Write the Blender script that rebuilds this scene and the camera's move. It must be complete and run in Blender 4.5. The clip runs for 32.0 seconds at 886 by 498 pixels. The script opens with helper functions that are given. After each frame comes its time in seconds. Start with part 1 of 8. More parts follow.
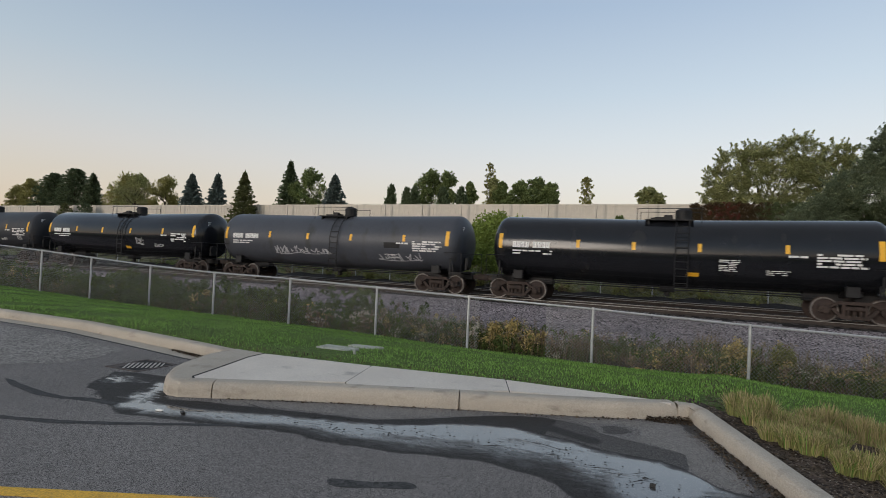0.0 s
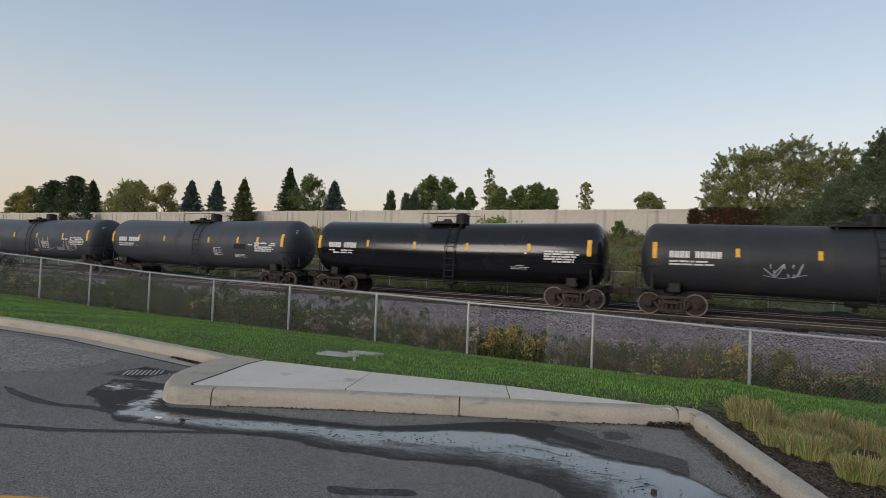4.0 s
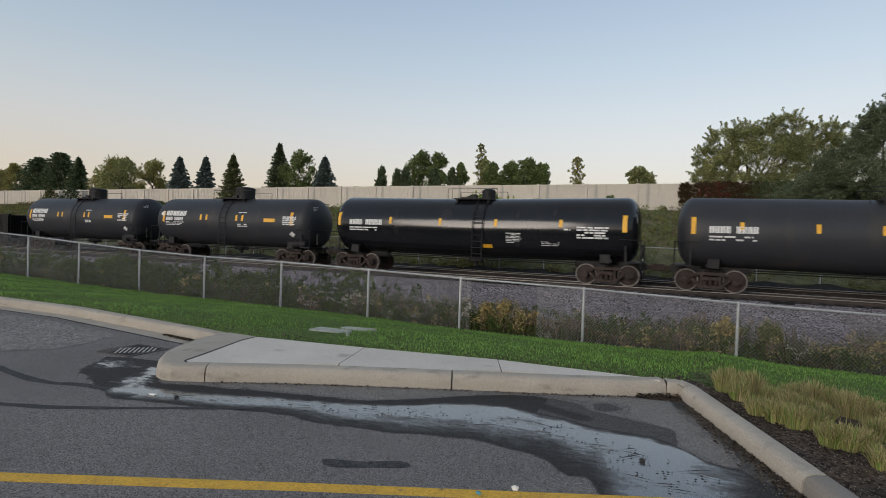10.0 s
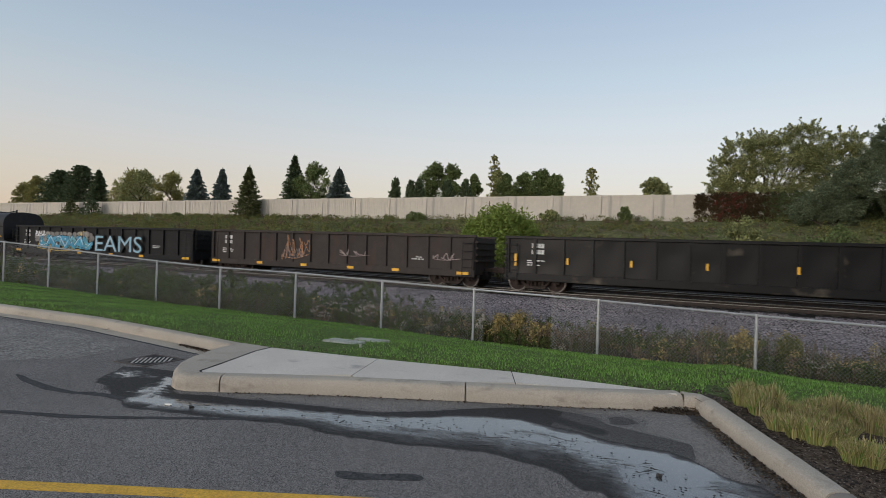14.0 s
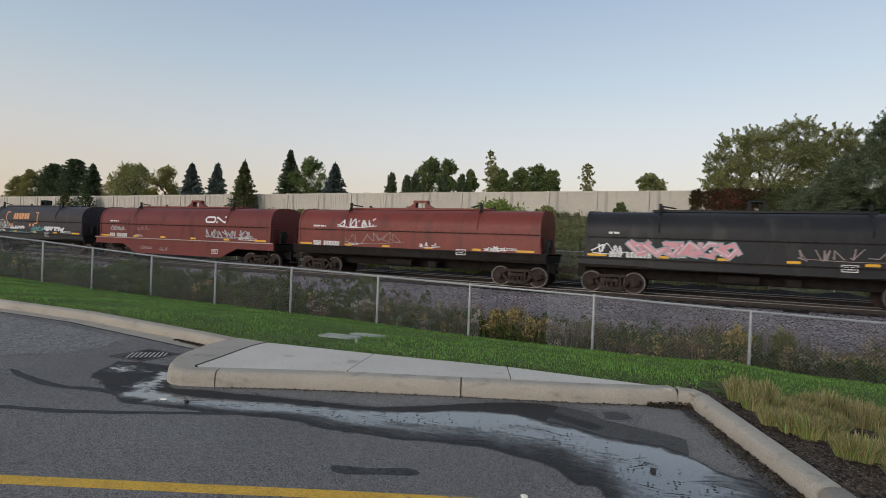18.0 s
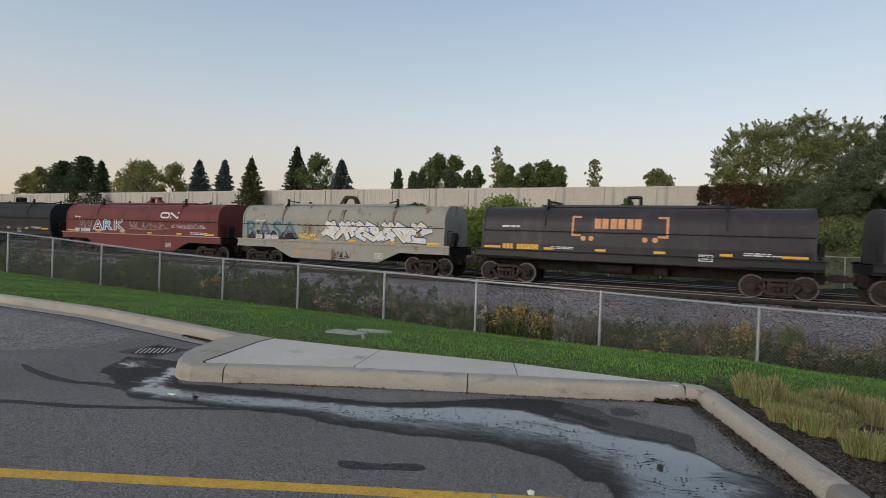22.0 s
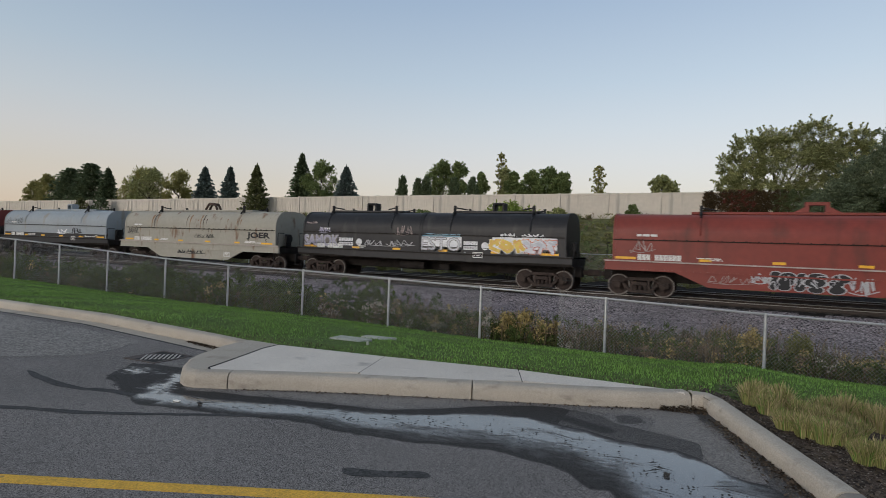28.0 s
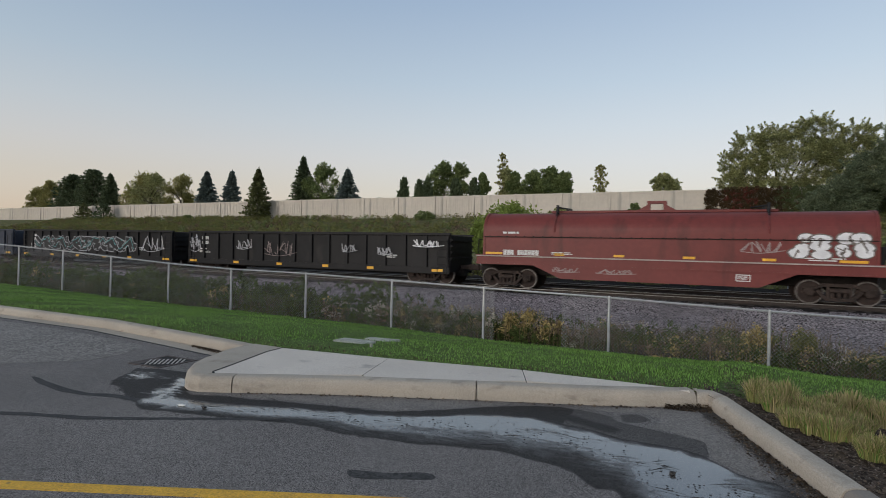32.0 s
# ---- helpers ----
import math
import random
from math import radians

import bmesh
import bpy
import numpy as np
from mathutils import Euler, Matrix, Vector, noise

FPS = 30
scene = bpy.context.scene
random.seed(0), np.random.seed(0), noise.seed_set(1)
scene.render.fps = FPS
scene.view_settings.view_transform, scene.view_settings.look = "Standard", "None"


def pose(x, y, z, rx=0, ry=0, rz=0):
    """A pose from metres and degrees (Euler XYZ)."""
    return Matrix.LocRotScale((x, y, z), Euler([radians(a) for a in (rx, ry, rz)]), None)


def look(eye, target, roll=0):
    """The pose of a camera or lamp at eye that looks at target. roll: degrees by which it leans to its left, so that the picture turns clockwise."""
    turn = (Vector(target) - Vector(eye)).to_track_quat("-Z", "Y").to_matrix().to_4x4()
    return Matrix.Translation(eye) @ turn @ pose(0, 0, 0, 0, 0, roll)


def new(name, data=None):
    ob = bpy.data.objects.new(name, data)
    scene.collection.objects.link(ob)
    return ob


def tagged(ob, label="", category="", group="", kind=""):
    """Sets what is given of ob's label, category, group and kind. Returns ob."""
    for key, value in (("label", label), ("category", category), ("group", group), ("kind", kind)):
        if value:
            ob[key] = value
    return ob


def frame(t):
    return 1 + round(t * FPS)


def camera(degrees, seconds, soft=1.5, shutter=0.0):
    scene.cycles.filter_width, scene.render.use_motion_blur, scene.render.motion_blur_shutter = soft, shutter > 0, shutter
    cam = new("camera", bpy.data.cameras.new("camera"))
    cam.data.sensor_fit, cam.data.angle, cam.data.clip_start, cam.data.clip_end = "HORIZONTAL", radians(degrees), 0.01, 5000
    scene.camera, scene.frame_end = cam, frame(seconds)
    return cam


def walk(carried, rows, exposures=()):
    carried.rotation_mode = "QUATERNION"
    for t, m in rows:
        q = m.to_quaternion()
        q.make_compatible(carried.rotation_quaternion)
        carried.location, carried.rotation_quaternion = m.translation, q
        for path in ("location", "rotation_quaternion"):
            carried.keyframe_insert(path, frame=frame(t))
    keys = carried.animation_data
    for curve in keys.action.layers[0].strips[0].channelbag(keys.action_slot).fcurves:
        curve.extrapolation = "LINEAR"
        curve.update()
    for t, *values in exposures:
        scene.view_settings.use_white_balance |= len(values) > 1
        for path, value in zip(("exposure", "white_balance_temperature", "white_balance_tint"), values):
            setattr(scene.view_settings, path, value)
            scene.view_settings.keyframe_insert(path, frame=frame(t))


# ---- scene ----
# ---- camera ----
# The camera stands still and is only turned in the hand: seconds, then its turn in degrees.
EYE = (0.0, 0.0, 1.5)
TURNS = [
    (0, 90.99, -2.61, 24.29), (0.5, 91.10, -2.59, 24.25), (1, 91.25, -2.48, 24.24), (1.5, 91.51, -2.48, 23.63), (2, 91.58, -2.46, 23.42),
    (2.5, 91.64, -2.16, 23.79), (3, 91.64, -2.31, 24.14), (3.5, 91.65, -2.47, 24.26), (5.5, 90.73, -1.81, 24.15), (6, 90.22, -1.77, 24.01),
    (6.5, 89.93, -1.70, 23.90), (7, 89.81, -1.81, 23.83), (7.5, 89.68, -1.90, 23.82), (8, 89.57, -1.98, 23.76), (8.5, 89.40, -1.99, 23.69),
    (9, 89.26, -2.11, 23.60), (9.5, 89.17, -2.18, 23.48), (10, 89.09, -2.03, 23.39), (10.5, 89.06, -2.08, 23.28), (11, 89.34, -2.20, 23.16),
    (11.5, 89.48, -2.24, 21.74), (12, 89.84, -1.95, 21.81), (12.5, 90.09, -1.78, 23.59), (13, 90.21, -1.94, 24.51), (13.5, 90.22, -2.07, 24.67),
    (14, 90.22, -2.07, 24.80), (14.5, 90.22, -1.92, 24.83), (16.5, 89.79, -2.15, 24.82), (17, 89.72, -2.32, 24.64), (17.5, 89.71, -2.35, 24.50),
    (18, 89.74, -2.22, 24.38), (18.5, 89.81, -2.22, 24.24), (19, 89.82, -2.05, 24.10), (19.5, 89.76, -2.04, 24.05), (20, 89.66, -2.24, 24.13),
    (20.5, 89.45, -2.15, 24.94), (21, 89.34, -2.26, 25.18), (21.5, 89.30, -2.29, 25.07), (22, 89.31, -2.15, 25.05), (22.5, 89.41, -2.03, 25.11),
    (23, 89.49, -2.00, 25.16), (23.5, 89.61, -2.04, 25.21), (24, 89.75, -1.99, 25.30), (24.5, 89.79, -1.96, 25.37), (25, 89.80, -1.87, 25.48),
    (25.5, 89.80, -1.92, 25.57), (27.5, 89.79, -2.09, 25.59), (28, 89.97, -2.13, 25.52), (28.5, 90.14, -2.07, 25.50), (29, 90.30, -2.03, 25.37),
    (29.5, 90.42, -1.78, 25.33), (30, 90.40, -1.42, 25.34), (30.5, 90.39, -1.39, 25.57), (31, 90.27, -1.27, 25.66), (31.5, 90.16, -1.24, 25.70),
    (32, 90.08, -1.37, 25.76),
]
cam = camera(78.0, 32.0, soft=0.6, shutter=0.15)
walk(cam, [(t, pose(*EYE, rx, ry, rz)) for t, rx, ry, rz in TURNS], [(0, 1.28, 6480, 10), (10, 1.26, 6430, 10), (20, 1.23, 6360, 10), (32, 1.17, 6280, 10)])

# ---- light ----
SUN_ELEV, SUN_AZ = 5.0, 198.0  # degrees; azimuth clockwise from +y: low, behind the eye
world = bpy.data.worlds.new("dusk")
scene.world = world
world.use_nodes = True
wn, wl = world.node_tree.nodes, world.node_tree.links
sky = wn.new("ShaderNodeTexSky")
sky.sky_type, sky.sun_disc = "NISHITA", False
sky.sun_elevation, sky.sun_rotation = radians(SUN_ELEV), radians(SUN_AZ)
sky.altitude, sky.air_density, sky.dust_density, sky.ozone_density = 200, 1.0, 1.5, 2.5
# evening haze: the clear sky's blue is thinned, and warms towards the horizon
thin = wn.new("ShaderNodeHueSaturation")
thin.inputs["Saturation"].default_value = 0.32
wl.new(sky.outputs[0], thin.inputs["Color"])
coord, sep = wn.new("ShaderNodeTexCoord"), wn.new("ShaderNodeSeparateXYZ")
wl.new(coord.outputs["Generated"], sep.inputs[0])
haze = wn.new("ShaderNodeValToRGB")
for k, (at, c) in enumerate(((0.0, (1.10, 0.78, 0.54)), (0.055, (1.09, 0.835, 0.60)), (0.105, (1.055, 0.895, 0.705)), (0.16, (0.96, 0.895, 0.82)), (0.215, (0.825, 0.87, 0.885)), (0.29, (0.64, 0.785, 0.905)), (0.42, (0.42, 0.605, 0.85)), (1.0, (0.47, 0.51, 0.57)))):
    e = haze.color_ramp.elements[0] if k == 0 else haze.color_ramp.elements.new(at) if 0 < k < 7 else haze.color_ramp.elements[-1]
    e.position, e.color = at, (*c, 1)
wl.new(sep.outputs["Z"], haze.inputs[0])
lift = wn.new("ShaderNodeVectorMath")
lift.operation = "SCALE"
lift.inputs["Scale"].default_value = 2.0
wl.new(haze.outputs[0], lift.inputs[0])
tint = wn.new("ShaderNodeMix")
tint.data_type = "RGBA"
tint.inputs[0].default_value = 0.65
wl.new(thin.outputs[0], tint.inputs[6])
wl.new(lift.outputs[0], tint.inputs[7])
wl.new(tint.outputs[2], wn["Background"].inputs[0])
wn["Background"].inputs[1].default_value = 0.15

sun_data = bpy.data.lights.new("sun", "SUN")
sun_data.energy, sun_data.angle, sun_data.color = 0.5, radians(25), (1.0, 0.88, 0.76)
sun = new("sun", sun_data)
az, el = radians(SUN_AZ), radians(14)
sun.matrix_world = look((0, 0, 60), Vector((0, 0, 60)) - Vector((math.sin(az) * math.cos(el), math.cos(az) * math.cos(el), math.sin(el))))


# ---- materials ----
def material(name, col, col2=None, scale=3.0, rough=0.8, metal=0.0, bump=0.0, fine=40.0, spread=0.5, streak=None, stretch=(1, 1, 1), rand=0.0, spec=0.5, space="Object", cells=None):
    """A procedural surface: two colours mixed by a coarse and a fine noise, with relief; streak: a third colour in run-down stains."""
    m = bpy.data.materials.new(name)
    m.use_nodes = True
    n, l = m.node_tree.nodes, m.node_tree.links
    b = n["Principled BSDF"]
    col2 = col2 or tuple(c * 0.75 for c in col)
    if space == "World":
        at = n.new("ShaderNodeNewGeometry").outputs["Position"]
    else:
        at = n.new("ShaderNodeTexCoord").outputs["Object"]
    mp = n.new("ShaderNodeMapping")
    mp.inputs["Scale"].default_value = stretch
    l.new(at, mp.inputs["Vector"])
    big, small = n.new("ShaderNodeTexNoise"), n.new("ShaderNodeTexNoise")
    for t, s, d in ((big, scale, 5), (small, fine, 3)):
        t.inputs["Scale"].default_value, t.inputs["Detail"].default_value = s, d
        l.new(mp.outputs[0], t.inputs["Vector"])
    mix = n.new("ShaderNodeMath")
    mix.operation = "MULTIPLY_ADD"
    l.new(small.outputs["Fac"], mix.inputs[0])
    mix.inputs[1].default_value = 0.5
    half = n.new("ShaderNodeMath")
    half.operation = "MULTIPLY"
    l.new(big.outputs["Fac"], half.inputs[0])
    half.inputs[1].default_value = 0.7
    l.new(half.outputs[0], mix.inputs[2])
    ramp = n.new("ShaderNodeValToRGB")
    lo = 0.6 - spread * 0.3
    ramp.color_ramp.elements[0].position, ramp.color_ramp.elements[1].position = lo, 1.2 - lo
    ramp.color_ramp.elements[0].color, ramp.color_ramp.elements[1].color = (*col2, 1), (*col, 1)
    l.new(mix.outputs[0], ramp.inputs[0])
    out = ramp.outputs[0]
    if streak:
        c3, amount, sc = streak
        st = n.new("ShaderNodeTexNoise")
        sm = n.new("ShaderNodeMapping")
        sm.inputs["Scale"].default_value = sc
        l.new(at, sm.inputs["Vector"])
        l.new(sm.outputs[0], st.inputs["Vector"])
        st.inputs["Scale"].default_value, st.inputs["Detail"].default_value = 1.0, 6
        sr = n.new("ShaderNodeValToRGB")
        sr.color_ramp.elements[0].position, sr.color_ramp.elements[1].position = 0.62 - amount * 0.3, 0.75 - amount * 0.2
        l.new(st.outputs["Fac"], sr.inputs[0])
        sx = n.new("ShaderNodeMix")
        sx.data_type = "RGBA"
        l.new(sr.outputs[0], sx.inputs[0])
        l.new(out, sx.inputs[6])
        sx.inputs[7].default_value = (*c3, 1)
        out = sx.outputs[2]
    if rand:
        oi = n.new("ShaderNodeNewGeometry" if space == "Island" else "ShaderNodeObjectInfo")
        hv = n.new("ShaderNodeHueSaturation")
        ra = n.new("ShaderNodeMapRange")
        ra.inputs[3].default_value, ra.inputs[4].default_value = 1 - rand, 1 + rand
        l.new(oi.outputs["Random Per Island" if space == "Island" else "Random"], ra.inputs[0])
        l.new(ra.outputs[0], hv.inputs["Value"])
        l.new(out, hv.inputs["Color"])
        out = hv.outputs[0]
    high = mix.outputs[0]
    if cells:
        size, amount = cells
        vo = n.new("ShaderNodeTexVoronoi")
        vo.inputs["Scale"].default_value = size
        l.new(mp.outputs[0], vo.inputs["Vector"])
        gray = n.new("ShaderNodeRGBToBW")
        l.new(vo.outputs["Color"], gray.inputs[0])
        cr = n.new("ShaderNodeMapRange")
        cr.inputs[3].default_value, cr.inputs[4].default_value = 1 - amount, 1 + amount
        cr.inputs[1].default_value, cr.inputs[2].default_value = 0.15, 0.85
        l.new(gray.outputs[0], cr.inputs[0])
        cv = n.new("ShaderNodeHueSaturation")
        l.new(cr.outputs[0], cv.inputs["Value"])
        l.new(out, cv.inputs["Color"])
        out = cv.outputs[0]
        high = gray.outputs[0]
    l.new(out, b.inputs["Base Color"])
    b.inputs["Roughness"].default_value, b.inputs["Metallic"].default_value = rough, metal
    b.inputs["Specular IOR Level"].default_value = spec
    if bump:
        bp = n.new("ShaderNodeBump")
        bp.inputs["Strength"].default_value, bp.inputs["Distance"].default_value = bump, 0.02
        l.new(high, bp.inputs["Height"])
        l.new(bp.outputs[0], b.inputs["Normal"])
    return m


ASPHALT = material("asphalt", (0.24, 0.222, 0.211), (0.155, 0.144, 0.138), 0.6, 0.85, bump=0.7, fine=30, spread=0.9, space="World", streak=((0.22, 0.208, 0.195), 0.12, (0.3, 0.8, 1)), cells=(185, 0.75))
ASPHALT_PALE = material("sandy_asphalt", (0.27, 0.25, 0.23), (0.14, 0.131, 0.122), 1.3, 0.88, bump=0.6, fine=7, spread=1.2, space="World", cells=(60, 0.7))
PATCH = material("patched_asphalt", (0.045, 0.043, 0.042), (0.022, 0.021, 0.021), 3, 0.75, bump=0.6, fine=30, space="World", cells=(60, 0.7))


def wettable(m):
    """Adds standing water and damp to the asphalt where the surface's own wetness says so (0 dry, 0.5 damp, 1 under water)."""
    n, l = m.node_tree.nodes, m.node_tree.links
    b = n["Principled BSDF"]
    wet = n.new("ShaderNodeAttribute")
    wet.attribute_name = "wetness"
    dry = b.inputs["Base Color"].links[0].from_socket
    # pale chips of stone in the surface
    where = [x for x in n if x.bl_idname == "ShaderNodeMapping"][0].outputs[0]
    chips = n.new("ShaderNodeTexVoronoi")
    chips.inputs["Scale"].default_value = 75
    l.new(where, chips.inputs["Vector"])
    small = n.new("ShaderNodeMapRange")
    small.inputs[1].default_value, small.inputs[2].default_value, small.inputs[3].default_value, small.inputs[4].default_value = 0.10, 0.24, 0.7, 0.0
    l.new(chips.outputs["Distance"], small.inputs[0])
    chip = n.new("ShaderNodeMix")
    chip.data_type = "RGBA"
    l.new(small.outputs[0], chip.inputs[0])
    l.new(dry, chip.inputs[6])
    chip.inputs[7].default_value = (0.46, 0.44, 0.41, 1)
    dry = chip.outputs[2]
    ramp = n.new("ShaderNodeValToRGB")
    l.new(wet.outputs["Fac"], ramp.inputs[0])
    for k, (at, c) in enumerate(((0.0, 1.0), (0.28, 0.62), (0.5, 0.19), (1.0, 0.40))):
        e = ramp.color_ramp.elements[0] if k == 0 else ramp.color_ramp.elements[-1] if k == 3 else ramp.color_ramp.elements.new(at)
        e.position, e.color = at, (c, c, c, 1)
    mul = n.new("ShaderNodeMix")
    mul.data_type, mul.blend_type = "RGBA", "MULTIPLY"
    mul.inputs[0].default_value = 1.0
    l.new(dry, mul.inputs[6])
    l.new(ramp.outputs[0], mul.inputs[7])
    l.new(mul.outputs[2], b.inputs["Base Color"])
    gloss = n.new("ShaderNodeValToRGB")
    l.new(wet.outputs["Fac"], gloss.inputs[0])
    for k, (at, c) in enumerate(((0.0, 0.85), (0.5, 0.75), (0.75, 0.34), (1.0, 0.12))):
        e = gloss.color_ramp.elements[0] if k == 0 else gloss.color_ramp.elements[-1] if k == 3 else gloss.color_ramp.elements.new(at)
        e.position, e.color = at, (c, c, c, 1)
    l.new(gloss.outputs[0], b.inputs["Roughness"])
    sheen = n.new("ShaderNodeMapRange")
    sheen.inputs[1].default_value, sheen.inputs[2].default_value, sheen.inputs[3].default_value, sheen.inputs[4].default_value = 0.5, 0.95, 0.25, 0.7
    l.new(wet.outputs["Fac"], sheen.inputs[0])
    l.new(sheen.outputs[0], b.inputs["Specular IOR Level"])
    # a film of water, thicker where it is deeper
    film = n.new("ShaderNodeMapRange")
    film.inputs[1].default_value, film.inputs[2].default_value = 0.58, 1.27
    l.new(wet.outputs["Fac"], film.inputs[0])
    l.new(film.outputs[0], b.inputs["Coat Weight"])
    b.inputs["Coat Roughness"].default_value, b.inputs["Coat IOR"].default_value = 0.08, 1.5
    bp = [x for x in n if x.bl_idname == "ShaderNodeBump"][0]
    st = n.new("ShaderNodeMapRange")
    st.inputs[1].default_value, st.inputs[2].default_value, st.inputs[3].default_value, st.inputs[4].default_value = 0.5, 0.9, 0.8, 0.06
    l.new(wet.outputs["Fac"], st.inputs[0])
    l.new(st.outputs[0], bp.inputs["Strength"])
    return m


wettable(ASPHALT)
TAR = material("tar", (0.042, 0.041, 0.041), (0.022, 0.022, 0.023), 6, 0.8, bump=0.6, fine=40, space="World", cells=(80, 0.6))
JOINT_FILL = material("joint_filler", (0.02, 0.018, 0.016), (0.01, 0.009, 0.008), 6, 0.95, space="World")
PAINT_YELLOW = material("road_paint", (0.74, 0.43, 0.04), (0.58, 0.33, 0.035), 5, 0.7, bump=0.4, fine=90, space="World", streak=((0.24, 0.17, 0.07), 0.02, (14, 14, 14)), cells=(120, 0.2))
CONCRETE = material("concrete", (0.49, 0.438, 0.366), (0.34, 0.303, 0.252), 2.2, 0.85, bump=0.45, fine=55, spread=1.0, space="World", rand=0.05, streak=((0.27, 0.238, 0.198), 0.10, (4, 4, 9)), cells=(160, 0.12))
CONCRETE_DARK = material("dirty_concrete", (0.29, 0.26, 0.225), (0.20, 0.18, 0.155), 1.6, 0.85, bump=0.25, fine=70, spread=0.9, space="World", rand=0.04)
SLAB = material("slab_concrete", (0.72, 0.66, 0.58), (0.575, 0.52, 0.46), 1.6, 0.85, bump=0.4, fine=60, spread=1.0, space="World", rand=0.05, streak=((0.42, 0.383, 0.343), 0.03, (2.5, 4, 1)), cells=(170, 0.12))
LAWN = material("lawn", (0.12, 0.18, 0.045), (0.06, 0.092, 0.024), 0.8, 0.9, bump=1.0, fine=8, spread=0.9, space="World", cells=(28, 0.4), spec=0.12)
SOIL = material("soil", (0.115, 0.086, 0.068), (0.05, 0.039, 0.032), 3, 0.95, bump=1.0, fine=20, space="World", cells=(45, 0.6), streak=((0.10, 0.075, 0.05), 0.1, (3, 3, 3)), spec=0.12)
WEEDS = material("weedy_ground", (0.075, 0.064, 0.042), (0.026, 0.026, 0.016), 0.9, 0.95, bump=1.0, fine=9, spread=1.0, space="World", cells=(14, 0.5), spec=0.12)
BANK = material("bank_grass", (0.145, 0.138, 0.055), (0.075, 0.08, 0.032), 0.3, 0.95, bump=1.0, fine=2.2, spread=1.0, space="World", streak=((0.16, 0.13, 0.09), 0.12, (0.15, 0.4, 0.4)), cells=(3.5, 0.35), spec=0.12)
BALLAST = material("ballast", (0.295, 0.257, 0.264), (0.122, 0.107, 0.112), 0.5, 0.95, bump=0.8, fine=9, spread=0.9, space="World", cells=(21, 1.1), spec=0.12)
# dark track ballast; the shade under the train is put into its colour too
BALLAST_DARK = material("dark_shaded_ballast", (0.04, 0.035, 0.033), (0.016, 0.014, 0.0135), 0.8, 0.95, bump=1.0, fine=5, spread=0.9, space="World", cells=(12, 0.6), spec=0.12)
GALV = material("galvanised_steel", (0.50, 0.51, 0.52), (0.38, 0.39, 0.40), 6, 0.5, 0.6, bump=0.05, fine=60)
WIRE = material("fence_wire", (0.34, 0.345, 0.35), (0.26, 0.265, 0.27), 6, 0.55, 0.3)
WALL_PAINT = material("barrier_panel", (0.585, 0.535, 0.46), (0.48, 0.44, 0.38), 0.25, 0.9, bump=0.2, fine=3, spread=0.9, rand=0.05, streak=((0.38, 0.355, 0.31), 0.16, (1.5, 1.5, 0.12)))
RAIL_TOP = material("rail_steel", (0.30, 0.285, 0.27), (0.20, 0.19, 0.18), 3, 0.45, 0.5)
RAIL_RUST = material("rusty_rail", (0.05, 0.038, 0.032), (0.028, 0.022, 0.019), 5, 0.85)
TIE = material("sleeper_wood", (0.060, 0.051, 0.046), (0.035, 0.030, 0.027), 4, 0.95, rand=0.25, stretch=(1, 6, 1), bump=0.5)
TANK_GLOSS = material("gloss_black_tank", (0.012, 0.013, 0.016), (0.008, 0.009, 0.011), 0.6, 0.16, bump=0.015, fine=2, spec=0.45, streak=((0.022, 0.021, 0.02), 0.06, (1.2, 1.2, 0.25)))
TANK_MATT = material("weathered_black_tank", (0.066, 0.072, 0.086), (0.047, 0.051, 0.062), 0.7, 0.42, bump=0.03, fine=9, spread=1.0, spec=0.3, streak=((0.04, 0.04, 0.04), 0.14, (1.2, 1.2, 0.3)))
TANK_DULL = material("dusty_black_tank", (0.037, 0.040, 0.046), (0.024, 0.026, 0.031), 0.9, 0.46, bump=0.03, fine=9, spread=1.0, spec=0.26, streak=((0.045, 0.042, 0.04), 0.16, (1.2, 1.2, 0.3)))
BLACK_STEEL = material("black_steel", (0.014, 0.014, 0.015), (0.007, 0.007, 0.008), 4, 0.6, spec=0.3)
UNDER = material("grimy_underframe", (0.026, 0.022, 0.020), (0.012, 0.010, 0.009), 3, 0.85, bump=0.2, spec=0.2)
TRUCK = material("rusty_truck_casting", (0.056, 0.039, 0.032), (0.02, 0.015, 0.013), 5, 0.8, bump=0.2, spec=0.3)
WHEEL = material("brown_wheel_plate", (0.05, 0.034, 0.029), (0.026, 0.02, 0.018), 6, 0.8, spec=0.3)
RIM = material("worn_wheel_rim", (0.17, 0.155, 0.145), (0.08, 0.072, 0.066), 5, 0.5, 0.3)
MARK = material("yellow_reflector", (0.80, 0.44, 0.02), (0.66, 0.34, 0.02), 5, 0.5)
WHITE = material("white_stencil", (0.72, 0.72, 0.70), (0.55, 0.55, 0.54), 4, 0.7)
WORN_EDGE = material("worn_steel_edge", (0.46, 0.42, 0.39), (0.26, 0.21, 0.19), 3, 0.7, fine=9, spread=1.0)


# ---- building helpers ----
def part(name, bm, mat, parent=None, label="", smooth=False):
    me = bpy.data.meshes.new(name)
    bm.normal_update()
    bm.to_mesh(me)
    bm.free()
    if smooth:
        for f in me.polygons:
            f.use_smooth = True
    for m in (mat if isinstance(mat, (list, tuple)) else (mat,)):
        me.materials.append(m)
    ob = new(name, me)
    ob.parent = parent
    return tagged(ob, label)


def put(name, me, parent, m=None, label=""):
    """One more object on a shared mesh."""
    ob = new(name, me)
    ob.parent = parent
    if m is not None:
        ob.matrix_basis = m
    return tagged(ob, label)


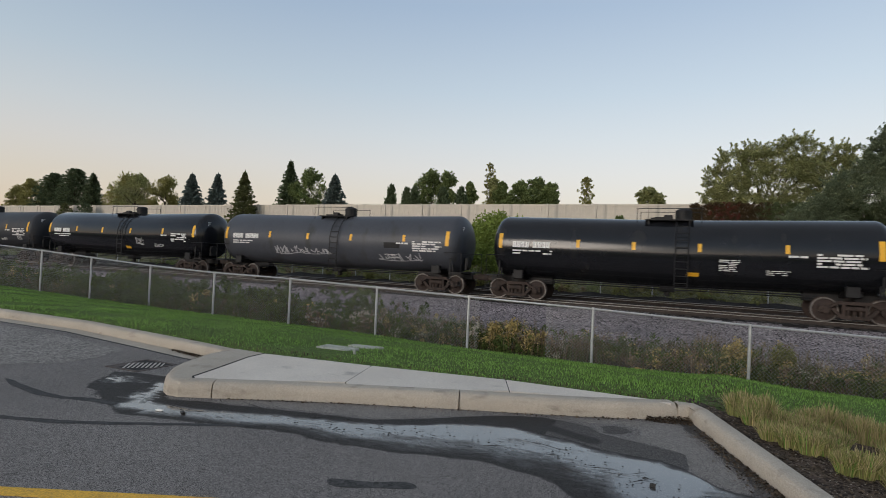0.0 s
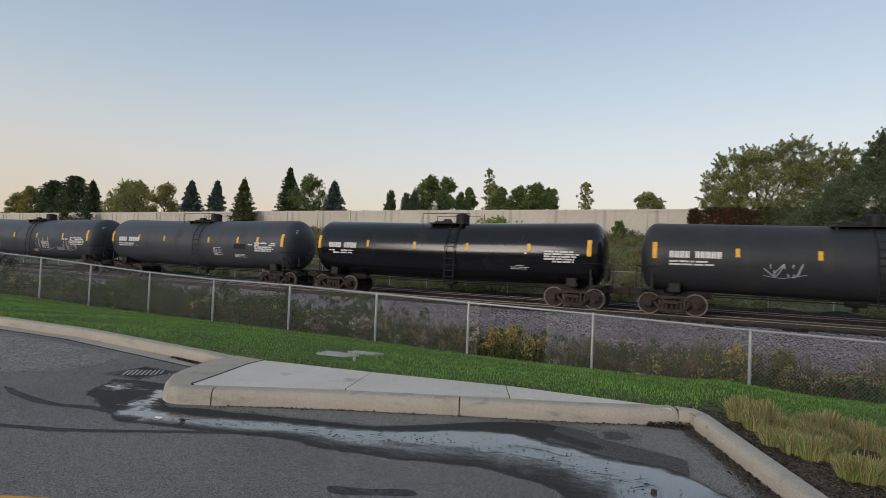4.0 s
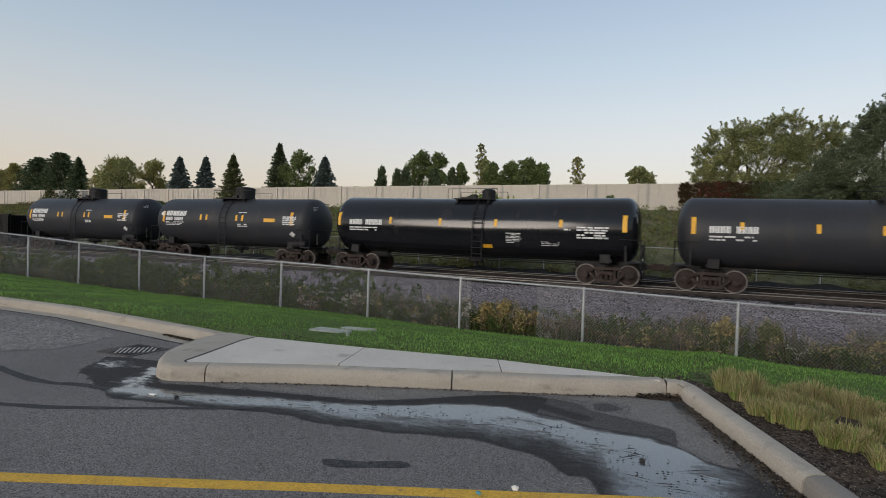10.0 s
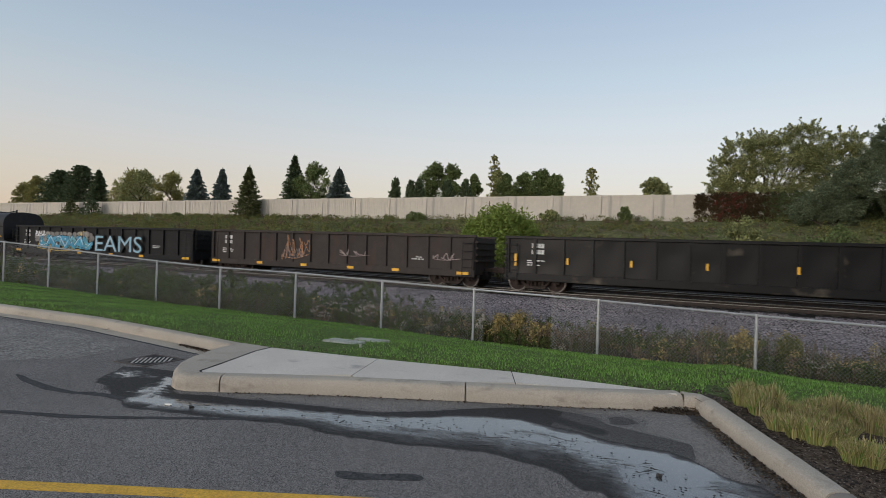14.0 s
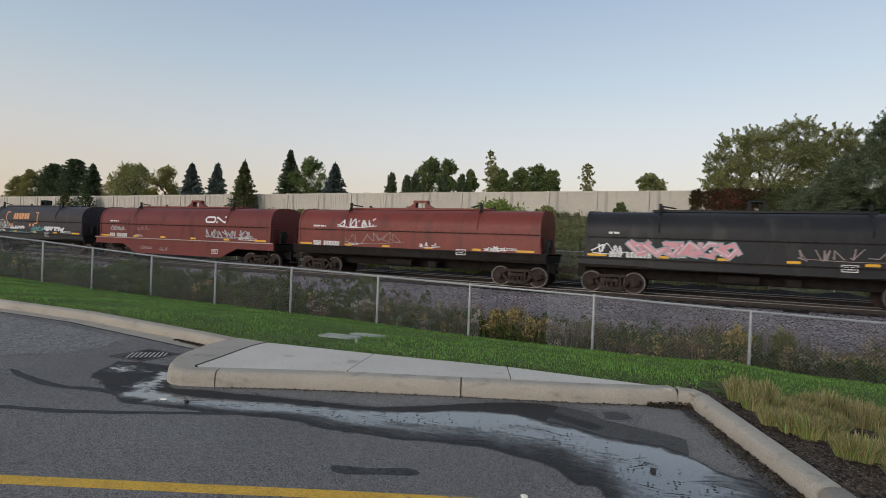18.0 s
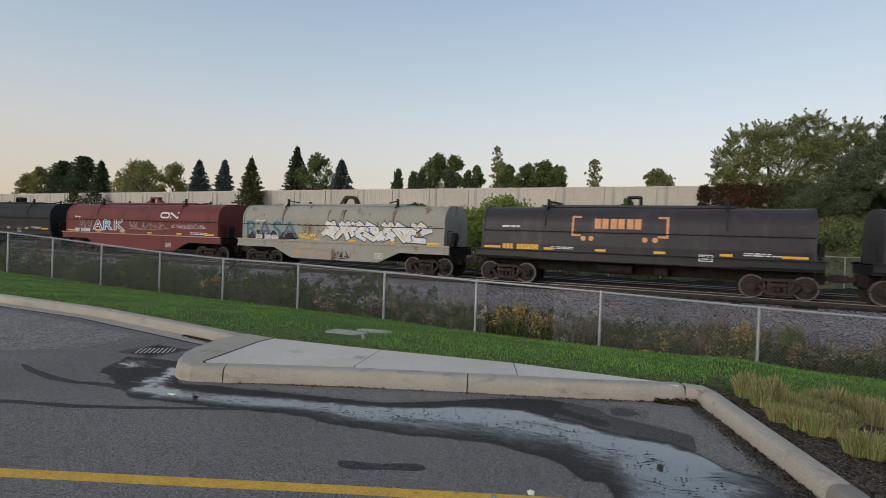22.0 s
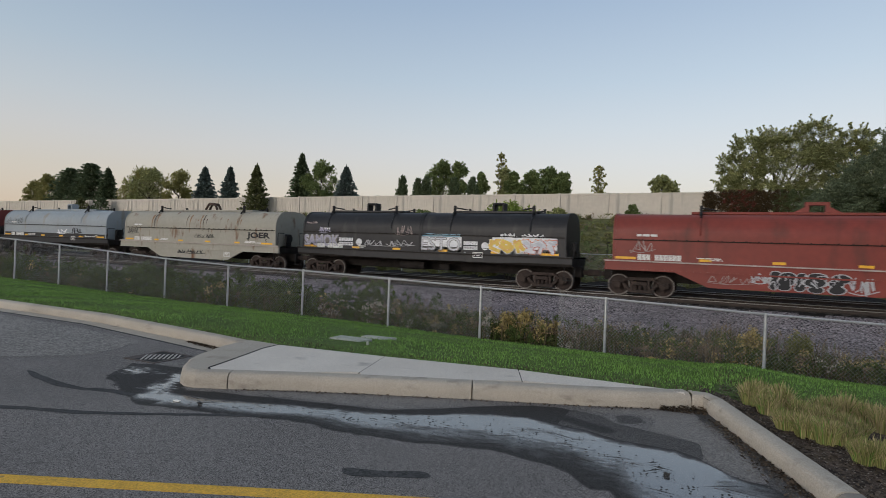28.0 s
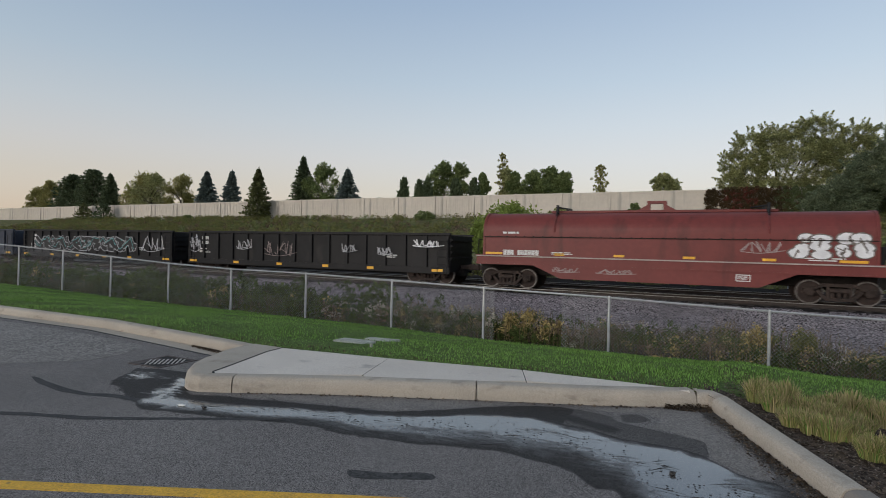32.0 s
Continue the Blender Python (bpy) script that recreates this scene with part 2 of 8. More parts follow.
def empty(name, x, y, z, label, category, group="", kind=""):
    ob = new(name)
    ob.location = (x, y, z)
    return tagged(ob, label, category, group, kind)


def box(bm, x0, x1, y0, y1, z0, z1, bevel=0.0, mi=0):
    v = [bm.verts.new(c) for c in ((x0, y0, z0), (x1, y0, z0), (x1, y1, z0), (x0, y1, z0), (x0, y0, z1), (x1, y0, z1), (x1, y1, z1), (x0, y1, z1))]
    fs = [bm.faces.new([v[i] for i in q]) for q in ((3, 2, 1, 0), (4, 5, 6, 7), (0, 1, 5, 4), (1, 2, 6, 5), (2, 3, 7, 6), (3, 0, 4, 7))]
    for f in fs:
        f.material_index = mi
    if bevel:
        es = list({e for f in fs for e in f.edges})
        bmesh.ops.bevel(bm, geom=es, offset=bevel, segments=1, affect="EDGES", profile=0.5)
    return bm


def tube(bm, p0, p1, r, seg=8, r2=None, caps=True, mi=0):
    p0, p1 = Vector(p0), Vector(p1)
    q = (p1 - p0).to_track_quat("Z", "Y")
    rings = []
    for p, rr in ((p0, r), (p1, r if r2 is None else r2)):
        rings.append([bm.verts.new(p + q @ Vector((math.cos(2 * math.pi * i / seg) * rr, math.sin(2 * math.pi * i / seg) * rr, 0))) for i in range(seg)])
    for i in range(seg):
        f = bm.faces.new((rings[0][i], rings[0][(i + 1) % seg], rings[1][(i + 1) % seg], rings[1][i]))
        f.material_index = mi
    if caps:
        bm.faces.new(rings[0][::-1]).material_index = mi
        bm.faces.new(rings[1]).material_index = mi
    return bm


def pipe(bm, points, r, seg=6):
    for a, b in zip(points, points[1:]):
        tube(bm, a, b, r, seg)
    return bm


def extrude_x(bm, outline, x0, x1, mi=0):
    """A prism: an outline of (y, z), counter-clockwise seen from +x, run from x0 to x1."""
    a = [bm.verts.new((x0, y, z)) for y, z in outline]
    b = [bm.verts.new((x1, y, z)) for y, z in outline]
    n = len(a)
    for i in range(n):
        bm.faces.new((a[i], a[(i + 1) % n], b[(i + 1) % n], b[i])).material_index = mi
    bm.faces.new(a[::-1]).material_index = mi
    bm.faces.new(b).material_index = mi
    return bm


def extrude_y(bm, outline, y0, y1, mi=0):
    """A prism: an outline of (x, z) run from y0 to y1."""
    a = [bm.verts.new((x, y0, z)) for x, z in outline]
    b = [bm.verts.new((x, y1, z)) for x, z in outline]
    n = len(a)
    for i in range(n):
        bm.faces.new((a[i], b[i], b[(i + 1) % n], a[(i + 1) % n])).material_index = mi
    bm.faces.new(a).material_index = mi
    bm.faces.new(b[::-1]).material_index = mi
    bmesh.ops.recalc_face_normals(bm, faces=bm.faces[:])
    return bm


def slab(bm, outline, z0, z1, mi=0):
    """A flat slab over an outline of (x, y)."""
    a = [bm.verts.new((x, y, z0)) for x, y in outline]
    b = [bm.verts.new((x, y, z1)) for x, y in outline]
    n = len(a)
    for i in range(n):
        bm.faces.new((a[i], a[(i + 1) % n], b[(i + 1) % n], b[i])).material_index = mi
    bm.faces.new(a[::-1]).material_index = mi
    bm.faces.new(b).material_index = mi
    bmesh.ops.recalc_face_normals(bm, faces=bm.faces[:])
    return bm


def lerp(x, xs, ys):
    return float(np.interp(x, xs, ys))


# ---- the lot, kerbs and lawn ----
LEFT_X = [-150, -40, -12, -9.4, -7.1, -6.2, -5.62]
LEFT_Y = [6.6, 6.4, 6.02, 6.0, 5.72, 5.60, 5.50]
ISLAND = [(-5.6, 5.30), (-5.56, 5.10), (-5.46, 4.84), (-5.36, 4.58), (-5.22, 4.34), (-5.05, 4.14), (-4.87, 3.98), (-4.74, 3.92), (-4.60, 3.93), (-4.30, 4.07), (-3.74, 4.36), (-3.11, 4.65), (-2.05, 5.09), (-1.01, 5.50), (-0.5, 5.74), (-0.19, 5.89), (-0.05, 5.98)]
RIGHT = [(0.04, 6.02), (0.10, 5.86), (0.26, 5.41), (0.45, 4.87), (0.60, 4.45), (0.75, 4.02), (1.13, 2.9), (1.82, 0.9), (3.06, -2.7), (13.8, -34.0)]
FRONT = list(zip(LEFT_X, LEFT_Y)) + ISLAND[1:] + RIGHT
KERB = 0.16


def offset_line(line, d):
    """The polyline moved d to its left."""
    out = []
    for i, p in enumerate(line):
        a, b = Vector(line[max(i - 1, 0)]), Vector(line[min(i + 1, len(line) - 1)])
        t = (b - a).normalized()
        out.append((p[0] - t.y * d, p[1] + t.x * d))
    return out


BACK_X = [-150, -40, -12, -9.4, -7.1, -6.2, -5.3, -3.48, -1.86, -0.2, 0.12, 0.24, 0.40, 0.59, 0.74, 0.89, 1.27, 1.96, 3.2, 13.94]
BACK_Y = [6.75, 6.55, 6.17, 6.15, 5.88, 5.76, 5.60, 5.75, 6.0, 6.08, 6.08, 5.90, 5.46, 4.92, 4.50, 4.07, 2.95, 0.95, -2.65, -33.95]
FENCE_Y = 13.0
POST_X = [-41.3, -38.2, -35.2, -32.1, -29.1, -26.1, -23.0, -20.0, -16.85, -13.87, -10.81, -7.81, -5.09, -2.0, 1.18, 4.2, 7.2, 10.3, 13.3, 16.4]
TOP_KX, TOP_KZ = [-41, -26, -23, -20, -16.85, -13.87, -10.81, -7.81, -5.09, -2.0, 1.18, 3.4, 16], [1.75, 1.22, 1.10, 0.95, 0.80, 0.71, 0.69, 0.62, 0.55, 0.49, 0.40, 0.36, 0.2]
FOOT_KX, FOOT_KZ = [-41, -23, -20, -16.85, -13.87, -7.81, -5.08, 1.18, 3.4, 16], [-0.1, -0.49, -0.56, -0.62, -0.63, -0.71, -0.76, -0.79, -0.82, -0.95]
RAIL_Z, TRACK_Y = -0.21, 25.5
WALL_Y = 60.0


def ground_z(x, y):
    yb = lerp(x, BACK_X, BACK_Y)
    foot = lerp(x, FOOT_KX, FOOT_KZ)
    if y <= FENCE_Y:
        u = max(0.0, (y - yb) / max(FENCE_Y - yb, 0.1))
        edge = lerp(x, [0.0, 0.3], [0.13, 0.09])
        z = edge + (foot - edge) * (u ** lerp(x, [0.0, 0.6], [1.25, 2.4]))
    else:
        z = lerp(y, [13.0, 15.5, 18.0, 21.5, 23.3, 24.0, 27.0, 27.9, 28.8, 31.8, 32.6, 35, 44, 56, 59, 62, 100, 400, 2500], [foot, -0.9, -0.85, -0.7, RAIL_Z - 0.25, RAIL_Z - 0.18, RAIL_Z - 0.18, RAIL_Z - 0.23, RAIL_Z - 0.18, RAIL_Z - 0.18, -0.5, -0.2, 2.4, 4.9, 5.3, 5.3, 5.3, 5.3, 5.3])
    rough = 0.03 if y < 13 else (0.08 if y < 34 else 0.25)
    if 22.5 < y < 32.3:
        rough = 0.015
    if y > 58:
        rough = 0
    return z + rough * noise.noise((x * 0.8, y * 0.8, 0.3)) * min(1.0, max(0.0, (y - yb) / 0.4))


def columns(dense0, dense1, step, far):
    xs = list(np.arange(dense0, dense1, step))
    x, s = dense1, step
    while x < far:
        xs.append(x)
        s *= 1.25
        x += s
    x, s = dense0, step
    while x > -far:
        s *= 1.25
        x -= s
        xs.insert(0, x)
    return [float(x) for x in xs]


def sheet(name, cols, rows_of, z_of, mat_of, mats, label, cat):
    bm = bmesh.new()
    grid = []
    for x in cols:
        grid.append([bm.verts.new((x, y, z_of(x, y))) for y in rows_of(x)])
    for a, b in zip(grid, grid[1:]):
        for j in range(len(a) - 1):
            f = bm.faces.new((a[j], b[j], b[j + 1], a[j + 1]))
            f.material_index = mat_of(f.calc_center_median())
            f.smooth = True
    ob = part(name, bm, mats)
    return tagged(ob, label, cat, kind="structure")


def ground_rows(x):
    yb = lerp(x, BACK_X, BACK_Y)
    if x > 13.94:
        yb = -33.95 - (x - 13.94) * 3.3
    ys = [yb, yb + 0.12, yb + 0.3]
    ys += [yb + 0.3 + (12.9 - yb - 0.3) * k / 18 for k in range(1, 19)]
    ys += [13.1 + 0.35 * k for k in range(47)]
    ys += [30, 31, 32, 33, 35, 37, 39, 41, 43, 45, 47, 49, 51, 53, 55, 57, 58.5, 59.3, 60.5, 62, 66, 72, 80, 95, 120, 170, 260, 450, 900, 2500]
    return ys


def ground_mat(c):
    if c.y < 12.75:
        return 1 if (c.x > 0.05 and c.y < 6.6 + 0.5 * noise.noise((c.x, c.y, 0))) else 0
    if c.y < lerp(c.x, [-20, -7], [18.2, 15.4]) + 2.0 * noise.noise((c.x * 0.5, c.y * 0.5, 4)):
        return 2
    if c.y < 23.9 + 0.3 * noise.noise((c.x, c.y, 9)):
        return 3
    # beneath and behind the train: ballast with shade in its colour
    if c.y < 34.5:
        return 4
    return 5


XS = columns(-24.0, 8.0, 0.4, 2500)
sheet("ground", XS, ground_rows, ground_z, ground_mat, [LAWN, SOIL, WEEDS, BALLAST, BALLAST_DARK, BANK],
      "mown lawn, weedy verge, grey ballast and grassy bank by the railway", "ground")


def lot_rows(x):
    fx, fy = [p[0] for p in FRONT], [p[1] for p in FRONT]
    y1 = lerp(x, fx, fy) + 0.02
    if x > 13.8:
        y1 = -34 - (x - 13.8) * 3.3
    return [y1 - d for d in (0, 0.1, 0.5, 1, 2, 3, 4, 6, 10, 20, 60, 200)][::-1]


sheet("parking_lot", columns(-14.0, 3.0, 0.1, 200), lot_rows, lambda x, y: 0.0, lambda c: 0, [ASPHALT], "worn grey asphalt car park with damp stains", "asphalt")


def strip(bm, line, w0, w1, z0, z1):
    """A band along a polyline, from w0 to w1 to its left, standing from z0 to z1."""
    a, b = offset_line(line, w0), offset_line(line, w1)
    rows = []
    for p, q in zip(a, b):
        rows.append([bm.verts.new((*p, z0)), bm.verts.new((*p, z1)), bm.verts.new((*q, z1)), bm.verts.new((*q, z0))])
    for r, s in zip(rows, rows[1:]):
        for i in range(4):
            bm.faces.new((r[i], s[i], s[(i + 1) % 4], r[(i + 1) % 4]))
    bm.faces.new(rows[0][::-1])
    bm.faces.new(rows[-1])
    bmesh.ops.recalc_face_normals(bm, faces=bm.faces[:])
    return bm


def between(line, x0, x1):
    """The part of a polyline from x0 to x1, cut there."""
    xs, ys = [p[0] for p in line], [p[1] for p in line]
    return [(x0, lerp(x0, xs, ys))] + [p for p in line if x0 + 0.01 < p[0] < x1 - 0.01] + [(x1, lerp(x1, xs, ys))]


def kerb_piece(line, parent, width=0.17, h0=KERB, h1=KERB, mat=None):
    bm = bmesh.new()
    hs = [h0 + (h1 - h0) * i / (len(line) - 1) for i in range(len(line))]
    a, b = offset_line(line, 0.0), offset_line(line, width)
    nose = [(offset_line(line, d), z) for d, z in ((0.004, 0.6), (0.014, 0.78), (0.032, 0.91), (0.055, 0.975), (0.08, 1.0))]
    rows = []
    for i, (p, q) in enumerate(zip(a, b)):
        h = hs[i]
        rows.append([bm.verts.new(c) for c in [(*p, -0.15), (*p, h * 0.4)] + [(*ln[i], h * z) for ln, z in nose] + [(*q, h), (*q, -0.15)]])
    for r, s in zip(rows, rows[1:]):
        for i in range(9):
            f = bm.faces.new((r[i], s[i], s[(i + 1) % 9], r[(i + 1) % 9]))
            f.smooth = False
    bm.faces.new(rows[0][::-1])
    bm.faces.new(rows[-1])
    bmesh.ops.recalc_face_normals(bm, faces=bm.faces[:])
    return part("kerb_stone", bm, mat or CONCRETE, parent)


kerb = empty("kerb", -4, 5, 0, "pale concrete kerb round the car park", "kerb", kind="structure")
kerb.location = (0, 0, 0)
left_line = list(zip(LEFT_X, LEFT_Y))
cuts = [-150, -40, -25, -18, -14.4, -11.55, -8.9, -6.55, -5.62]
for x0, x1 in zip(cuts, cuts[1:]):
    kerb_piece(between(left_line, x0 + 0.002, x1 - 0.002), kerb, h0=KERB - 0.02, h1=KERB - 0.02)
front_cuts = [-5.6, -4.30, -2.05, -0.06]
for x0, x1 in zip(front_cuts, front_cuts[1:]):
    kerb_piece(between(ISLAND, x0 + 0.006, x1 - 0.006), kerb)
for x0, x1, h0, h1, m in ((-0.062, 0.068, KERB, 0.14, CONCRETE), (0.072, 0.752, 0.14, 0.13, CONCRETE), (0.758, 1.9, 0.13, 0.13, CONCRETE_DARK), (1.91, 13.7, 0.13, 0.13, CONCRETE_DARK)):
    kerb_piece(between(ISLAND[-1:] + RIGHT, x0, x1), kerb, 0.146, h0, h1, m)

# the walk's slabs behind the kerb
walk_way = tagged(new("pavement"), "pale concrete pavement island with scored joints", "pavement", kind="structure")
inner = offset_line(ISLAND, 0.174)
ix, iy = [p[0] for p in inner], [p[1] for p in inner]
JOINT = [(-5.0, 5.58), (-4.98, 5.28), (-4.86, 4.88), (-4.75, 4.51), (-4.69, 4.29), (-4.655, 4.15), (-4.58, 4.105), (-4.44, 4.19)]
joints = [((-5.02, 5.58), (-4.66, 4.15)), ((-3.48, 5.75), (-3.25, 4.86)), ((-1.86, 6.0), (-1.66, 5.5)), ((-0.15, 6.03), (-0.12, 5.96))]
for (b0, f0), (b1, f1) in zip(joints, joints[1:]):
    low = [p for p in inner if f0[0] + 0.03 < p[0] < f1[0] - 0.03 and p[1] < 5.9]
    if b0[0] < -4.9:
        outline = JOINT + [p for p in inner if -4.3 < p[0] < f1[0] - 0.03] + [(f1[0] - 0.005, f1[1]), (b1[0] - 0.005, b1[1])]
    else:
        outline = [(b0[0] + 0.005, b0[1]), (f0[0] + 0.005, f0[1])] + low + [(f1[0] - 0.005, f1[1]), (b1[0] - 0.005, b1[1])]
    part("slab", slab(bmesh.new(), outline, -0.15, KERB - 0.002), SLAB, walk_way)

apron = [(-5.50, 5.60)] + [p for p in offset_line(ISLAND, 0.085) if p[1] > 3.99 and p[0] < -4.6] + [(-4.60, 4.09)]
part("slab", slab(bmesh.new(), apron + [(x - 0.018, y) for x, y in JOINT[5::-1]], -0.15, KERB + 0.0025), CONCRETE, walk_way)
part("joint_filler", strip(bmesh.new(), [(x - 0.009, y) for x, y in JOINT[:7]], -0.010, 0.010, 0.05, KERB + 0.002), JOINT_FILL, walk_way)
for p, q in joints[1:3]:
    part("joint_filler", strip(bmesh.new(), [p, q], -0.005, 0.005, 0.05, KERB - 0.004), JOINT_FILL, walk_way)
gutter = tagged(new("gutter"), "flat concrete gutter along the kerb", "gutter", kind="structure")
outer = [(-60, 6.24), (-40, 6.14), (-12, 5.76), (-9.4, 5.76), (-7.1, 5.46), (-6.2, 5.33), (-5.57, 5.26)]
part("gutter_strip", slab(bmesh.new(), outer + [(-5.6, 5.49), (-6.2, 5.60), (-7.1, 5.72), (-9.4, 6.0), (-12, 6.01), (-40, 6.39), (-60, 6.47)], -0.1, 0.003), CONCRETE, gutter)
part("gutter_joint", strip(bmesh.new(), outer, -0.03, 0.004, 0.0, 0.005), TAR, gutter)


def flat_shape(name, outline, z, mat, label, cat, jag=0.04, n=6, seed=0.0):
    """A thin sheet with an uneven edge on the asphalt."""
    pts = []
    k = len(outline)
    for i in range(k):
        p0, p1, p2, p3 = (Vector(outline[(i + j) % k]) for j in (-1, 0, 1, 2))
        for s in range(n):
            t = s / n
            q = 0.5 * (2 * p1 + (p2 - p0) * t + (2 * p0 - 5 * p1 + 4 * p2 - p3) * t * t + (3 * p1 - p0 - 3 * p2 + p3) * t ** 3)
            q += Vector((noise.noise((q.x * 5, q.y * 5, seed)), noise.noise((q.x * 5, q.y * 5, seed + 9)))) * jag
            pts.append(q)
    bm = bmesh.new()
    f = bm.faces.new([bm.verts.new((p.x, p.y, z)) for p in pts])
    bmesh.ops.triangulate(bm, faces=[f])
    bmesh.ops.recalc_face_normals(bm, faces=bm.faces[:])
    for f in bm.faces:
        if f.normal.z < 0:
            f.normal_flip()
    return tagged(part(name, bm, mat), label, cat, kind="structure")


flat_shape("sandy_stain", [(-16, 5.45), (-16, 3.0), (-11, 2.9), (-8.6, 3.35), (-7.75, 3.62), (-7.2, 4.0), (-7.02, 4.2), (-7.0, 4.55), (-7.16, 4.95), (-7.35, 5.28), (-8.6, 5.42), (-10, 5.5)], 0.0025, ASPHALT_PALE, "pale sandy worn area of asphalt", "stain", 0.03, 12)
# the wet ground lies between these two lines, the open water from the lower one to the third; it runs along the kerb to the drain
DAMP_UP_X = [-6.1, -5.74, -5.34, -5.3, -4.8, -4.72, -4.59, -4.33, -3.99, -3.69, -3.13, -2.59, -2.38, -2.17, -1.96, -1.74, -1.5, -1.26, -1.07, -0.81, -0.67, -0.42, -0.19, -0.03, 0.03, 0.15, 0.22, 0.32, 0.43, 0.46, 0.5]
DAMP_UP_Y = [4.33, 4.40, 4.47, 4.8, 4.6, 3.86, 3.81, 3.92, 3.99, 4.08, 4.21, 4.33, 4.48, 4.64, 4.85, 5.03, 5.17, 5.30, 5.28, 5.24, 5.05, 5.00, 4.95, 4.82, 4.51, 4.39, 4.29, 4.24, 4.26, 4.4, 6.0]
LOW_X = [-6.1, -5.81, -5.65, -5.41, -5.03, -4.71, -4.55, -4.3, -4.07, -3.8, -3.51, -3.25, -3.0, -2.88, -2.69, -2.43, -1.97, -1.55, -1.34, -1.1, -0.91, -0.79, -0.69, -0.6, -0.5, -0.43, -0.38, -0.1]
LOW_Y = [4.33, 3.88, 3.68, 3.61, 3.47, 3.33, 3.26, 3.35, 3.39, 3.45, 3.54, 3.60, 3.66, 3.66, 3.62, 3.64, 3.72, 3.85, 3.90, 3.85, 3.83, 3.76, 3.64, 3.58, 3.61, 3.51, 3.39, 2.6]
OPEN_X = [-4.8, -4.09, -3.29, -2.77, -2.3, -1.88, -1.4, -1.05, -0.85, -0.61, -0.38, -0.17, 0.03, 0.15, 0.22, 0.32, 0.43, 0.6]
OPEN_Y = [3.62, 3.74, 4.01, 4.15, 4.33, 4.63, 4.83, 4.72, 4.70, 4.60, 4.59, 4.60, 4.50, 4.38, 4.28, 4.22, 4.2, 4.0]


def reach(x, y, ax, ay, bx, by):
    """How far a point lies from the line between two others."""
    dx, dy = bx - ax, by - ay
    k = min(1.0, max(0.0, ((x - ax) * dx + (y - ay) * dy) / (dx * dx + dy * dy)))
    return math.hypot(x - ax - k * dx, y - ay - k * dy)


def wetness(x, y):
    """How wet the asphalt is: 1 under water, 0.5 where it is soaked, less where it is drying, 0 dry."""
    wob = 0.035 * noise.noise((x * 3.0, y * 4.0, 1.0)) + 0.02 * noise.noise((x * 11, y * 13, 2.0)) + 0.008 * noise.noise((x * 34, y * 38, 3.0))
    if x < -4.9:
        wob *= 2.2
    low, up = y - lerp(x, LOW_X, LOW_Y) + wob, lerp(x, DAMP_UP_X, DAMP_UP_Y) - y - wob * 0.8
    inside = min(up, low, (x + 6.1) * 1.2)
    if inside > -0.004:
        soft = lerp(x, [-4.6, -3.5, -2.5, -1.0, 0.3], [0.13, 0.2, 0.34, 0.62, 0.85])
        streaks = 0.5 * noise.noise((x * 2.0 + y, y * 6.0 - x * 2, 6.0)) + 0.35 * noise.noise((x * 9, y * 26, 7.0)) + 0.2 * noise.noise((x * 30, y * 60, 5.0)) + 0.22 * noise.noise((x * 42, y * 55, 8.0))
        if x < -4.45:
            pool = max(1.15 - reach(x, y, -4.72, 3.50, -4.25, 3.60) / 0.16, 1.0 - reach(x, y, -4.75, 3.60, -5.12, 4.18) / 0.17, 0.30 - reach(x, y, -5.7, 4.1, -5.2, 4.3) / 0.5)
            core = pool * 1.25 + (2.2 if x < -4.6 and y > 3.62 else 0.9) * streaks - 0.15
        else:
            core = min((lerp(x, OPEN_X, OPEN_Y) + 0.04 - y + wob) / 0.10, (low - 0.02) / soft, (0.55 - x) / 0.4)
            core = core * (1.0 + 0.6 * streaks) + (0.4 * streaks if core > 0.1 else 0.0)
        if x > -1.1 and y > lerp(x, OPEN_X, OPEN_Y) + 0.05:
            dark = 1.0 - reach(x, y, -1.25, 5.05, -0.72, 4.84) / (0.11 + 0.04 * streaks)
            return 0.34 + 0.16 * min(1.0, max(0.0, dark * 2)) + 0.05 * streaks
        brim = min(1.0, 0.78 + inside / 0.05)
        return (0.5 + 0.5 * min(1.0, max(0.0, core)) ** 1.3) * brim
    edge = max(0.0, 1 + (inside + 0.004) / 0.016) * 0.39
    band = 0.0
    if up < 0 and -0.75 < x < 0.05 and y < lerp(x, [-0.75, -0.03], [5.12, 4.92]):
        band = 0.36
    blob = math.hypot((x + 0.56) / 0.14, (y - 5.25) / 0.13) + 0.5 * noise.noise((x * 7, y * 7, 4))
    band = max(band, 0.36 * min(1.0, max(0.0, (1.05 - blob) / 0.12)))
    grit = lerp(y, [3.9, 4.13, 4.28, 4.6, 5.05, 5.48, 5.9, 6.0], [0.75, 0.64, 0.46, 0.42, 0.25, 0.10, -0.08, -0.3])
    if x > grit + wob:
        band = max(band, 0.42)
    return max(edge, band)


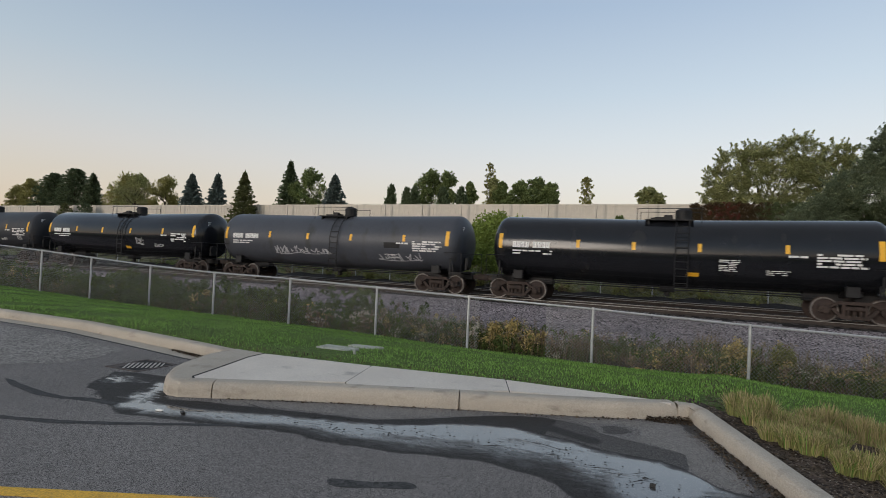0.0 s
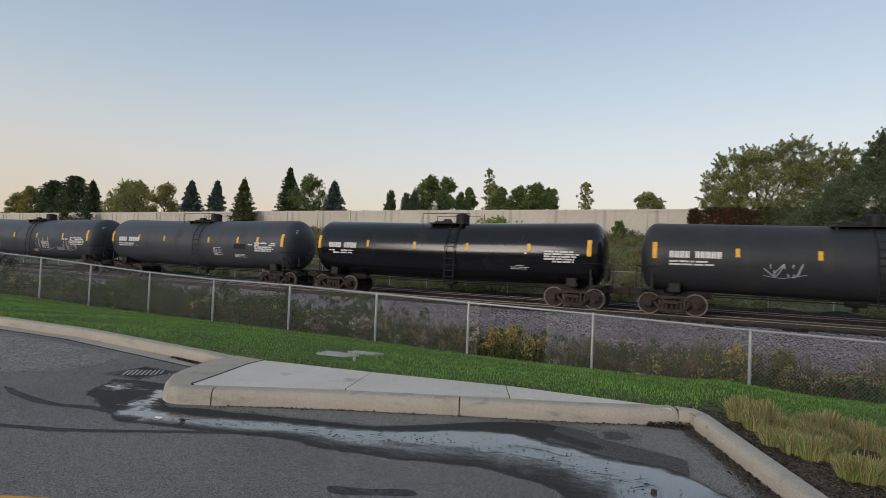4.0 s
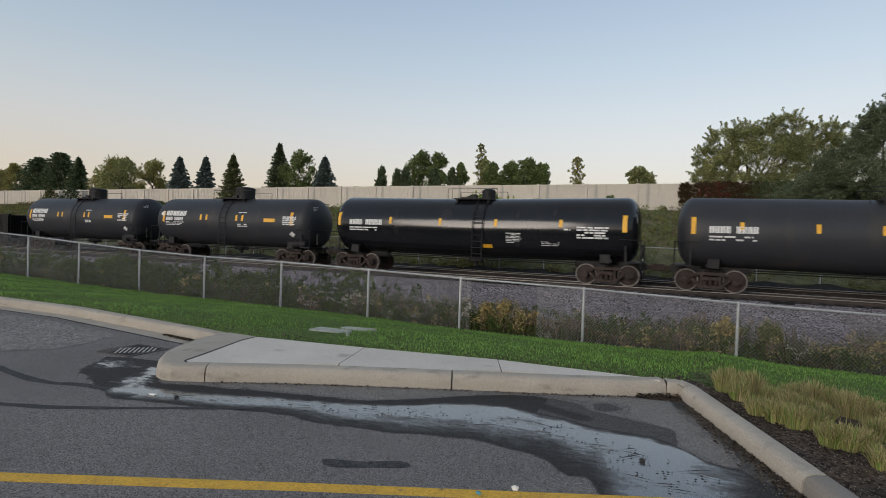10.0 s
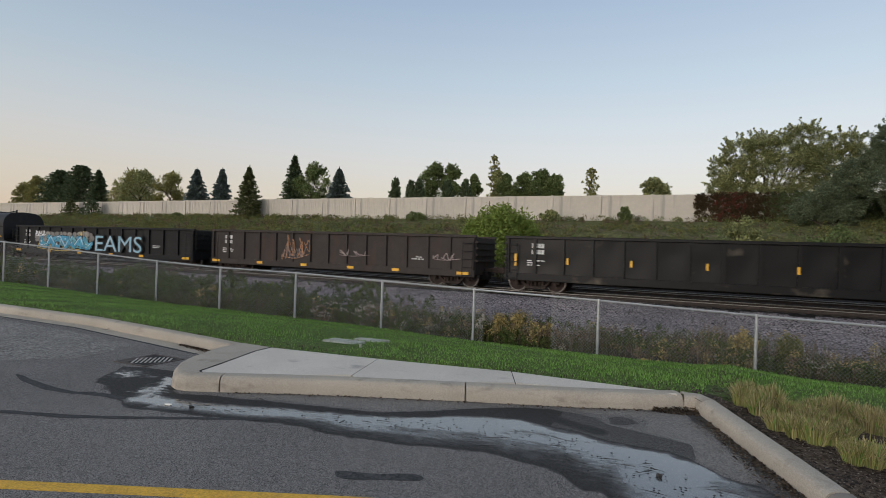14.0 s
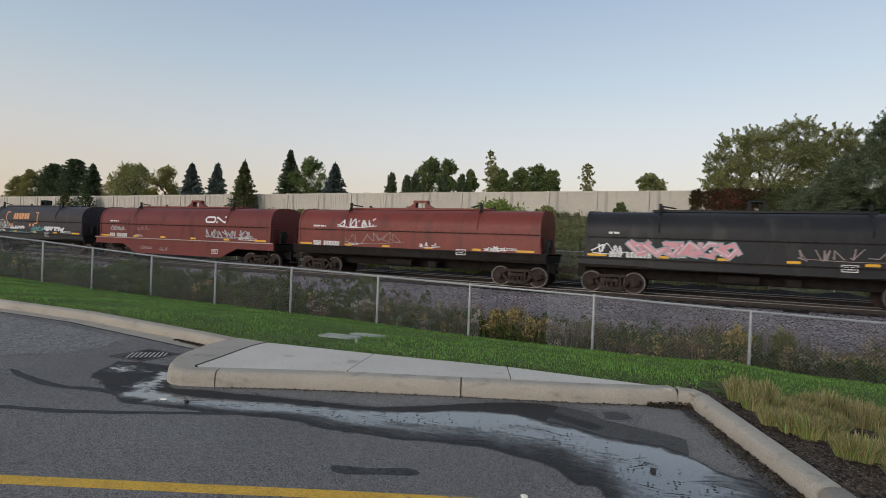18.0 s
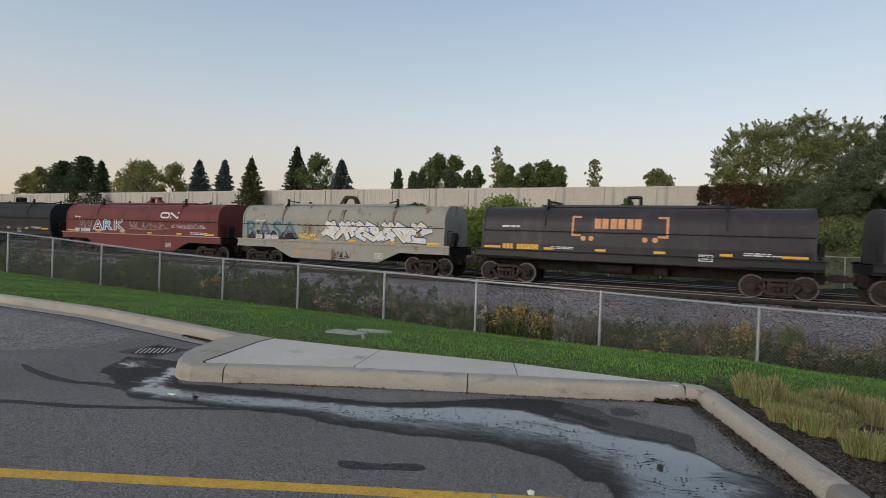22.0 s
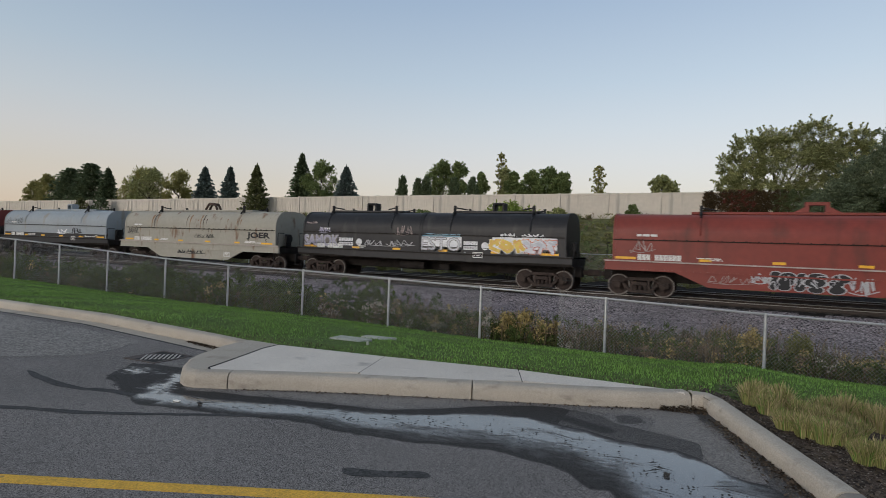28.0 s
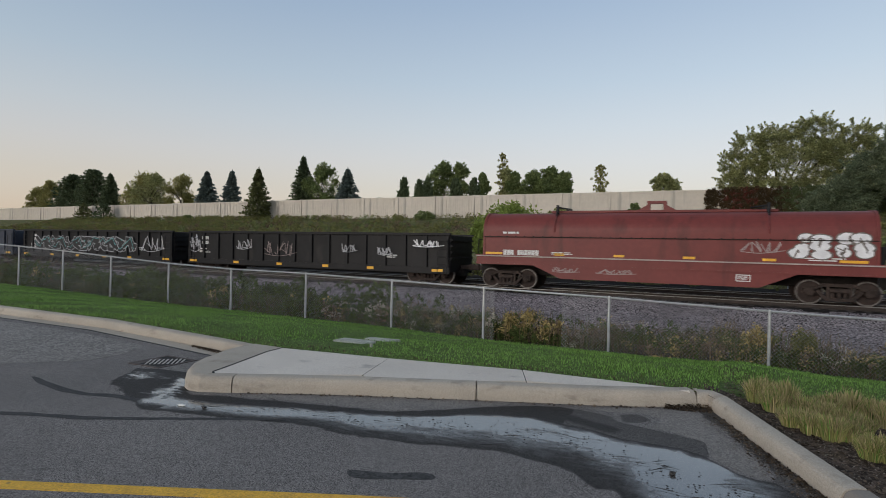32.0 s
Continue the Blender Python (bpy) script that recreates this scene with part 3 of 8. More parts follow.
fx, fy = [p[0] for p in FRONT], [p[1] for p in FRONT]
STEP = 0.0125
verts, faces, wet_values, last = [], [], [], None
for x in np.arange(-6.25, 1.2, STEP):
    limit = lerp(x, fx, fy) + 0.015
    col = {}
    for j in range(int((limit - 2.5) / STEP) + 1):
        y = 2.5 + j * STEP
        col[j] = len(verts)
        verts.append((float(x), y, 0.002))
        wet_values.append(wetness(float(x), y) * (lerp(y + 0.06 * noise.noise((float(x) * 6, y * 6, 3.0)), [2.56, 2.9], [0.0, 1.0]) if x > -0.6 else 1.0))
    if last:
        faces += [(last[j], col[j], col[j + 1], last[j + 1]) for j in range(max(len(last), len(col))) if j in last and j in col and j + 1 in last and j + 1 in col]
    last = col
me = bpy.data.meshes.new("wet_asphalt")
me.from_pydata(verts, [], faces)
me.materials.append(ASPHALT)
wet = new("wet_asphalt", me)
layer = me.attributes.new("wetness", "FLOAT", "POINT")
layer.data.foreach_set("value", wet_values)
tagged(wet, "dark wet asphalt with a shallow shiny puddle running to the drain", "puddle", kind="structure")
flat_shape("tar_seam", [(-6.60, 3.47), (-6.14, 3.40), (-5.78, 3.36), (-5.45, 3.37), (-5.16, 3.46), (-4.85, 3.47), (-4.88, 3.41), (-5.16, 3.36), (-5.45, 3.28), (-5.80, 3.26), (-6.14, 3.31), (-6.50, 3.40)], 0.0045, TAR, "dark tar seam in the asphalt", "tar seam", 0.02, 8, 3.0)
flat_shape("tar_seam", [(-6.9, 2.32), (-5.9, 2.48), (-5.2, 2.75), (-4.7, 2.93), (-4.3, 3.13), (-3.91, 3.35), (-3.5, 3.56), (-3.30, 3.62), (-3.55, 3.48), (-3.9, 3.28), (-4.3, 3.05), (-4.7, 2.83), (-5.2, 2.66), (-5.9, 2.40)], 0.0045, TAR, "dark tar seam in the asphalt", "tar seam", 0.02, 8, 5.0)
SILT = material("silty_asphalt", (0.245, 0.225, 0.205), (0.165, 0.152, 0.14), 2.5, 0.88, bump=0.6, fine=40, spread=1.0, space="World", cells=(120, 0.45))
upper = [(x, lerp(x, fx, fy) - 0.05) for x in (-4.1, -3.6, -3.1, -2.6, -2.1, -1.75)]
lower = [(x, lerp(x, DAMP_UP_X, DAMP_UP_Y) + 0.05) for x in (-1.78, -2.05, -2.3, -2.6, -3.1, -3.6, -4.05)]
flat_shape("silt_strip", upper + lower, 0.004, SILT, "pale silty strip of asphalt along the kerb", "stain", 0.025, 8, 2.0)
flat_shape("silt_patch", [(-0.98, 5.42), (-0.5, 5.66), (-0.12, 5.76), (0.02, 5.56), (0.17, 5.12), (0.36, 4.62), (0.40, 4.32), (0.30, 4.30), (0.18, 4.42), (0.06, 4.56), (0.02, 4.86), (-0.15, 5.0), (-0.36, 5.08), (-0.36, 5.38), (-0.55, 5.46), (-0.8, 5.36)], 0.004, SILT, "pale dried patch of asphalt beside the puddle", "stain", 0.03, 8, 7.0)
flat_shape("asphalt_patch", [(-2.13, 3.06), (-1.9, 3.14), (-1.65, 3.27), (-1.58, 3.19), (-1.8, 3.08), (-2.04, 2.97)], 0.004, PATCH, "dark filled strip in the asphalt", "patch", 0.01, 4)
tagged(part("painted_line", strip(bmesh.new(), [(-9.0, -0.4), (-3.73, 1.91), (-2.0, 2.66), (3.0, 4.83)][:3] + [(1.2, 4.0)], -0.055, 0.055, 0.0, 0.003), PAINT_YELLOW), "worn yellow painted bay line", "painted line", kind="structure")


# ---- the chain-link fence ----
fence = empty("fence", 0, FENCE_Y, 0, "galvanised chain-link fence along the railway verge", "fence")
fence.location = (0, 0, 0)
for x in POST_X:
    bm = bmesh.new()
    zt = lerp(x, TOP_KX, TOP_KZ)
    tube(bm, (x, FENCE_Y, lerp(x, FOOT_KX, FOOT_KZ) - 0.5), (x, FENCE_Y, zt + 0.01), 0.032, 10)
    tube(bm, (x, FENCE_Y, zt - 0.01), (x, FENCE_Y, zt + 0.035), 0.038, 10, 0.03)
    part("post", bm, GALV, fence, smooth=False)
for xa, xb in zip(POST_X, POST_X[1:]):
    za, zb = lerp(xa, TOP_KX, TOP_KZ), lerp(xb, TOP_KX, TOP_KZ)
    part("top_rail", tube(bmesh.new(), (xa, FENCE_Y, za), (xb, FENCE_Y, zb), 0.024, 8), GALV, fence)
    fa, fb = lerp(xa, FOOT_KX, FOOT_KZ) - 0.12, lerp(xb, FOOT_KX, FOOT_KZ) - 0.12
    bm = bmesh.new()
    length, h, pitch = xb - xa, (za - fa + zb - fb) / 2, 0.075
    near = -28 < xa < 6
    if not near:
        pitch = 0.15

    def clip_x(p, q, x0, x1):
        """The stretch of a wire that lies from x0 to x1."""
        if p.x > q.x:
            p, q = q, p
        if q.x <= x0 or p.x >= x1 or q.x - p.x < 1e-4:
            return None, None
        d = q - p
        return p + d * max(0.0, (x0 - p.x) / d.x), p + d * min(1.0, (x1 - p.x) / d.x)

    def at_fence(u, w, dy):
        k = u / length
        zlo, zhi = fa + (fb - fa) * k, za + (zb - za) * k
        return Vector((xa + u, FENCE_Y - 0.03 + dy, zlo + (zhi + 0.055 - zlo) * w / h))
    k = -h
    while k < length:
        for s in (1, -1):
            u0, u1 = (k, k + h) if s > 0 else (k + h, k)
            w0, w1 = 0.0, h
            if u0 < 0:
                w0, u0 = -u0, 0
            if u0 > length:
                w0, u0 = u0 - length, length
            if u1 > length:
                w1, u1 = h - (u1 - length), length
            if u1 < 0:
                w1, u1 = h + u1, 0
            # one bay has its mesh cut out between two rolled-up ends
            pa, pb = at_fence(u0, w0, 0.004 * s), at_fence(u1, w1, 0.004 * s)
            runs = [(pa, pb)]
            if xa < -3 < xb:
                runs = [(clip_x(pa, pb, -9, -4.82)), (clip_x(pa, pb, -3.08, 9))]
            for p, q in runs:
                if w1 > w0 + 0.02 and p and (q - p).length > 0.02:
                    tube(bm, p, q, 0.0018 if near else 0.0022, 3, caps=False)
        k += pitch
    tagged(part("mesh_panel", bm, WIRE, fence), kind="stuff")

for xa, xb in ((-4.92, -4.80), (-3.10, -2.97)):
    bm = bmesh.new()
    zt, zf = lerp(xa, TOP_KX, TOP_KZ), lerp(xa, FOOT_KX, FOOT_KZ) - 0.1
    u = zf
    while u < zt:
        for s in (1, -1):
            z0, z1 = (u, min(zt, u + (xb - xa))) if s > 0 else (min(zt, u + (xb - xa)), u)
            tube(bm, (xa, FENCE_Y + 0.035, z0), (xb, FENCE_Y + 0.035, z1), 0.0024, 3, caps=False)
        u += 0.085
    tagged(part("mesh_panel", bm, WIRE, fence, "narrow strip of doubled mesh"), kind="stuff")

# ---- the track ----
track = tagged(new("railway_track"), "double railway track, bright worn rail tops on dark sleepers", "railway track", kind="structure")
SECOND_Y = 30.3
for side in (-0.75, 0.75, SECOND_Y - TRACK_Y - 0.75, SECOND_Y - TRACK_Y + 0.75):
    bm = bmesh.new()
    extrude_x(bm, [(-0.075, -0.17), (0.075, -0.17), (0.075, -0.155), (0.012, -0.13), (0.012, -0.045), (0.036, -0.03), (0.036, 0.0), (-0.036, 0.0), (-0.036, -0.03), (-0.012, -0.045), (-0.012, -0.13), (-0.075, -0.155)], -600, 300)
    r = part("rail", bm, RAIL_RUST, track)
    r.location = (0, TRACK_Y + side, RAIL_Z)
    h = part("rail_head", extrude_x(bmesh.new(), [(-0.0385, -0.026), (0.0385, -0.026), (0.0385, -0.004), (0.03, 0.003), (-0.03, 0.003), (-0.0385, -0.004)], -600, 300), RAIL_TOP, track)
    h.location = (0, TRACK_Y + side, RAIL_Z)
tie_bm = box(bmesh.new(), -0.115, 0.115, -1.28, 1.28, -0.33, -0.165, 0.012)
tie_me = bpy.data.meshes.new("sleeper")
tie_bm.to_mesh(tie_me)
tie_bm.free()
tie_me.materials.append(TIE)
for i in range(-110, 26):
    for yt in (TRACK_Y, SECOND_Y):
        put("sleeper", tie_me, track, pose(i * 0.53, yt + random.uniform(-0.03, 0.03), RAIL_Z + random.uniform(-0.01, 0.005), 0, 0, random.uniform(-1, 1)))

# ---- the noise barrier ----
barrier = tagged(new("noise_barrier"), "long cream ribbed concrete noise barrier on top of the bank", "noise barrier", kind="structure")
bm = bmesh.new()
PW, PH = 5.2, 2.7
box(bm, 0.12, PW - 0.12, -0.08, 0.08, 0, PH - 0.02)
rr = random.Random(4)
x = 0.2
while x < PW - 0.4:
    w = rr.uniform(0.12, 0.3)
    box(bm, x, x + w, -0.10 - rr.uniform(0, 0.02), -0.078, 0.35, PH - 0.25)
    x += w + rr.uniform(0.03, 0.06)
box(bm, 0.12, PW - 0.12, -0.14, 0.10, PH - 0.22, PH)
box(bm, 0.12, PW - 0.12, -0.15, 0.10, -0.6, 0.3)
panel_me = bpy.data.meshes.new("panel")
bm.to_mesh(panel_me)
bm.free()
panel_me.materials.append(WALL_PAINT)
pb = box(bmesh.new(), -0.13, 0.13, -0.2, 0.2, -0.8, PH + 0.05, 0.02)
post_me = bpy.data.meshes.new("barrier_post")
pb.to_mesh(post_me)
pb.free()
post_me.materials.append(WALL_PAINT)
for i in range(-48, 10):
    x0 = -9.4 + i * PW
    zb = lerp(x0, [-260, -120, -100, -48, -20, 40], [4.6, 5.0, 5.05, 5.28, 5.33, 5.4])
    put("panel", panel_me, barrier, pose(x0, WALL_Y, zb))
    put("barrier_post", post_me, barrier, pose(x0, WALL_Y, zb))


# ---- rolling stock ----
SPEED = 14.35  # metres a second, towards +x
MOVERS = []


def mesh_of(name, bm, mats, smooth=False):
    me = bpy.data.meshes.new(name)
    bm.normal_update()
    bm.to_mesh(me)
    bm.free()
    for m in (mats if isinstance(mats, (list, tuple)) else (mats,)):
        me.materials.append(m)
    if smooth:
        for f in me.polygons:
            f.use_smooth = True
    return me


def wheel_mesh():
    """A wheel, axis along y, with a bright rim and a dished plate."""
    bm = bmesh.new()
    prof = [(0.0, -0.10), (0.10, -0.10), (0.13, -0.06), (0.37, -0.035), (0.405, -0.065), (0.455, -0.065), (0.457, 0.02), (0.485, 0.045), (0.485, 0.07), (0.36, 0.07), (0.13, 0.05), (0.0, 0.06)]
    seg = 28
    rings = []
    for r, y in prof:
        rings.append([bm.verts.new((r * math.cos(2 * math.pi * i / seg), y, r * math.sin(2 * math.pi * i / seg))) for i in range(seg)] if r else [bm.verts.new((0, y, 0))])
    for k, (a, b) in enumerate(zip(rings, rings[1:])):
        for i in range(seg):
            j = (i + 1) % seg
            if len(a) == 1:
                f = bm.faces.new((a[0], b[i], b[j]))
            elif len(b) == 1:
                f = bm.faces.new((a[j], a[i], b[0]))
            else:
                f = bm.faces.new((a[i], b[i], b[j], a[j]))
            f.material_index = 1 if k in (4, 5) else 0
    bmesh.ops.recalc_face_normals(bm, faces=bm.faces[:])
    return mesh_of("wheel", bm, [WHEEL, RIM])


def side_frame_mesh():
    """A cast side frame with its bolster window, bearing ends and springs."""
    bm = bmesh.new()
    y0, y1 = -0.09, 0.09
    extrude_y(bm, [(-1.12, 0.40), (-1.12, 0.62), (-0.72, 0.64), (-0.50, 0.80), (0.50, 0.80), (0.72, 0.64), (1.12, 0.62), (1.12, 0.40), (1.02, 0.36), (0.86, 0.40), (0.80, 0.52), (0.52, 0.68), (-0.52, 0.68), (-0.80, 0.52), (-0.86, 0.40), (-1.02, 0.36)], y0, y1)
    extrude_y(bm, [(-0.74, 0.50), (-0.64, 0.56), (-0.36, 0.27), (0.36, 0.27), (0.64, 0.56), (0.74, 0.50), (0.42, 0.15), (-0.42, 0.15)], y0, y1)
    for s in (-1, 1):
        box(bm, s * 0.34 - 0.05, s * 0.34 + 0.05, y0 + 0.01, y1 - 0.01, 0.26, 0.69)
        tube(bm, (s * 0.89, -0.15, 0.457), (s * 0.89, 0.02, 0.457), 0.13, 12)
        tube(bm, (s * 0.89, -0.17, 0.457), (s * 0.89, -0.14, 0.457), 0.075, 8)
    for k in (-0.2, 0.0, 0.2):
        tube(bm, (k, -0.02, 0.27), (k, -0.02, 0.47), 0.07, 8)
    box(bm, -0.3, 0.3, -0.13, 0.05, 0.47, 0.62, 0.02)
    return mesh_of("side_frame", bm, TRUCK)


WHEEL_ME, FRAME_ME = wheel_mesh(), side_frame_mesh()
AXLE_ME = mesh_of("axle", tube(bmesh.new(), (0, -0.95, 0), (0, 0.95, 0), 0.08, 8), UNDER)
bm = box(bmesh.new(), -0.16, 0.16, -0.85, 0.85, 0.5, 0.78, 0.03)
tube(bm, (0, 0, 0.7), (0, 0, 0.92), 0.28, 12)
BOLSTER_ME = mesh_of("bolster", bm, UNDER)
bm = box(bmesh.new(), -0.75, 0.12, -0.08, 0.08, 0.76, 0.96, 0.02)
box(bm, 0.08, 0.34, -0.13, 0.13, 0.72, 1.02, 0.04)
box(bm, 0.30, 0.42, -0.13, 0.02, 0.74, 1.0, 0.03)
COUPLER_ME = mesh_of("coupler", bm, TRUCK)


def truck(car, x):
    t = new("truck")
    t.parent = car
    t.location = (x, 0, 0)
    put("bolster", BOLSTER_ME, t)
    for s in (-1, 1):
        put("side_frame", FRAME_ME, t, pose(0, s * 1.0, 0, 0, 0, 0 if s < 0 else 180))
        for a in (-0.89, 0.89):
            put("wheel", WHEEL_ME, t, pose(a, s * 0.76, 0.457, 0, 0, 0 if s < 0 else 180))
    for a in (-0.89, 0.89):
        put("axle", AXLE_ME, t, pose(a, 0, 0.457))
    return t


def rail_car(name, x0, x1, label, category):
    """An empty at the middle of a car between its couplings x0 < x1 at the clip's start, on the rail."""
    car = empty(name, (x0 + x1) / 2, TRACK_Y, RAIL_Z, label, category, "goods train")
    MOVERS.append(car)
    return car


def couplers(car, half):
    put("coupler", COUPLER_ME, car, pose(half - 0.36, 0, 0))
    put("coupler", COUPLER_ME, car, pose(-half + 0.36, 0, 0, 0, 0, 180))


def wrapped(bm, radius, zc, lift, slope=0.0, ybase=0.0):
    """Lay flat pieces, drawn in x and z, onto the near side of a lying drum."""
    for v in bm.verts:
        h = v.co.z - zc - slope * abs(v.co.x)
        v.co.y = ybase - math.sqrt(max(radius * radius - h * h, 0.01)) - lift + v.co.y
    return bm


def bars(bm, x, z, w, h, rows, rng, gap=0.35, y=0.0, fill=0.9, mi=0):
    """Rows of short bars that stand for small stencilled writing, from x to the right and from z downwards."""
    pitch = h / rows
    for r in range(rows):
        zt = z - r * pitch
        x1 = x
        end = x + w * rng.uniform(0.75, 1.0)
        while x1 < end:
            ww = rng.uniform(0.12, 0.5) * min(1.0, w)
            if rng.random() < fill:
                plate(bm, x1, min(x1 + ww, end), zt - pitch * (1 - gap), zt, y, mi)
            x1 += ww + 0.05
    return bm


def plate(bm, x0, x1, z0, z1, y=0.0, mi=0, nx=1, nz=4):
    """A thin plate facing -y, cut in nz so that it can bend."""
    g = [[bm.verts.new((x0 + (x1 - x0) * i / nx, y, z0 + (z1 - z0) * j / nz)) for j in range(nz + 1)] for i in range(nx + 1)]
    for i in range(nx):
        for j in range(nz):
            bm.faces.new((g[i][j], g[i + 1][j], g[i + 1][j + 1], g[i][j + 1])).material_index = mi
    return bm


def letters(bm, x, z, h, word, y=0.0, bold=0.2, mi=0, wide=0.72):
    """A row of plain upright bars that stands for a car's mark: one bar or two for each character."""
    w = h * wide
    for k, ch in enumerate(word):
        if ch != " ":
            a, b = x, x + w * 0.86
            m = a + (b - a) * (0.5, 0.38, 0.62, 0.5)[(ord(ch) * 7 + k * 5) % 4]
            gap = (b - a) * max(0.05, 0.2 - bold * 0.4)
            plate(bm, a, m - gap / 2, z, z + h, y, mi, nz=2)
            plate(bm, m + gap / 2, b, z, z + h, y, mi, nz=2)
        x += w
    return bm


def word(text, x0, x1, z0, z1, slant=0.0, rim=0.0):
    """A word in the built-in font, stretched to a box; rim: how far a second, fatter copy of it (slot 1) stands out behind."""
    bm = bmesh.new()
    for fat, mi, y in (((rim, 1, 0.0),) if rim else ()) + ((0.0, 0, -0.004),):
        curve = bpy.data.curves.new("word", "FONT")
        curve.body, curve.offset, curve.resolution_u = text, fat, 3
        ob = bpy.data.objects.new("word", curve)
        flat = bmesh.new()
        flat.from_mesh(ob.to_mesh())
        ob.to_mesh_clear()
        bpy.data.objects.remove(ob)
        bpy.data.curves.remove(curve)
        if mi or not rim:
            lo = [min(v.co[i] for v in flat.verts) for i in (0, 1)]
            hi = [max(v.co[i] for v in flat.verts) for i in (0, 1)]
        made = {v: bm.verts.new((x0 + (x1 - x0) * (v.co.x - lo[0]) / (hi[0] - lo[0]) + slant * (v.co.y - lo[1]), y, z0 + (z1 - z0) * (v.co.y - lo[1]) / (hi[1] - lo[1]))) for v in flat.verts}
        for f in flat.faces:
            bm.faces.new([made[v] for v in f.verts]).material_index = mi
        flat.free()
    return bm


def emblem(bm, x0, x1, z0, z1, w):
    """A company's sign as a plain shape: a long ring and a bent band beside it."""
    h, m = z1 - z0, x0 + (x1 - x0) * 0.52
    r = h / 2 - w / 2
    ring = [(m - r - w / 2 + r * math.cos(a), (z0 + z1) / 2 + r * math.sin(a)) for a in np.linspace(-math.pi / 2, math.pi / 2, 7)]
    ring += [(x0 + r + w / 2 + r * math.cos(a), (z0 + z1) / 2 + r * math.sin(a)) for a in np.linspace(math.pi / 2, 3 * math.pi / 2, 7)]
    stroke(bm, ring + ring[:1], w)
    return stroke(bm, [(m + w * 0.9, z0 + w * 0.3), (m + w * 0.9, z1 - w / 2), (x1 - w * 1.2, z0 + w / 2), (x1 - w / 2, z0 + w / 2), (x1 - w / 2, z1)], w, -0.002)


def frame_box(bm, x, z, w, h, y=0.0, t=0.035):
    plate(bm, x, x + w, z, z + t, y, nz=1)
    plate(bm, x, x + w, z + h - t, z + h, y, nz=1)
    plate(bm, x, x + t, z + t, z + h - t, y, nz=2)
    plate(bm, x + w - t, x + w, z + t, z + h - t, y, nz=2)
    bars(bm, x + 0.08, z + h - 0.07, w - 0.16, h - 0.12, 2, random.Random(5), 0.4, y)
    return bm


def diamond(bm, x, z, r, y=0.0):
    bm.faces.new([bm.verts.new(c) for c in ((x - r, y, z), (x, y, z - r * 0.8), (x + r, y, z), (x, y, z + r * 0.8))])
    return bm


def blot(bm, x, z, r, rng, y=0.0, n=14, mi=0, sx=1.0, sz=1.0, jag=0.35):
    """A jagged filled patch."""
    y -= 0.0007 * (len(bm.faces) % 6)
    bm.faces.new([bm.verts.new((x + sx * r * math.cos(-a) * q, y, z + sz * r * math.sin(-a) * q)) for a, q in ((2 * math.pi * k / n, rng.uniform(1 - jag, 1)) for k in range(n))][::-1]).material_index = mi
    return bm


def stroke(bm, pts, w, y=0.0, mi=0):
    """A brush stroke of width w along points (x, z)."""
    for (x0, z0), (x1, z1) in zip(pts, pts[1:]):
        d = Vector((x1 - x0, z1 - z0))
        if d.length < 1e-4:
            continue
        nrm = Vector((-d.y, d.x)).normalized() * w * 0.5
        e = d.normalized() * w * 0.3
        c = [(x0 - nrm.x - e.x, z0 - nrm.y - e.y), (x1 - nrm.x + e.x, z1 - nrm.y + e.y), (x1 + nrm.x + e.x, z1 + nrm.y + e.y), (x0 + nrm.x - e.x, z0 + nrm.y - e.y)]
        lift = 0.0007 * (len(bm.faces) % 6)
        f = bm.faces.new([bm.verts.new((x, y - lift, z)) for x, z in c])
        f.material_index = mi
    return bm


def curl(pts, n=5):
    """A smooth line through points."""
    out = []
    for i in range(len(pts) - 1):
        p0, p1, p2, p3 = (Vector(pts[min(max(i + j, 0), len(pts) - 1)]) for j in (-1, 0, 1, 2))
        for k in range(n):
            t = k / n
            q = 0.5 * (2 * p1 + (p2 - p0) * t + (2 * p0 - 5 * p1 + 4 * p2 - p3) * t * t + (3 * p1 - p0 - 3 * p2 + p3) * t ** 3)
            out.append((q.x, q.y))
    return out + [tuple(pts[-1])]


def scrawl(x0, x1, z0, z1, n, rng, w=0.05):
    """A hand-sprayed tag: running strokes of loops and spikes that spell nothing."""
    bm = bmesh.new()
    k = max(3, n)
    h, step = z1 - z0, (x1 - x0) / max(3, n)
    w *= 0.85
    for i in range(k):
        cx, up = x0 + step * (i + 0.5), rng.uniform(-0.12, 0.12) * h
        pts = [(cx - step * 0.5, z0 + h * rng.uniform(0.1, 0.9))]
        for j in range(rng.randint(3, 5)):
            pts.append((cx + rng.uniform(-0.55, 0.6) * step, z0 + up + h * (rng.uniform(0.75, 1.05) if j % 2 else rng.uniform(-0.05, 0.25))))
        stroke(bm, curl(pts) if rng.random() < 0.7 else pts, w * rng.uniform(0.8, 1.15))
    stroke(bm, curl([(x0, z0 + h * 0.05), ((x0 + x1) / 2, z0 - h * 0.08), (x1 + step * 0.3, z0 + h * 0.2)]), w * 0.7)
    return bm


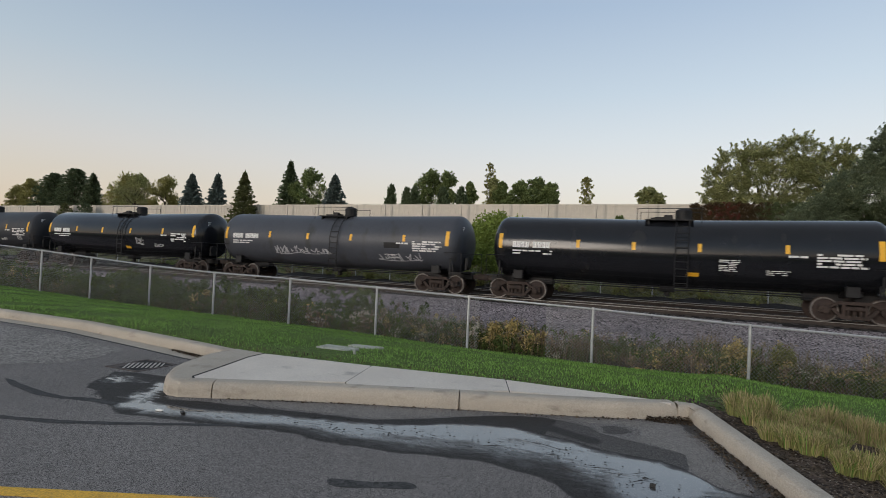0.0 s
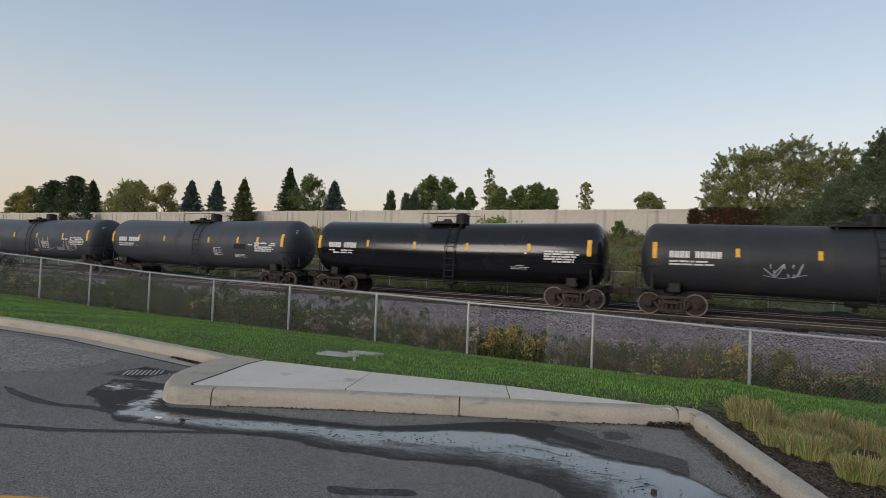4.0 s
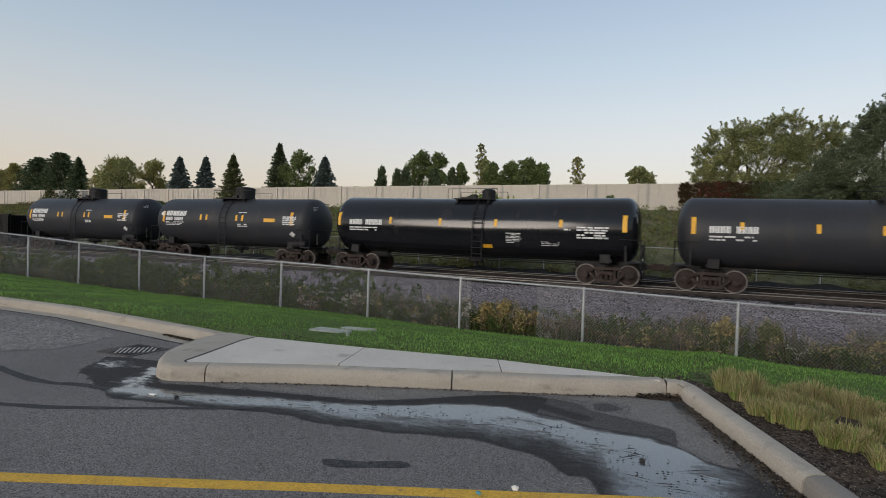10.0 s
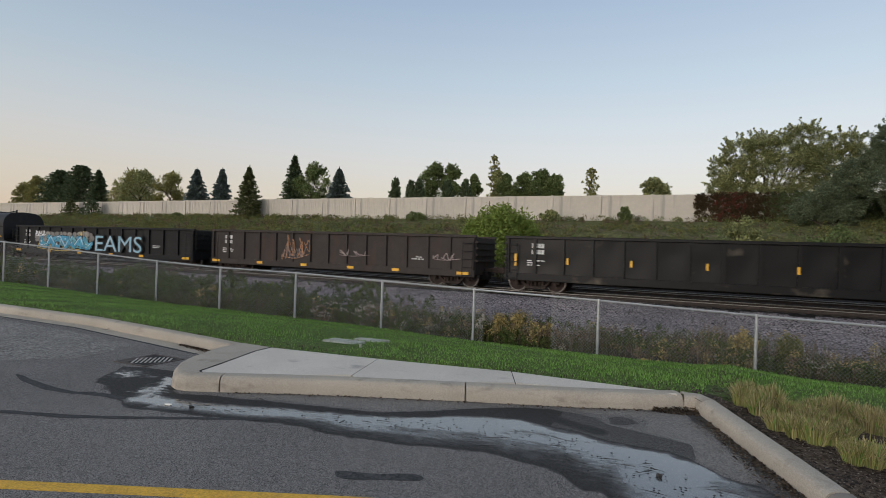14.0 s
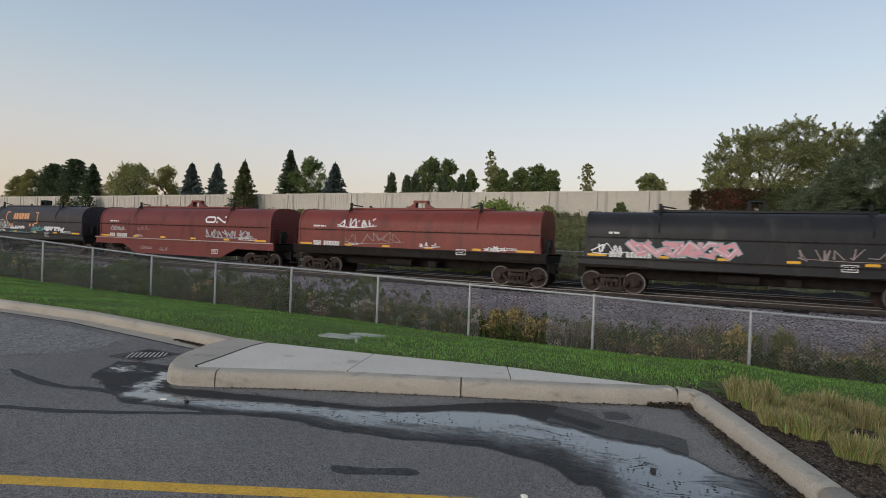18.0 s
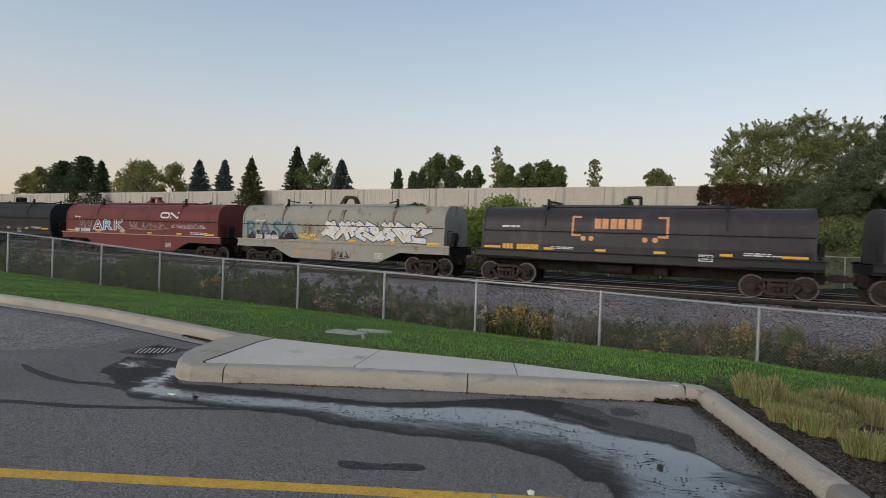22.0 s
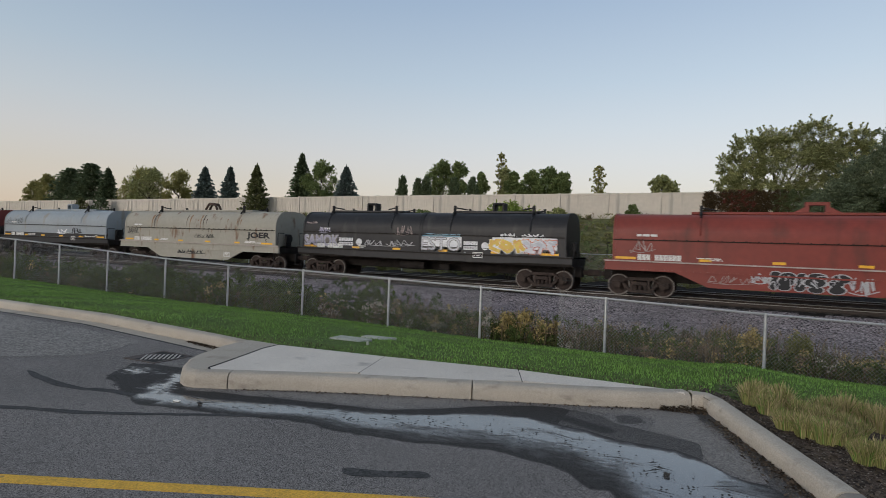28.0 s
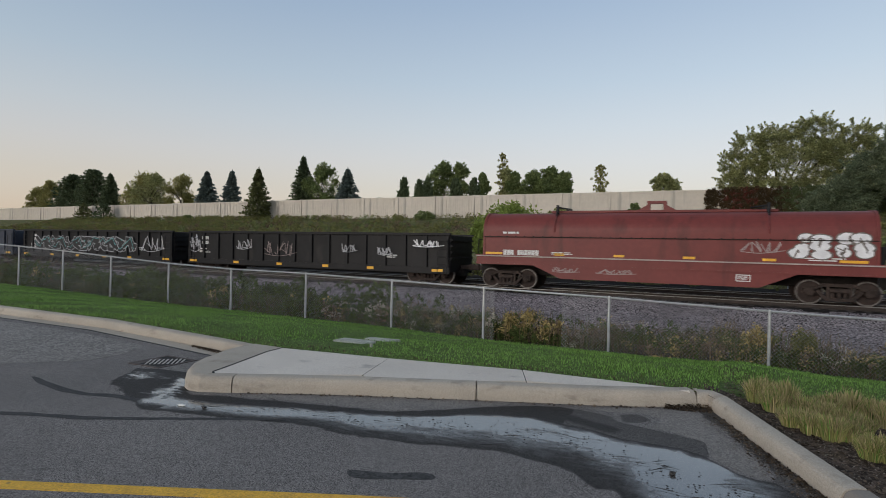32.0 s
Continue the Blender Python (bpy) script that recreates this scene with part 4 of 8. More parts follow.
def piece(x0, x1, z0, z1, n, rng, depth=0.0):
    """A large painted piece: n interlocking angular forms of fat strokes, each with a rim (1), a fill (0) and highlights (2)."""
    bm = bmesh.new()
    step, h = (x1 - x0) / n, z1 - z0
    w = min(0.26 * h, step * 0.34)
    zl, zh = z0 + w * 0.5, z1 - w * 0.5
    for i in range(n):
        cx, lean = x0 + step * (i + 0.5), rng.uniform(0.0, 0.22) * h
        hw = max(step * 0.62 - w * 0.5, step * 0.2)
        a, b = cx - hw, cx + hw
        spot = lambda: (cx + rng.uniform(-1.0, 1.0) * hw, rng.uniform(zl, zh))
        paths = [[(a - step * 0.1, rng.uniform(zl, zh)), (cx + lean, rng.choice((zl, zh))), (b + step * 0.12, rng.uniform(zl, zh))], [(a + lean, zh), spot(), (b - lean, zl)], [spot(), spot(), (b + step * 0.25, rng.uniform(zl, zh))]]
        y = -0.014 * (i % 2)
        for p in paths:
            stroke(bm, p, w * 1.32, y, 1)
        for p in paths:
            stroke(bm, p, w * 0.98, y - 0.0045, 0)
        for p in paths[:1]:
            q = [(x - w * 0.16, z + w * 0.22) for x, z in p[:3]]
            stroke(bm, q, w * 0.16, y - 0.009, 2)
        blot(bm, cx + rng.uniform(-hw, hw), z0 + h * rng.uniform(0.15, 0.85), w * 0.28, rng, y - 0.009, 9, 2)
    return bm


def bubble(x0, x1, z0, z1, n, rng):
    """A row of rounded swelling forms that overlap, each with a rim (1), a fill (0) and slits (1)."""
    bm = bmesh.new()
    h = z1 - z0
    spans = [rng.uniform(0.6, 1.4) for _ in range(n)]
    scale, at = (x1 - x0) / sum(spans), x0
    for i, span in enumerate(spans):
        step = span * scale
        cx, cz, lean = at + step * 0.5, (z0 + z1) / 2, rng.uniform(-0.12, 0.25) * step
        at += step
        lobes = [(cx + (q - 0.5) * lean + rng.uniform(-0.16, 0.16) * step, cz + (q - 0.5) * h * 0.62 + rng.uniform(-0.05, 0.05) * h, h * rng.uniform(0.17, 0.27)) for q in (0.0, 0.45, 1.0)]
        for grow, mi, y in ((1.16, 1, 0.0), (0.96, 0, 0.0045)):
            for lx, lz, r in lobes:
                blot(bm, lx, lz, r * grow, rng, -0.014 * (i % 2) - y, 18, mi, step / h * 2.3, 1.0, 0.10)
        for _ in range(3):
            px, pz = cx + rng.uniform(-0.3, 0.3) * step, cz + rng.uniform(-0.34, 0.34) * h
            stroke(bm, curl([(px, pz), (px + rng.uniform(-0.25, 0.25) * step, pz + rng.uniform(0.05, 0.14) * h), (px + rng.uniform(-0.3, 0.3) * step, pz + rng.choice((-1, 1)) * rng.uniform(0.1, 0.26) * h)]), h * rng.uniform(0.035, 0.07), -0.014 * (i % 2) - 0.009, 1)
    return bm


def on_hood(bm, w, z_sh, zt, lift=0.012):
    """Lay flat pieces on a coil car's hood, whose side bends in above the shoulder."""
    z0 = z_sh - 0.35
    for v in bm.verts:
        y = w
        if v.co.z > z0:
            s = min(1.0, (v.co.z - z0) / (zt - z_sh + 0.30))
            y = w * 0.42 + w * 0.58 * math.sqrt(max(0.0, 1 - s * s))
        v.co.y = -y - lift + v.co.y
    return bm


TANK_SEG = 48


def tank_mesh(half, radius, zc, slope, mat, dome=0.55):
    """A drum with domed ends whose two halves droop a little towards the middle."""
    bm = bmesh.new()
    st = [(-half - dome * math.sin(a), radius * math.cos(a) ** 0.75 if a < 1.55 else 0.02) for a in np.linspace(1.56, 0, 9)]
    st += [(-half * 0.5, radius), (-0.02, radius), (0.02, radius), (half * 0.5, radius)]
    st += [(half + dome * math.sin(a), radius * math.cos(a) ** 0.75 if a < 1.55 else 0.02) for a in np.linspace(0, 1.56, 9)]
    rings = []
    for x, r in st:
        zz = zc + slope * abs(x)
        rings.append([bm.verts.new((x, r * math.cos(2 * math.pi * i / TANK_SEG), zz + r * math.sin(2 * math.pi * i / TANK_SEG))) for i in range(TANK_SEG)])
    for a, b in zip(rings, rings[1:]):
        for i in range(TANK_SEG):
            j = (i + 1) % TANK_SEG
            bm.faces.new((a[i], a[j], b[j], b[i]))
    bm.faces.new(rings[0])
    bm.faces.new(rings[-1][::-1])
    bmesh.ops.recalc_face_normals(bm, faces=bm.faces[:])
    return mesh_of("tank", bm, mat, True)


def tank_car(x0, x1, mat, look_words, seed, short=False, hand_rail=True, ladder=0.4, marks=None, tag=None):
    rng = random.Random(seed)
    half_l = (x1 - x0) / 2
    car = rail_car("tank_car", x0, x1, look_words, "tank car")
    tc = half_l - 2.02
    radius, zc, slope = (1.40, 2.36, 0.0) if short else (1.43, 2.36, 0.012)
    dome = 0.62
    body = half_l - 0.72 - dome
    put("tank", tank_mesh(body, radius, zc, slope, mat, dome), car)
    for x in (-tc, tc):
        truck(car, x)
    couplers(car, half_l)
    # stub sills, saddles, end platforms
    for s in (-1, 1):
        part("stub_sill", box(bmesh.new(), s * tc - 1.5 if s > 0 else -half_l + 0.5, half_l - 0.5 if s > 0 else -tc + 1.5, -0.2, 0.2, 0.72, 1.05, 0.02), BLACK_STEEL, car)
        bm = bmesh.new()
        outline = [(y, zc + slope * tc - math.sqrt(max(radius ** 2 - y * y, 0)) + 0.02) for y in np.linspace(-1.0, 1.0, 9)]
        extrude_x(bm, [(0.3, 0.9), *outline[::-1], (-0.3, 0.9)], s * tc - 0.35, s * tc + 0.35)
        bmesh.ops.recalc_face_normals(bm, faces=bm.faces[:])
        part("saddle", bm, BLACK_STEEL, car)
        bm = box(bmesh.new(), s * (half_l - 0.9) - 0.28, s * (half_l - 0.9) + 0.28, -1.42, 1.42, 1.02, 1.07)
        for yy in (-1.42, 1.40):
            for xx in (-0.28, 0.26):
                box(bm, s * (half_l - 0.9) + xx, s * (half_l - 0.9) + xx + 0.02, yy, yy + 0.02, 0.45, 1.05)
            box(bm, s * (half_l - 0.9) - 0.28, s * (half_l - 0.9) + 0.28, yy, yy + 0.02, 0.45, 0.48)
        part("end_platform", bm, BLACK_STEEL, car)
        bm = bmesh.new()
        xe = s * (half_l - 0.64)
        pipe(bm, [(xe, -1.40, 1.05), (xe, -1.40, 2.0), (xe, 1.40, 2.0), (xe, 1.40, 1.05)], 0.017)
        pipe(bm, [(xe, -1.40, 2.0), (xe - s * 0.9, -1.40, 2.0)], 0.017)
        part("end_rail", bm, BLACK_STEEL, car)
        for yy in (-1.30, -0.95):
            part("stanchion", box(bmesh.new(), s * (half_l - 1.25) - 0.03, s * (half_l - 1.25) + 0.03, yy - 0.02, yy + 0.02, 0.95, 1.75), BLACK_STEEL, car)
        part("valve_box", box(bmesh.new(), s * (half_l - 2.1) - 0.22, s * (half_l - 2.1) + 0.22, -1.15, -0.9, 0.95, 1.35, 0.02), BLACK_STEEL, car)
        part("gusset", extrude_y(bmesh.new(), [(s * (tc - 0.16), 1.02), (s * (tc + 0.22), 1.02), (s * (tc + 0.05), 1.38)], -1.12, -1.06), BLACK_STEEL, car)
    # brake wheel and reservoir on the leading end
    bm = bmesh.new()
    box(bm, half_l - 0.72, half_l - 0.6, -0.7, -0.3, 1.2, 1.8, 0.02)
    tube(bm, (half_l - 0.62, -0.5, 1.55), (half_l - 0.55, -0.5, 1.55), 0.28, 14)
    part("brake_gear", bm, BLACK_STEEL, car)
    # running gear pipes beneath
    bm = bmesh.new()
    pipe(bm, [(-tc + 1.2, -0.55, 0.84), (tc - 1.2, -0.55, 0.84)], 0.025)
    pipe(bm, [(-tc + 1.2, -0.9, 0.94), (-1.2, -0.75, 0.94), (1.2, -0.75, 0.94), (tc - 1.2, -0.9, 0.94)], 0.03)
    box(bm, -0.3, 0.3, -0.3, 0.3, 0.72, 0.98, 0.03)
    tube(bm, (0, 0, 0.52), (0, 0, 0.8), 0.12, 10)
    part("bottom_outlet", bm, BLACK_STEEL, car)
    # ladder, from the platform down over the shoulder
    bm = bmesh.new()
    lx = ladder
    n = 12
    zb = zc + slope * abs(lx)
    for dx in (-0.24, 0.24):
        pts = [(lx + dx, -radius - 0.10, 0.75), (lx + dx, -radius - 0.10, zb + 0.2)]
        for a in np.linspace(0.25, 1.15, 6):
            pts.append((lx + dx, -(radius + 0.10) * math.cos(a), zb + (radius + 0.10) * math.sin(a)))
        for a, b in zip(pts, pts[1:]):
            tube(bm, a, b, 0.024, 5)
    for k in range(n):
        z = 0.85 + k * 0.29
        if z < zb + radius * 0.92:
            h = max(0.0, z - zb - 0.2)
            y = -math.sqrt(max((radius + 0.10) ** 2 - h * h, 0.1))
            tube(bm, (lx - 0.24, y, z), (lx + 0.24, y, z), 0.018, 5)
    part("ladder", bm, BLACK_STEEL, car)
    # top platform with its guard rail and the dome of fittings
    zt = zc + radius
    bm = box(bmesh.new(), -0.95, 0.95, -0.85, 0.85, zt - 0.06, zt - 0.01)
    for x in (-0.8, 0.8):
        box(bm, x - 0.04, x + 0.04, -0.8, 0.8, zt - 0.5, zt - 0.05)
    part("top_platform", bm, BLACK_STEEL, car)
    bm = bmesh.new()
    if short:
        tube(bm, (0.2, 0, zt - 0.1), (0.2, 0, zt + 0.62), 0.55, 20)
        tube(bm, (0.2, 0, zt + 0.62), (0.2, 0, zt + 0.70), 0.57, 20, 0.4)
    else:
        tube(bm, (0.55, 0, zt - 0.1), (0.55, 0, zt + 0.42), 0.33, 18)
        tube(bm, (0.55, 0, zt + 0.42), (0.55, 0, zt + 0.5), 0.33, 18, 0.2)
    part("fittings_dome", bm, BLACK_STEEL, car, smooth=False)
    bm = bmesh.new()
    tube(bm, (-0.35, 0.1, zt - 0.05), (-0.35, 0.1, zt + 0.14), 0.28, 14)
    box(bm, -0.75, 0.1, -0.5, -0.4, zt, zt + 0.08)
    box(bm, -0.2, 0.15, -0.65, -0.45, zt, zt + 0.18, 0.02)
    part("manway", bm, BLACK_STEEL, car)
    if hand_rail:
        for yy, nm in ((-0.85, "guard_rail"), (0.85, "guard_rail")):
            bm = bmesh.new()
            w = 1.45 if short else 1.25
            pipe(bm, [(-w, yy, zt - 0.2), (-w, yy, zt + 0.44), (w, yy, zt + 0.44), (w, yy, zt - 0.2)], 0.015, 5)
            part(nm, bm, BLACK_STEEL, car)
    # yellow reflectors
    spots = marks or [(-body - 0.12, 0.52, 0.13), (-body * 0.58, 0.24, 0.10), (-body * 0.30, 0.24, 0.10), (body * 0.16, 0.24, 0.10), (body * 0.48, 0.24, 0.10), (body + 0.08, 0.56, 0.13)]
    for x, h, w in spots:
        zz = zc + 0.22 + slope * abs(x)
        r = radius if abs(x) < body else radius - (abs(x) - body) ** 2 * 0.5
        part("reflector", wrapped(plate(bmesh.new(), x - w, x + w, zz - h, zz + h, nz=6), r, zc, 0.006, slope), MARK, car)
    # stencilled writing, as bars
    wx = -body + 0.55
    def stencil(bm, label="", mat_=WHITE):
        tagged(part("stencil", wrapped(bm, radius, zc, 0.007, slope), mat_, car, label), kind="stuff" if mat_ is WHITE else "")
    if short:
        if seed % 2 == 0:
            stencil(blot(bmesh.new(), wx - 0.28, zc + 0.42, 0.17, rng))
        stencil(letters(bmesh.new(), wx, zc + 0.28, 0.30, "KABGHE", bold=0.30, wide=0.92), "bold white lettering as plain blocks")
        stencil(letters(bmesh.new(), wx, zc + 0.0, 0.20, "AGBD CEABD", bold=0.30), "white stencilled car mark")
        stencil(bars(bmesh.new(), wx, zc - 0.08, 1.5, 0.24, 3, rng, 0.45))
        stencil(bars(bmesh.new(), 0.95, zc - 0.12, 0.75, 0.2, 2, rng, 0.4))
        stencil(bars(bmesh.new(), 0.95, zc + 0.55, 0.6, 0.06, 1, rng, 0.2))
        stencil(plate(bmesh.new(), 2.85, 3.65, zc + 0.02, zc + 0.22), "yellow warning panel", MARK)
        stencil(bars(bmesh.new(), body - 1.15, zc + 0.35, 1.0, 0.5, 5, rng, 0.35))
        stencil(diamond(bmesh.new(), body - 0.55, zc - 0.62, 0.2), "white diamond placard")
        bm = bmesh.new()
        tube(bm, (body - 0.5, -1.15, 1.22), (body + 0.35, -1.15, 1.22), 0.2, 14)
        part("brake_reservoir", bm, BLACK_STEEL, car)
    else:
        stencil(letters(bmesh.new(), wx, zc + 0.02, 0.27, "ABCE", bold=0.30), "white stencilled car mark")
        stencil(letters(bmesh.new(), wx + 0.95, zc + 0.02, 0.27, "GCADB"[:4 + seed % 2], bold=0.30), "white stencilled car mark")
        stencil(bars(bmesh.new(), wx, zc - 0.09, 1.9, 0.24, 2, rng, 0.45))
        stencil(bars(bmesh.new(), body - 1.95, zc + 0.15, 1.6, 0.55, 5, rng, 0.35), "block of white data stencils")
        stencil(bars(bmesh.new(), body - 2.85, zc + 0.05, 0.8, 0.1, 1, rng, 0.2))
        if seed % 3 != 1:
            stencil(bars(bmesh.new(), body * 0.27, zc - 0.2, 0.75, 0.48, 7, rng, 0.5))
        stencil(bars(bmesh.new(), body * 0.5, zc - 0.55, 0.9, 0.22, 3, rng, 0.55))
        if seed in (3, 7, 8):
            bm = frame_box(bmesh.new(), body - 1.4, zc - 0.66, 0.5, 0.26)
            stencil(bm, "white outlined inspection panel")
        if seed in (1, 5):
            stencil(plate(bmesh.new(), body * 0.5, body * 0.5 + 0.9, zc - 0.24, zc + 0.04), "patch of fresh black paint", FRESH)
        if seed in (0, 2, 9, 6):
            stencil(plate(bmesh.new(), body * 0.05 + 0.4, body * 0.05 + 0.85, zc - 0.92, zc - 0.76), "yellow placard", MARK)
    bm = bars(bmesh.new(), 0, 0.3, 0.55, 0.24, 3, rng, 0.4)
    for v in bm.verts:
        u = v.co.x
        v.co = (body + dome * 0.80, -0.80 + u * 0.75, zc + 0.62 + v.co.z)
    tagged(part("end_stencil", bm, WHITE, car), kind="stuff")
    if tag:
        tag(car, radius, zc, slope, body)
    return car


def hood_outline(w, zb, zs, zt, n=14):
    """A coil car's cover from one foot to the other: upright sides, rounded shoulders, a nearly flat top."""
    pts = [(w, zb), (w, zs - 0.35)]
    for a in np.linspace(0, math.pi / 2, n):
        pts.append((w * 0.42 + w * 0.58 * math.cos(a), zs - 0.35 + (zt - zs + 0.30) * math.sin(a)))
    pts.append((0, zt))
    return pts + [(-y, z) for y, z in pts[-2::-1]]


def coil_car(x0, x1, mat, look_words, seed, fish_belly=True, frame_mat=None, two_hoods=False, art=None, marks_mat=None, top=3.55, loop=None, loop_mat=None, rust=False, trough=None):
    rng = random.Random(seed)
    half_l = (x1 - x0) / 2
    car = rail_car("coil_car", x0, x1, look_words, "coil car")
    frame_mat = frame_mat or mat
    loop = loop or ("hat" if fish_belly else "arch")
    tc = half_l - 2.1
    for x in (-tc, tc):
        truck(car, x)
    couplers(car, half_l)
    hl = half_l - 0.95
    w = 1.42
    z_floor, z_sh = 1.32, 2.95
    spans = [(-hl + 0.06, hl - 0.06)] if not two_hoods else [(-hl + 0.06, -0.03), (0.03, hl - 0.06)]
    for a, b in spans:
        bm = bmesh.new()
        extrude_x(bm, hood_outline(w, z_floor + 0.18, z_sh, top)[::-1], a, b)
        bmesh.ops.recalc_face_normals(bm, faces=bm.faces[:])
        hood = part("hood", bm, mat, car)
        # seams and ribs along the hood
        bm = bmesh.new()
        for z, yy in ((2.36, -w - 0.045), (2.36, w + 0.009)):
            box(bm, a + 0.02, b - 0.02, yy, yy + 0.036, z, z + 0.035)
        part("seam", bm, UNDER, hood, "dark lapped seam along the hood")
        bm = bmesh.new()
        x = a + 0.3
        while x < b - 0.2:
            box(bm, x, x + 0.04, -w - 0.05, -w - 0.005, 2.388, 2.43)
            x += 0.42
        tagged(part("bolt", bm, UNDER, hood), kind="stuff")
        part("foot_flange", box(bmesh.new(), a + 0.01, b - 0.01, -w - 0.03, -w + 0.01, z_floor + 0.19, z_floor + 0.225), mat, hood)
        for x in (a + 0.03, b - 0.03):
            bm = bmesh.new()
            extrude_x(bm, hood_outline(w + 0.03, z_floor + 0.18, z_sh + 0.02, top + 0.03)[::-1], x - 0.05, x + 0.05)
            bmesh.ops.recalc_face_normals(bm, faces=bm.faces[:])
            part("end_rim", bm, mat, hood)
        mid, ln = (a + b) / 2, b - a
        # lifting loop: a hat-shaped plate, a bent bar or a square arch; then the straps with their stacking posts
        bm = bmesh.new()
        if loop == "hat":
            for s in (-1, 1):
                extrude_y(bm, [(mid + s * 0.27, top), (mid + s * 0.87, top), (mid + s * 0.82, top + 0.08), (mid + s * 0.40, top + 0.32), (mid + s * 0.40, top + 0.50), (mid + s * 0.27, top + 0.50)], -0.16, 0.16)
            box(bm, mid - 0.27, mid + 0.27, -0.16, 0.16, top + 0.38, top + 0.50)
        elif loop == "bar":
            for yy in (-0.14, 0.14):
                pipe(bm, [(mid - 0.62, yy, top - 0.02), (mid - 0.36, yy, top + 0.36), (mid - 0.22, yy, top + 0.5), (mid + 0.24, yy, top + 0.47), (mid + 0.38, yy, top + 0.32), (mid + 0.52, yy, top - 0.02)], 0.075, 7)
            box(bm, mid - 0.25, mid + 0.25, -0.2, 0.2, top + 0.40, top + 0.5, 0.02)
        else:
            for s in (-1, 1):
                box(bm, mid + s * 0.25 - 0.055, mid + s * 0.25 + 0.055, -0.25, 0.25, top - 0.04, top + 0.44, 0.015)
            box(bm, mid - 0.305, mid + 0.305, -0.25, 0.25, top + 0.40, top + 0.50, 0.03)
            box(bm, mid - 0.85, mid + 0.85, -0.32, 0.32, top - 0.03, top + 0.07, 0.02)
        part("lifting_loop", bm, loop_mat or (mat if loop == "hat" else BLACK_STEEL), hood)
        prof = hood_outline(w + 0.015, z_floor + 0.18, z_sh, top)
        for s in (-1, 1):
            px = mid + s * ln * 0.275
            for yy in (-1, 1):
                side = [(yy * p[0], p[1]) for p in prof[2:16:2]]
                part("strap", pipe(bmesh.new(), [(px, yy * (w + 0.005), 2.62)] + [(px, y_, z_) for y_, z_ in side], 0.035, 4), mat, hood)
                bm = box(bmesh.new(), px - 0.06, px + 0.06, yy * 0.95 - 0.05, yy * 0.95 + 0.05, top - 0.12, top + 0.30, 0.01)
                tube(bm, (px, yy * 1.2, top - 0.2), (px, yy * 0.95, top + 0.10), 0.035, 5)
                tube(bm, (px, yy * 0.95, top + 0.20), (px - s * 0.6, yy * 0.75, top + 0.11), 0.035, 5)
                part("stacking_post", bm, BLACK_STEEL, hood)
        if rust:
            rg = random.Random(seed + 7)
            for k in range(26):
                x = (mid - ln * 0.275, mid + ln * 0.275, mid - 0.5, mid + 0.5)[k % 4] + rg.gauss(0, 0.12) if k < 9 else rg.uniform(a + 0.3, b - 0.3)
                zt_ = 3.25 if k < 9 else rg.choice((2.36, 2.36, 3.0, 1.9))
                ln_ = rg.uniform(0.5, 1.2) if k < 9 else rg.uniform(0.12, 0.45)
                w_ = rg.uniform(0.03, 0.09) if k < 9 else rg.uniform(0.015, 0.045)
                bm = bmesh.new()
                rows_ = [[bm.verts.new((x + sx * w_ * (1 - 0.85 * j / 9) * rg.uniform(0.7, 1.2), 0, zt_ - ln_ * j / 9)) for sx in (-1, 1)] for j in range(10)]
                for p, q in zip(rows_, rows_[1:]):
                    bm.faces.new((p[0], q[0], q[1], p[1]))
                tagged(part("rust_stain", on_hood(bm, w, z_sh, top, 0.006), RUST_RUN if k % 3 else RUST_DARK, hood), kind="stuff")
        bm = box(bmesh.new(), mid - ln * 0.3, mid + ln * 0.3, -0.62, 0.62, top - 0.04, top + 0.07, 0.02)
        part("top_stiffener", bm, mat, hood)
    # the trough's wall shows as a band under the hood
    if not fish_belly:
        for y0, y1 in ((-w - 0.008, -w + 0.012), (w - 0.012, w + 0.008)):
            part("trough_side", box(bmesh.new(), -hl, hl, y0, y1, z_floor + 0.2, z_floor + 0.47), trough or frame_mat, car)
            part("trough_rim", box(bmesh.new(), -hl, hl, y0 - 0.004, y1 + 0.004, z_floor + 0.46, z_floor + 0.49), trough or frame_mat, car)
    # side sill: deep in the middle on the fish-bellied cars
    bm = bmesh.new()
    if fish_belly:
        out = [(-half_l + 0.7, z_floor + 0.22), (half_l - 0.7, z_floor + 0.22), (half_l - 0.7, 1.12), (tc - 1.3, 1.12), (tc - 2.6, 0.55), (-tc + 2.6, 0.55), (-tc + 1.3, 1.12), (-half_l + 0.7, 1.12)]
    else:
        out = [(-half_l + 0.7, z_floor + 0.22), (half_l - 0.7, z_floor + 0.22), (half_l - 0.7, 1.22), (tc - 1.0, 1.2), (tc - 2.0, 1.14), (-tc + 2.0, 1.14), (-tc + 1.0, 1.2), (-half_l + 0.7, 1.22)]
    for y0, y1 in ((-1.50, -1.40), (1.40, 1.50)):
        extrude_y(bm, out, y0, y1)
    part("side_sill", bm, frame_mat, car)
    bm = bmesh.new()
    for y0, y1 in ((-1.56, -1.40), (1.40, 1.56)):
        box(bm, -half_l + 0.66, half_l - 0.66, y0, y1, z_floor + 0.14, z_floor + 0.22)
        if fish_belly:
            box(bm, -half_l + 0.68, half_l - 0.68, y0 + 0.02, y1 - 0.02, 1.10, 1.16)
    part("sill_flange", bm, frame_mat, car)
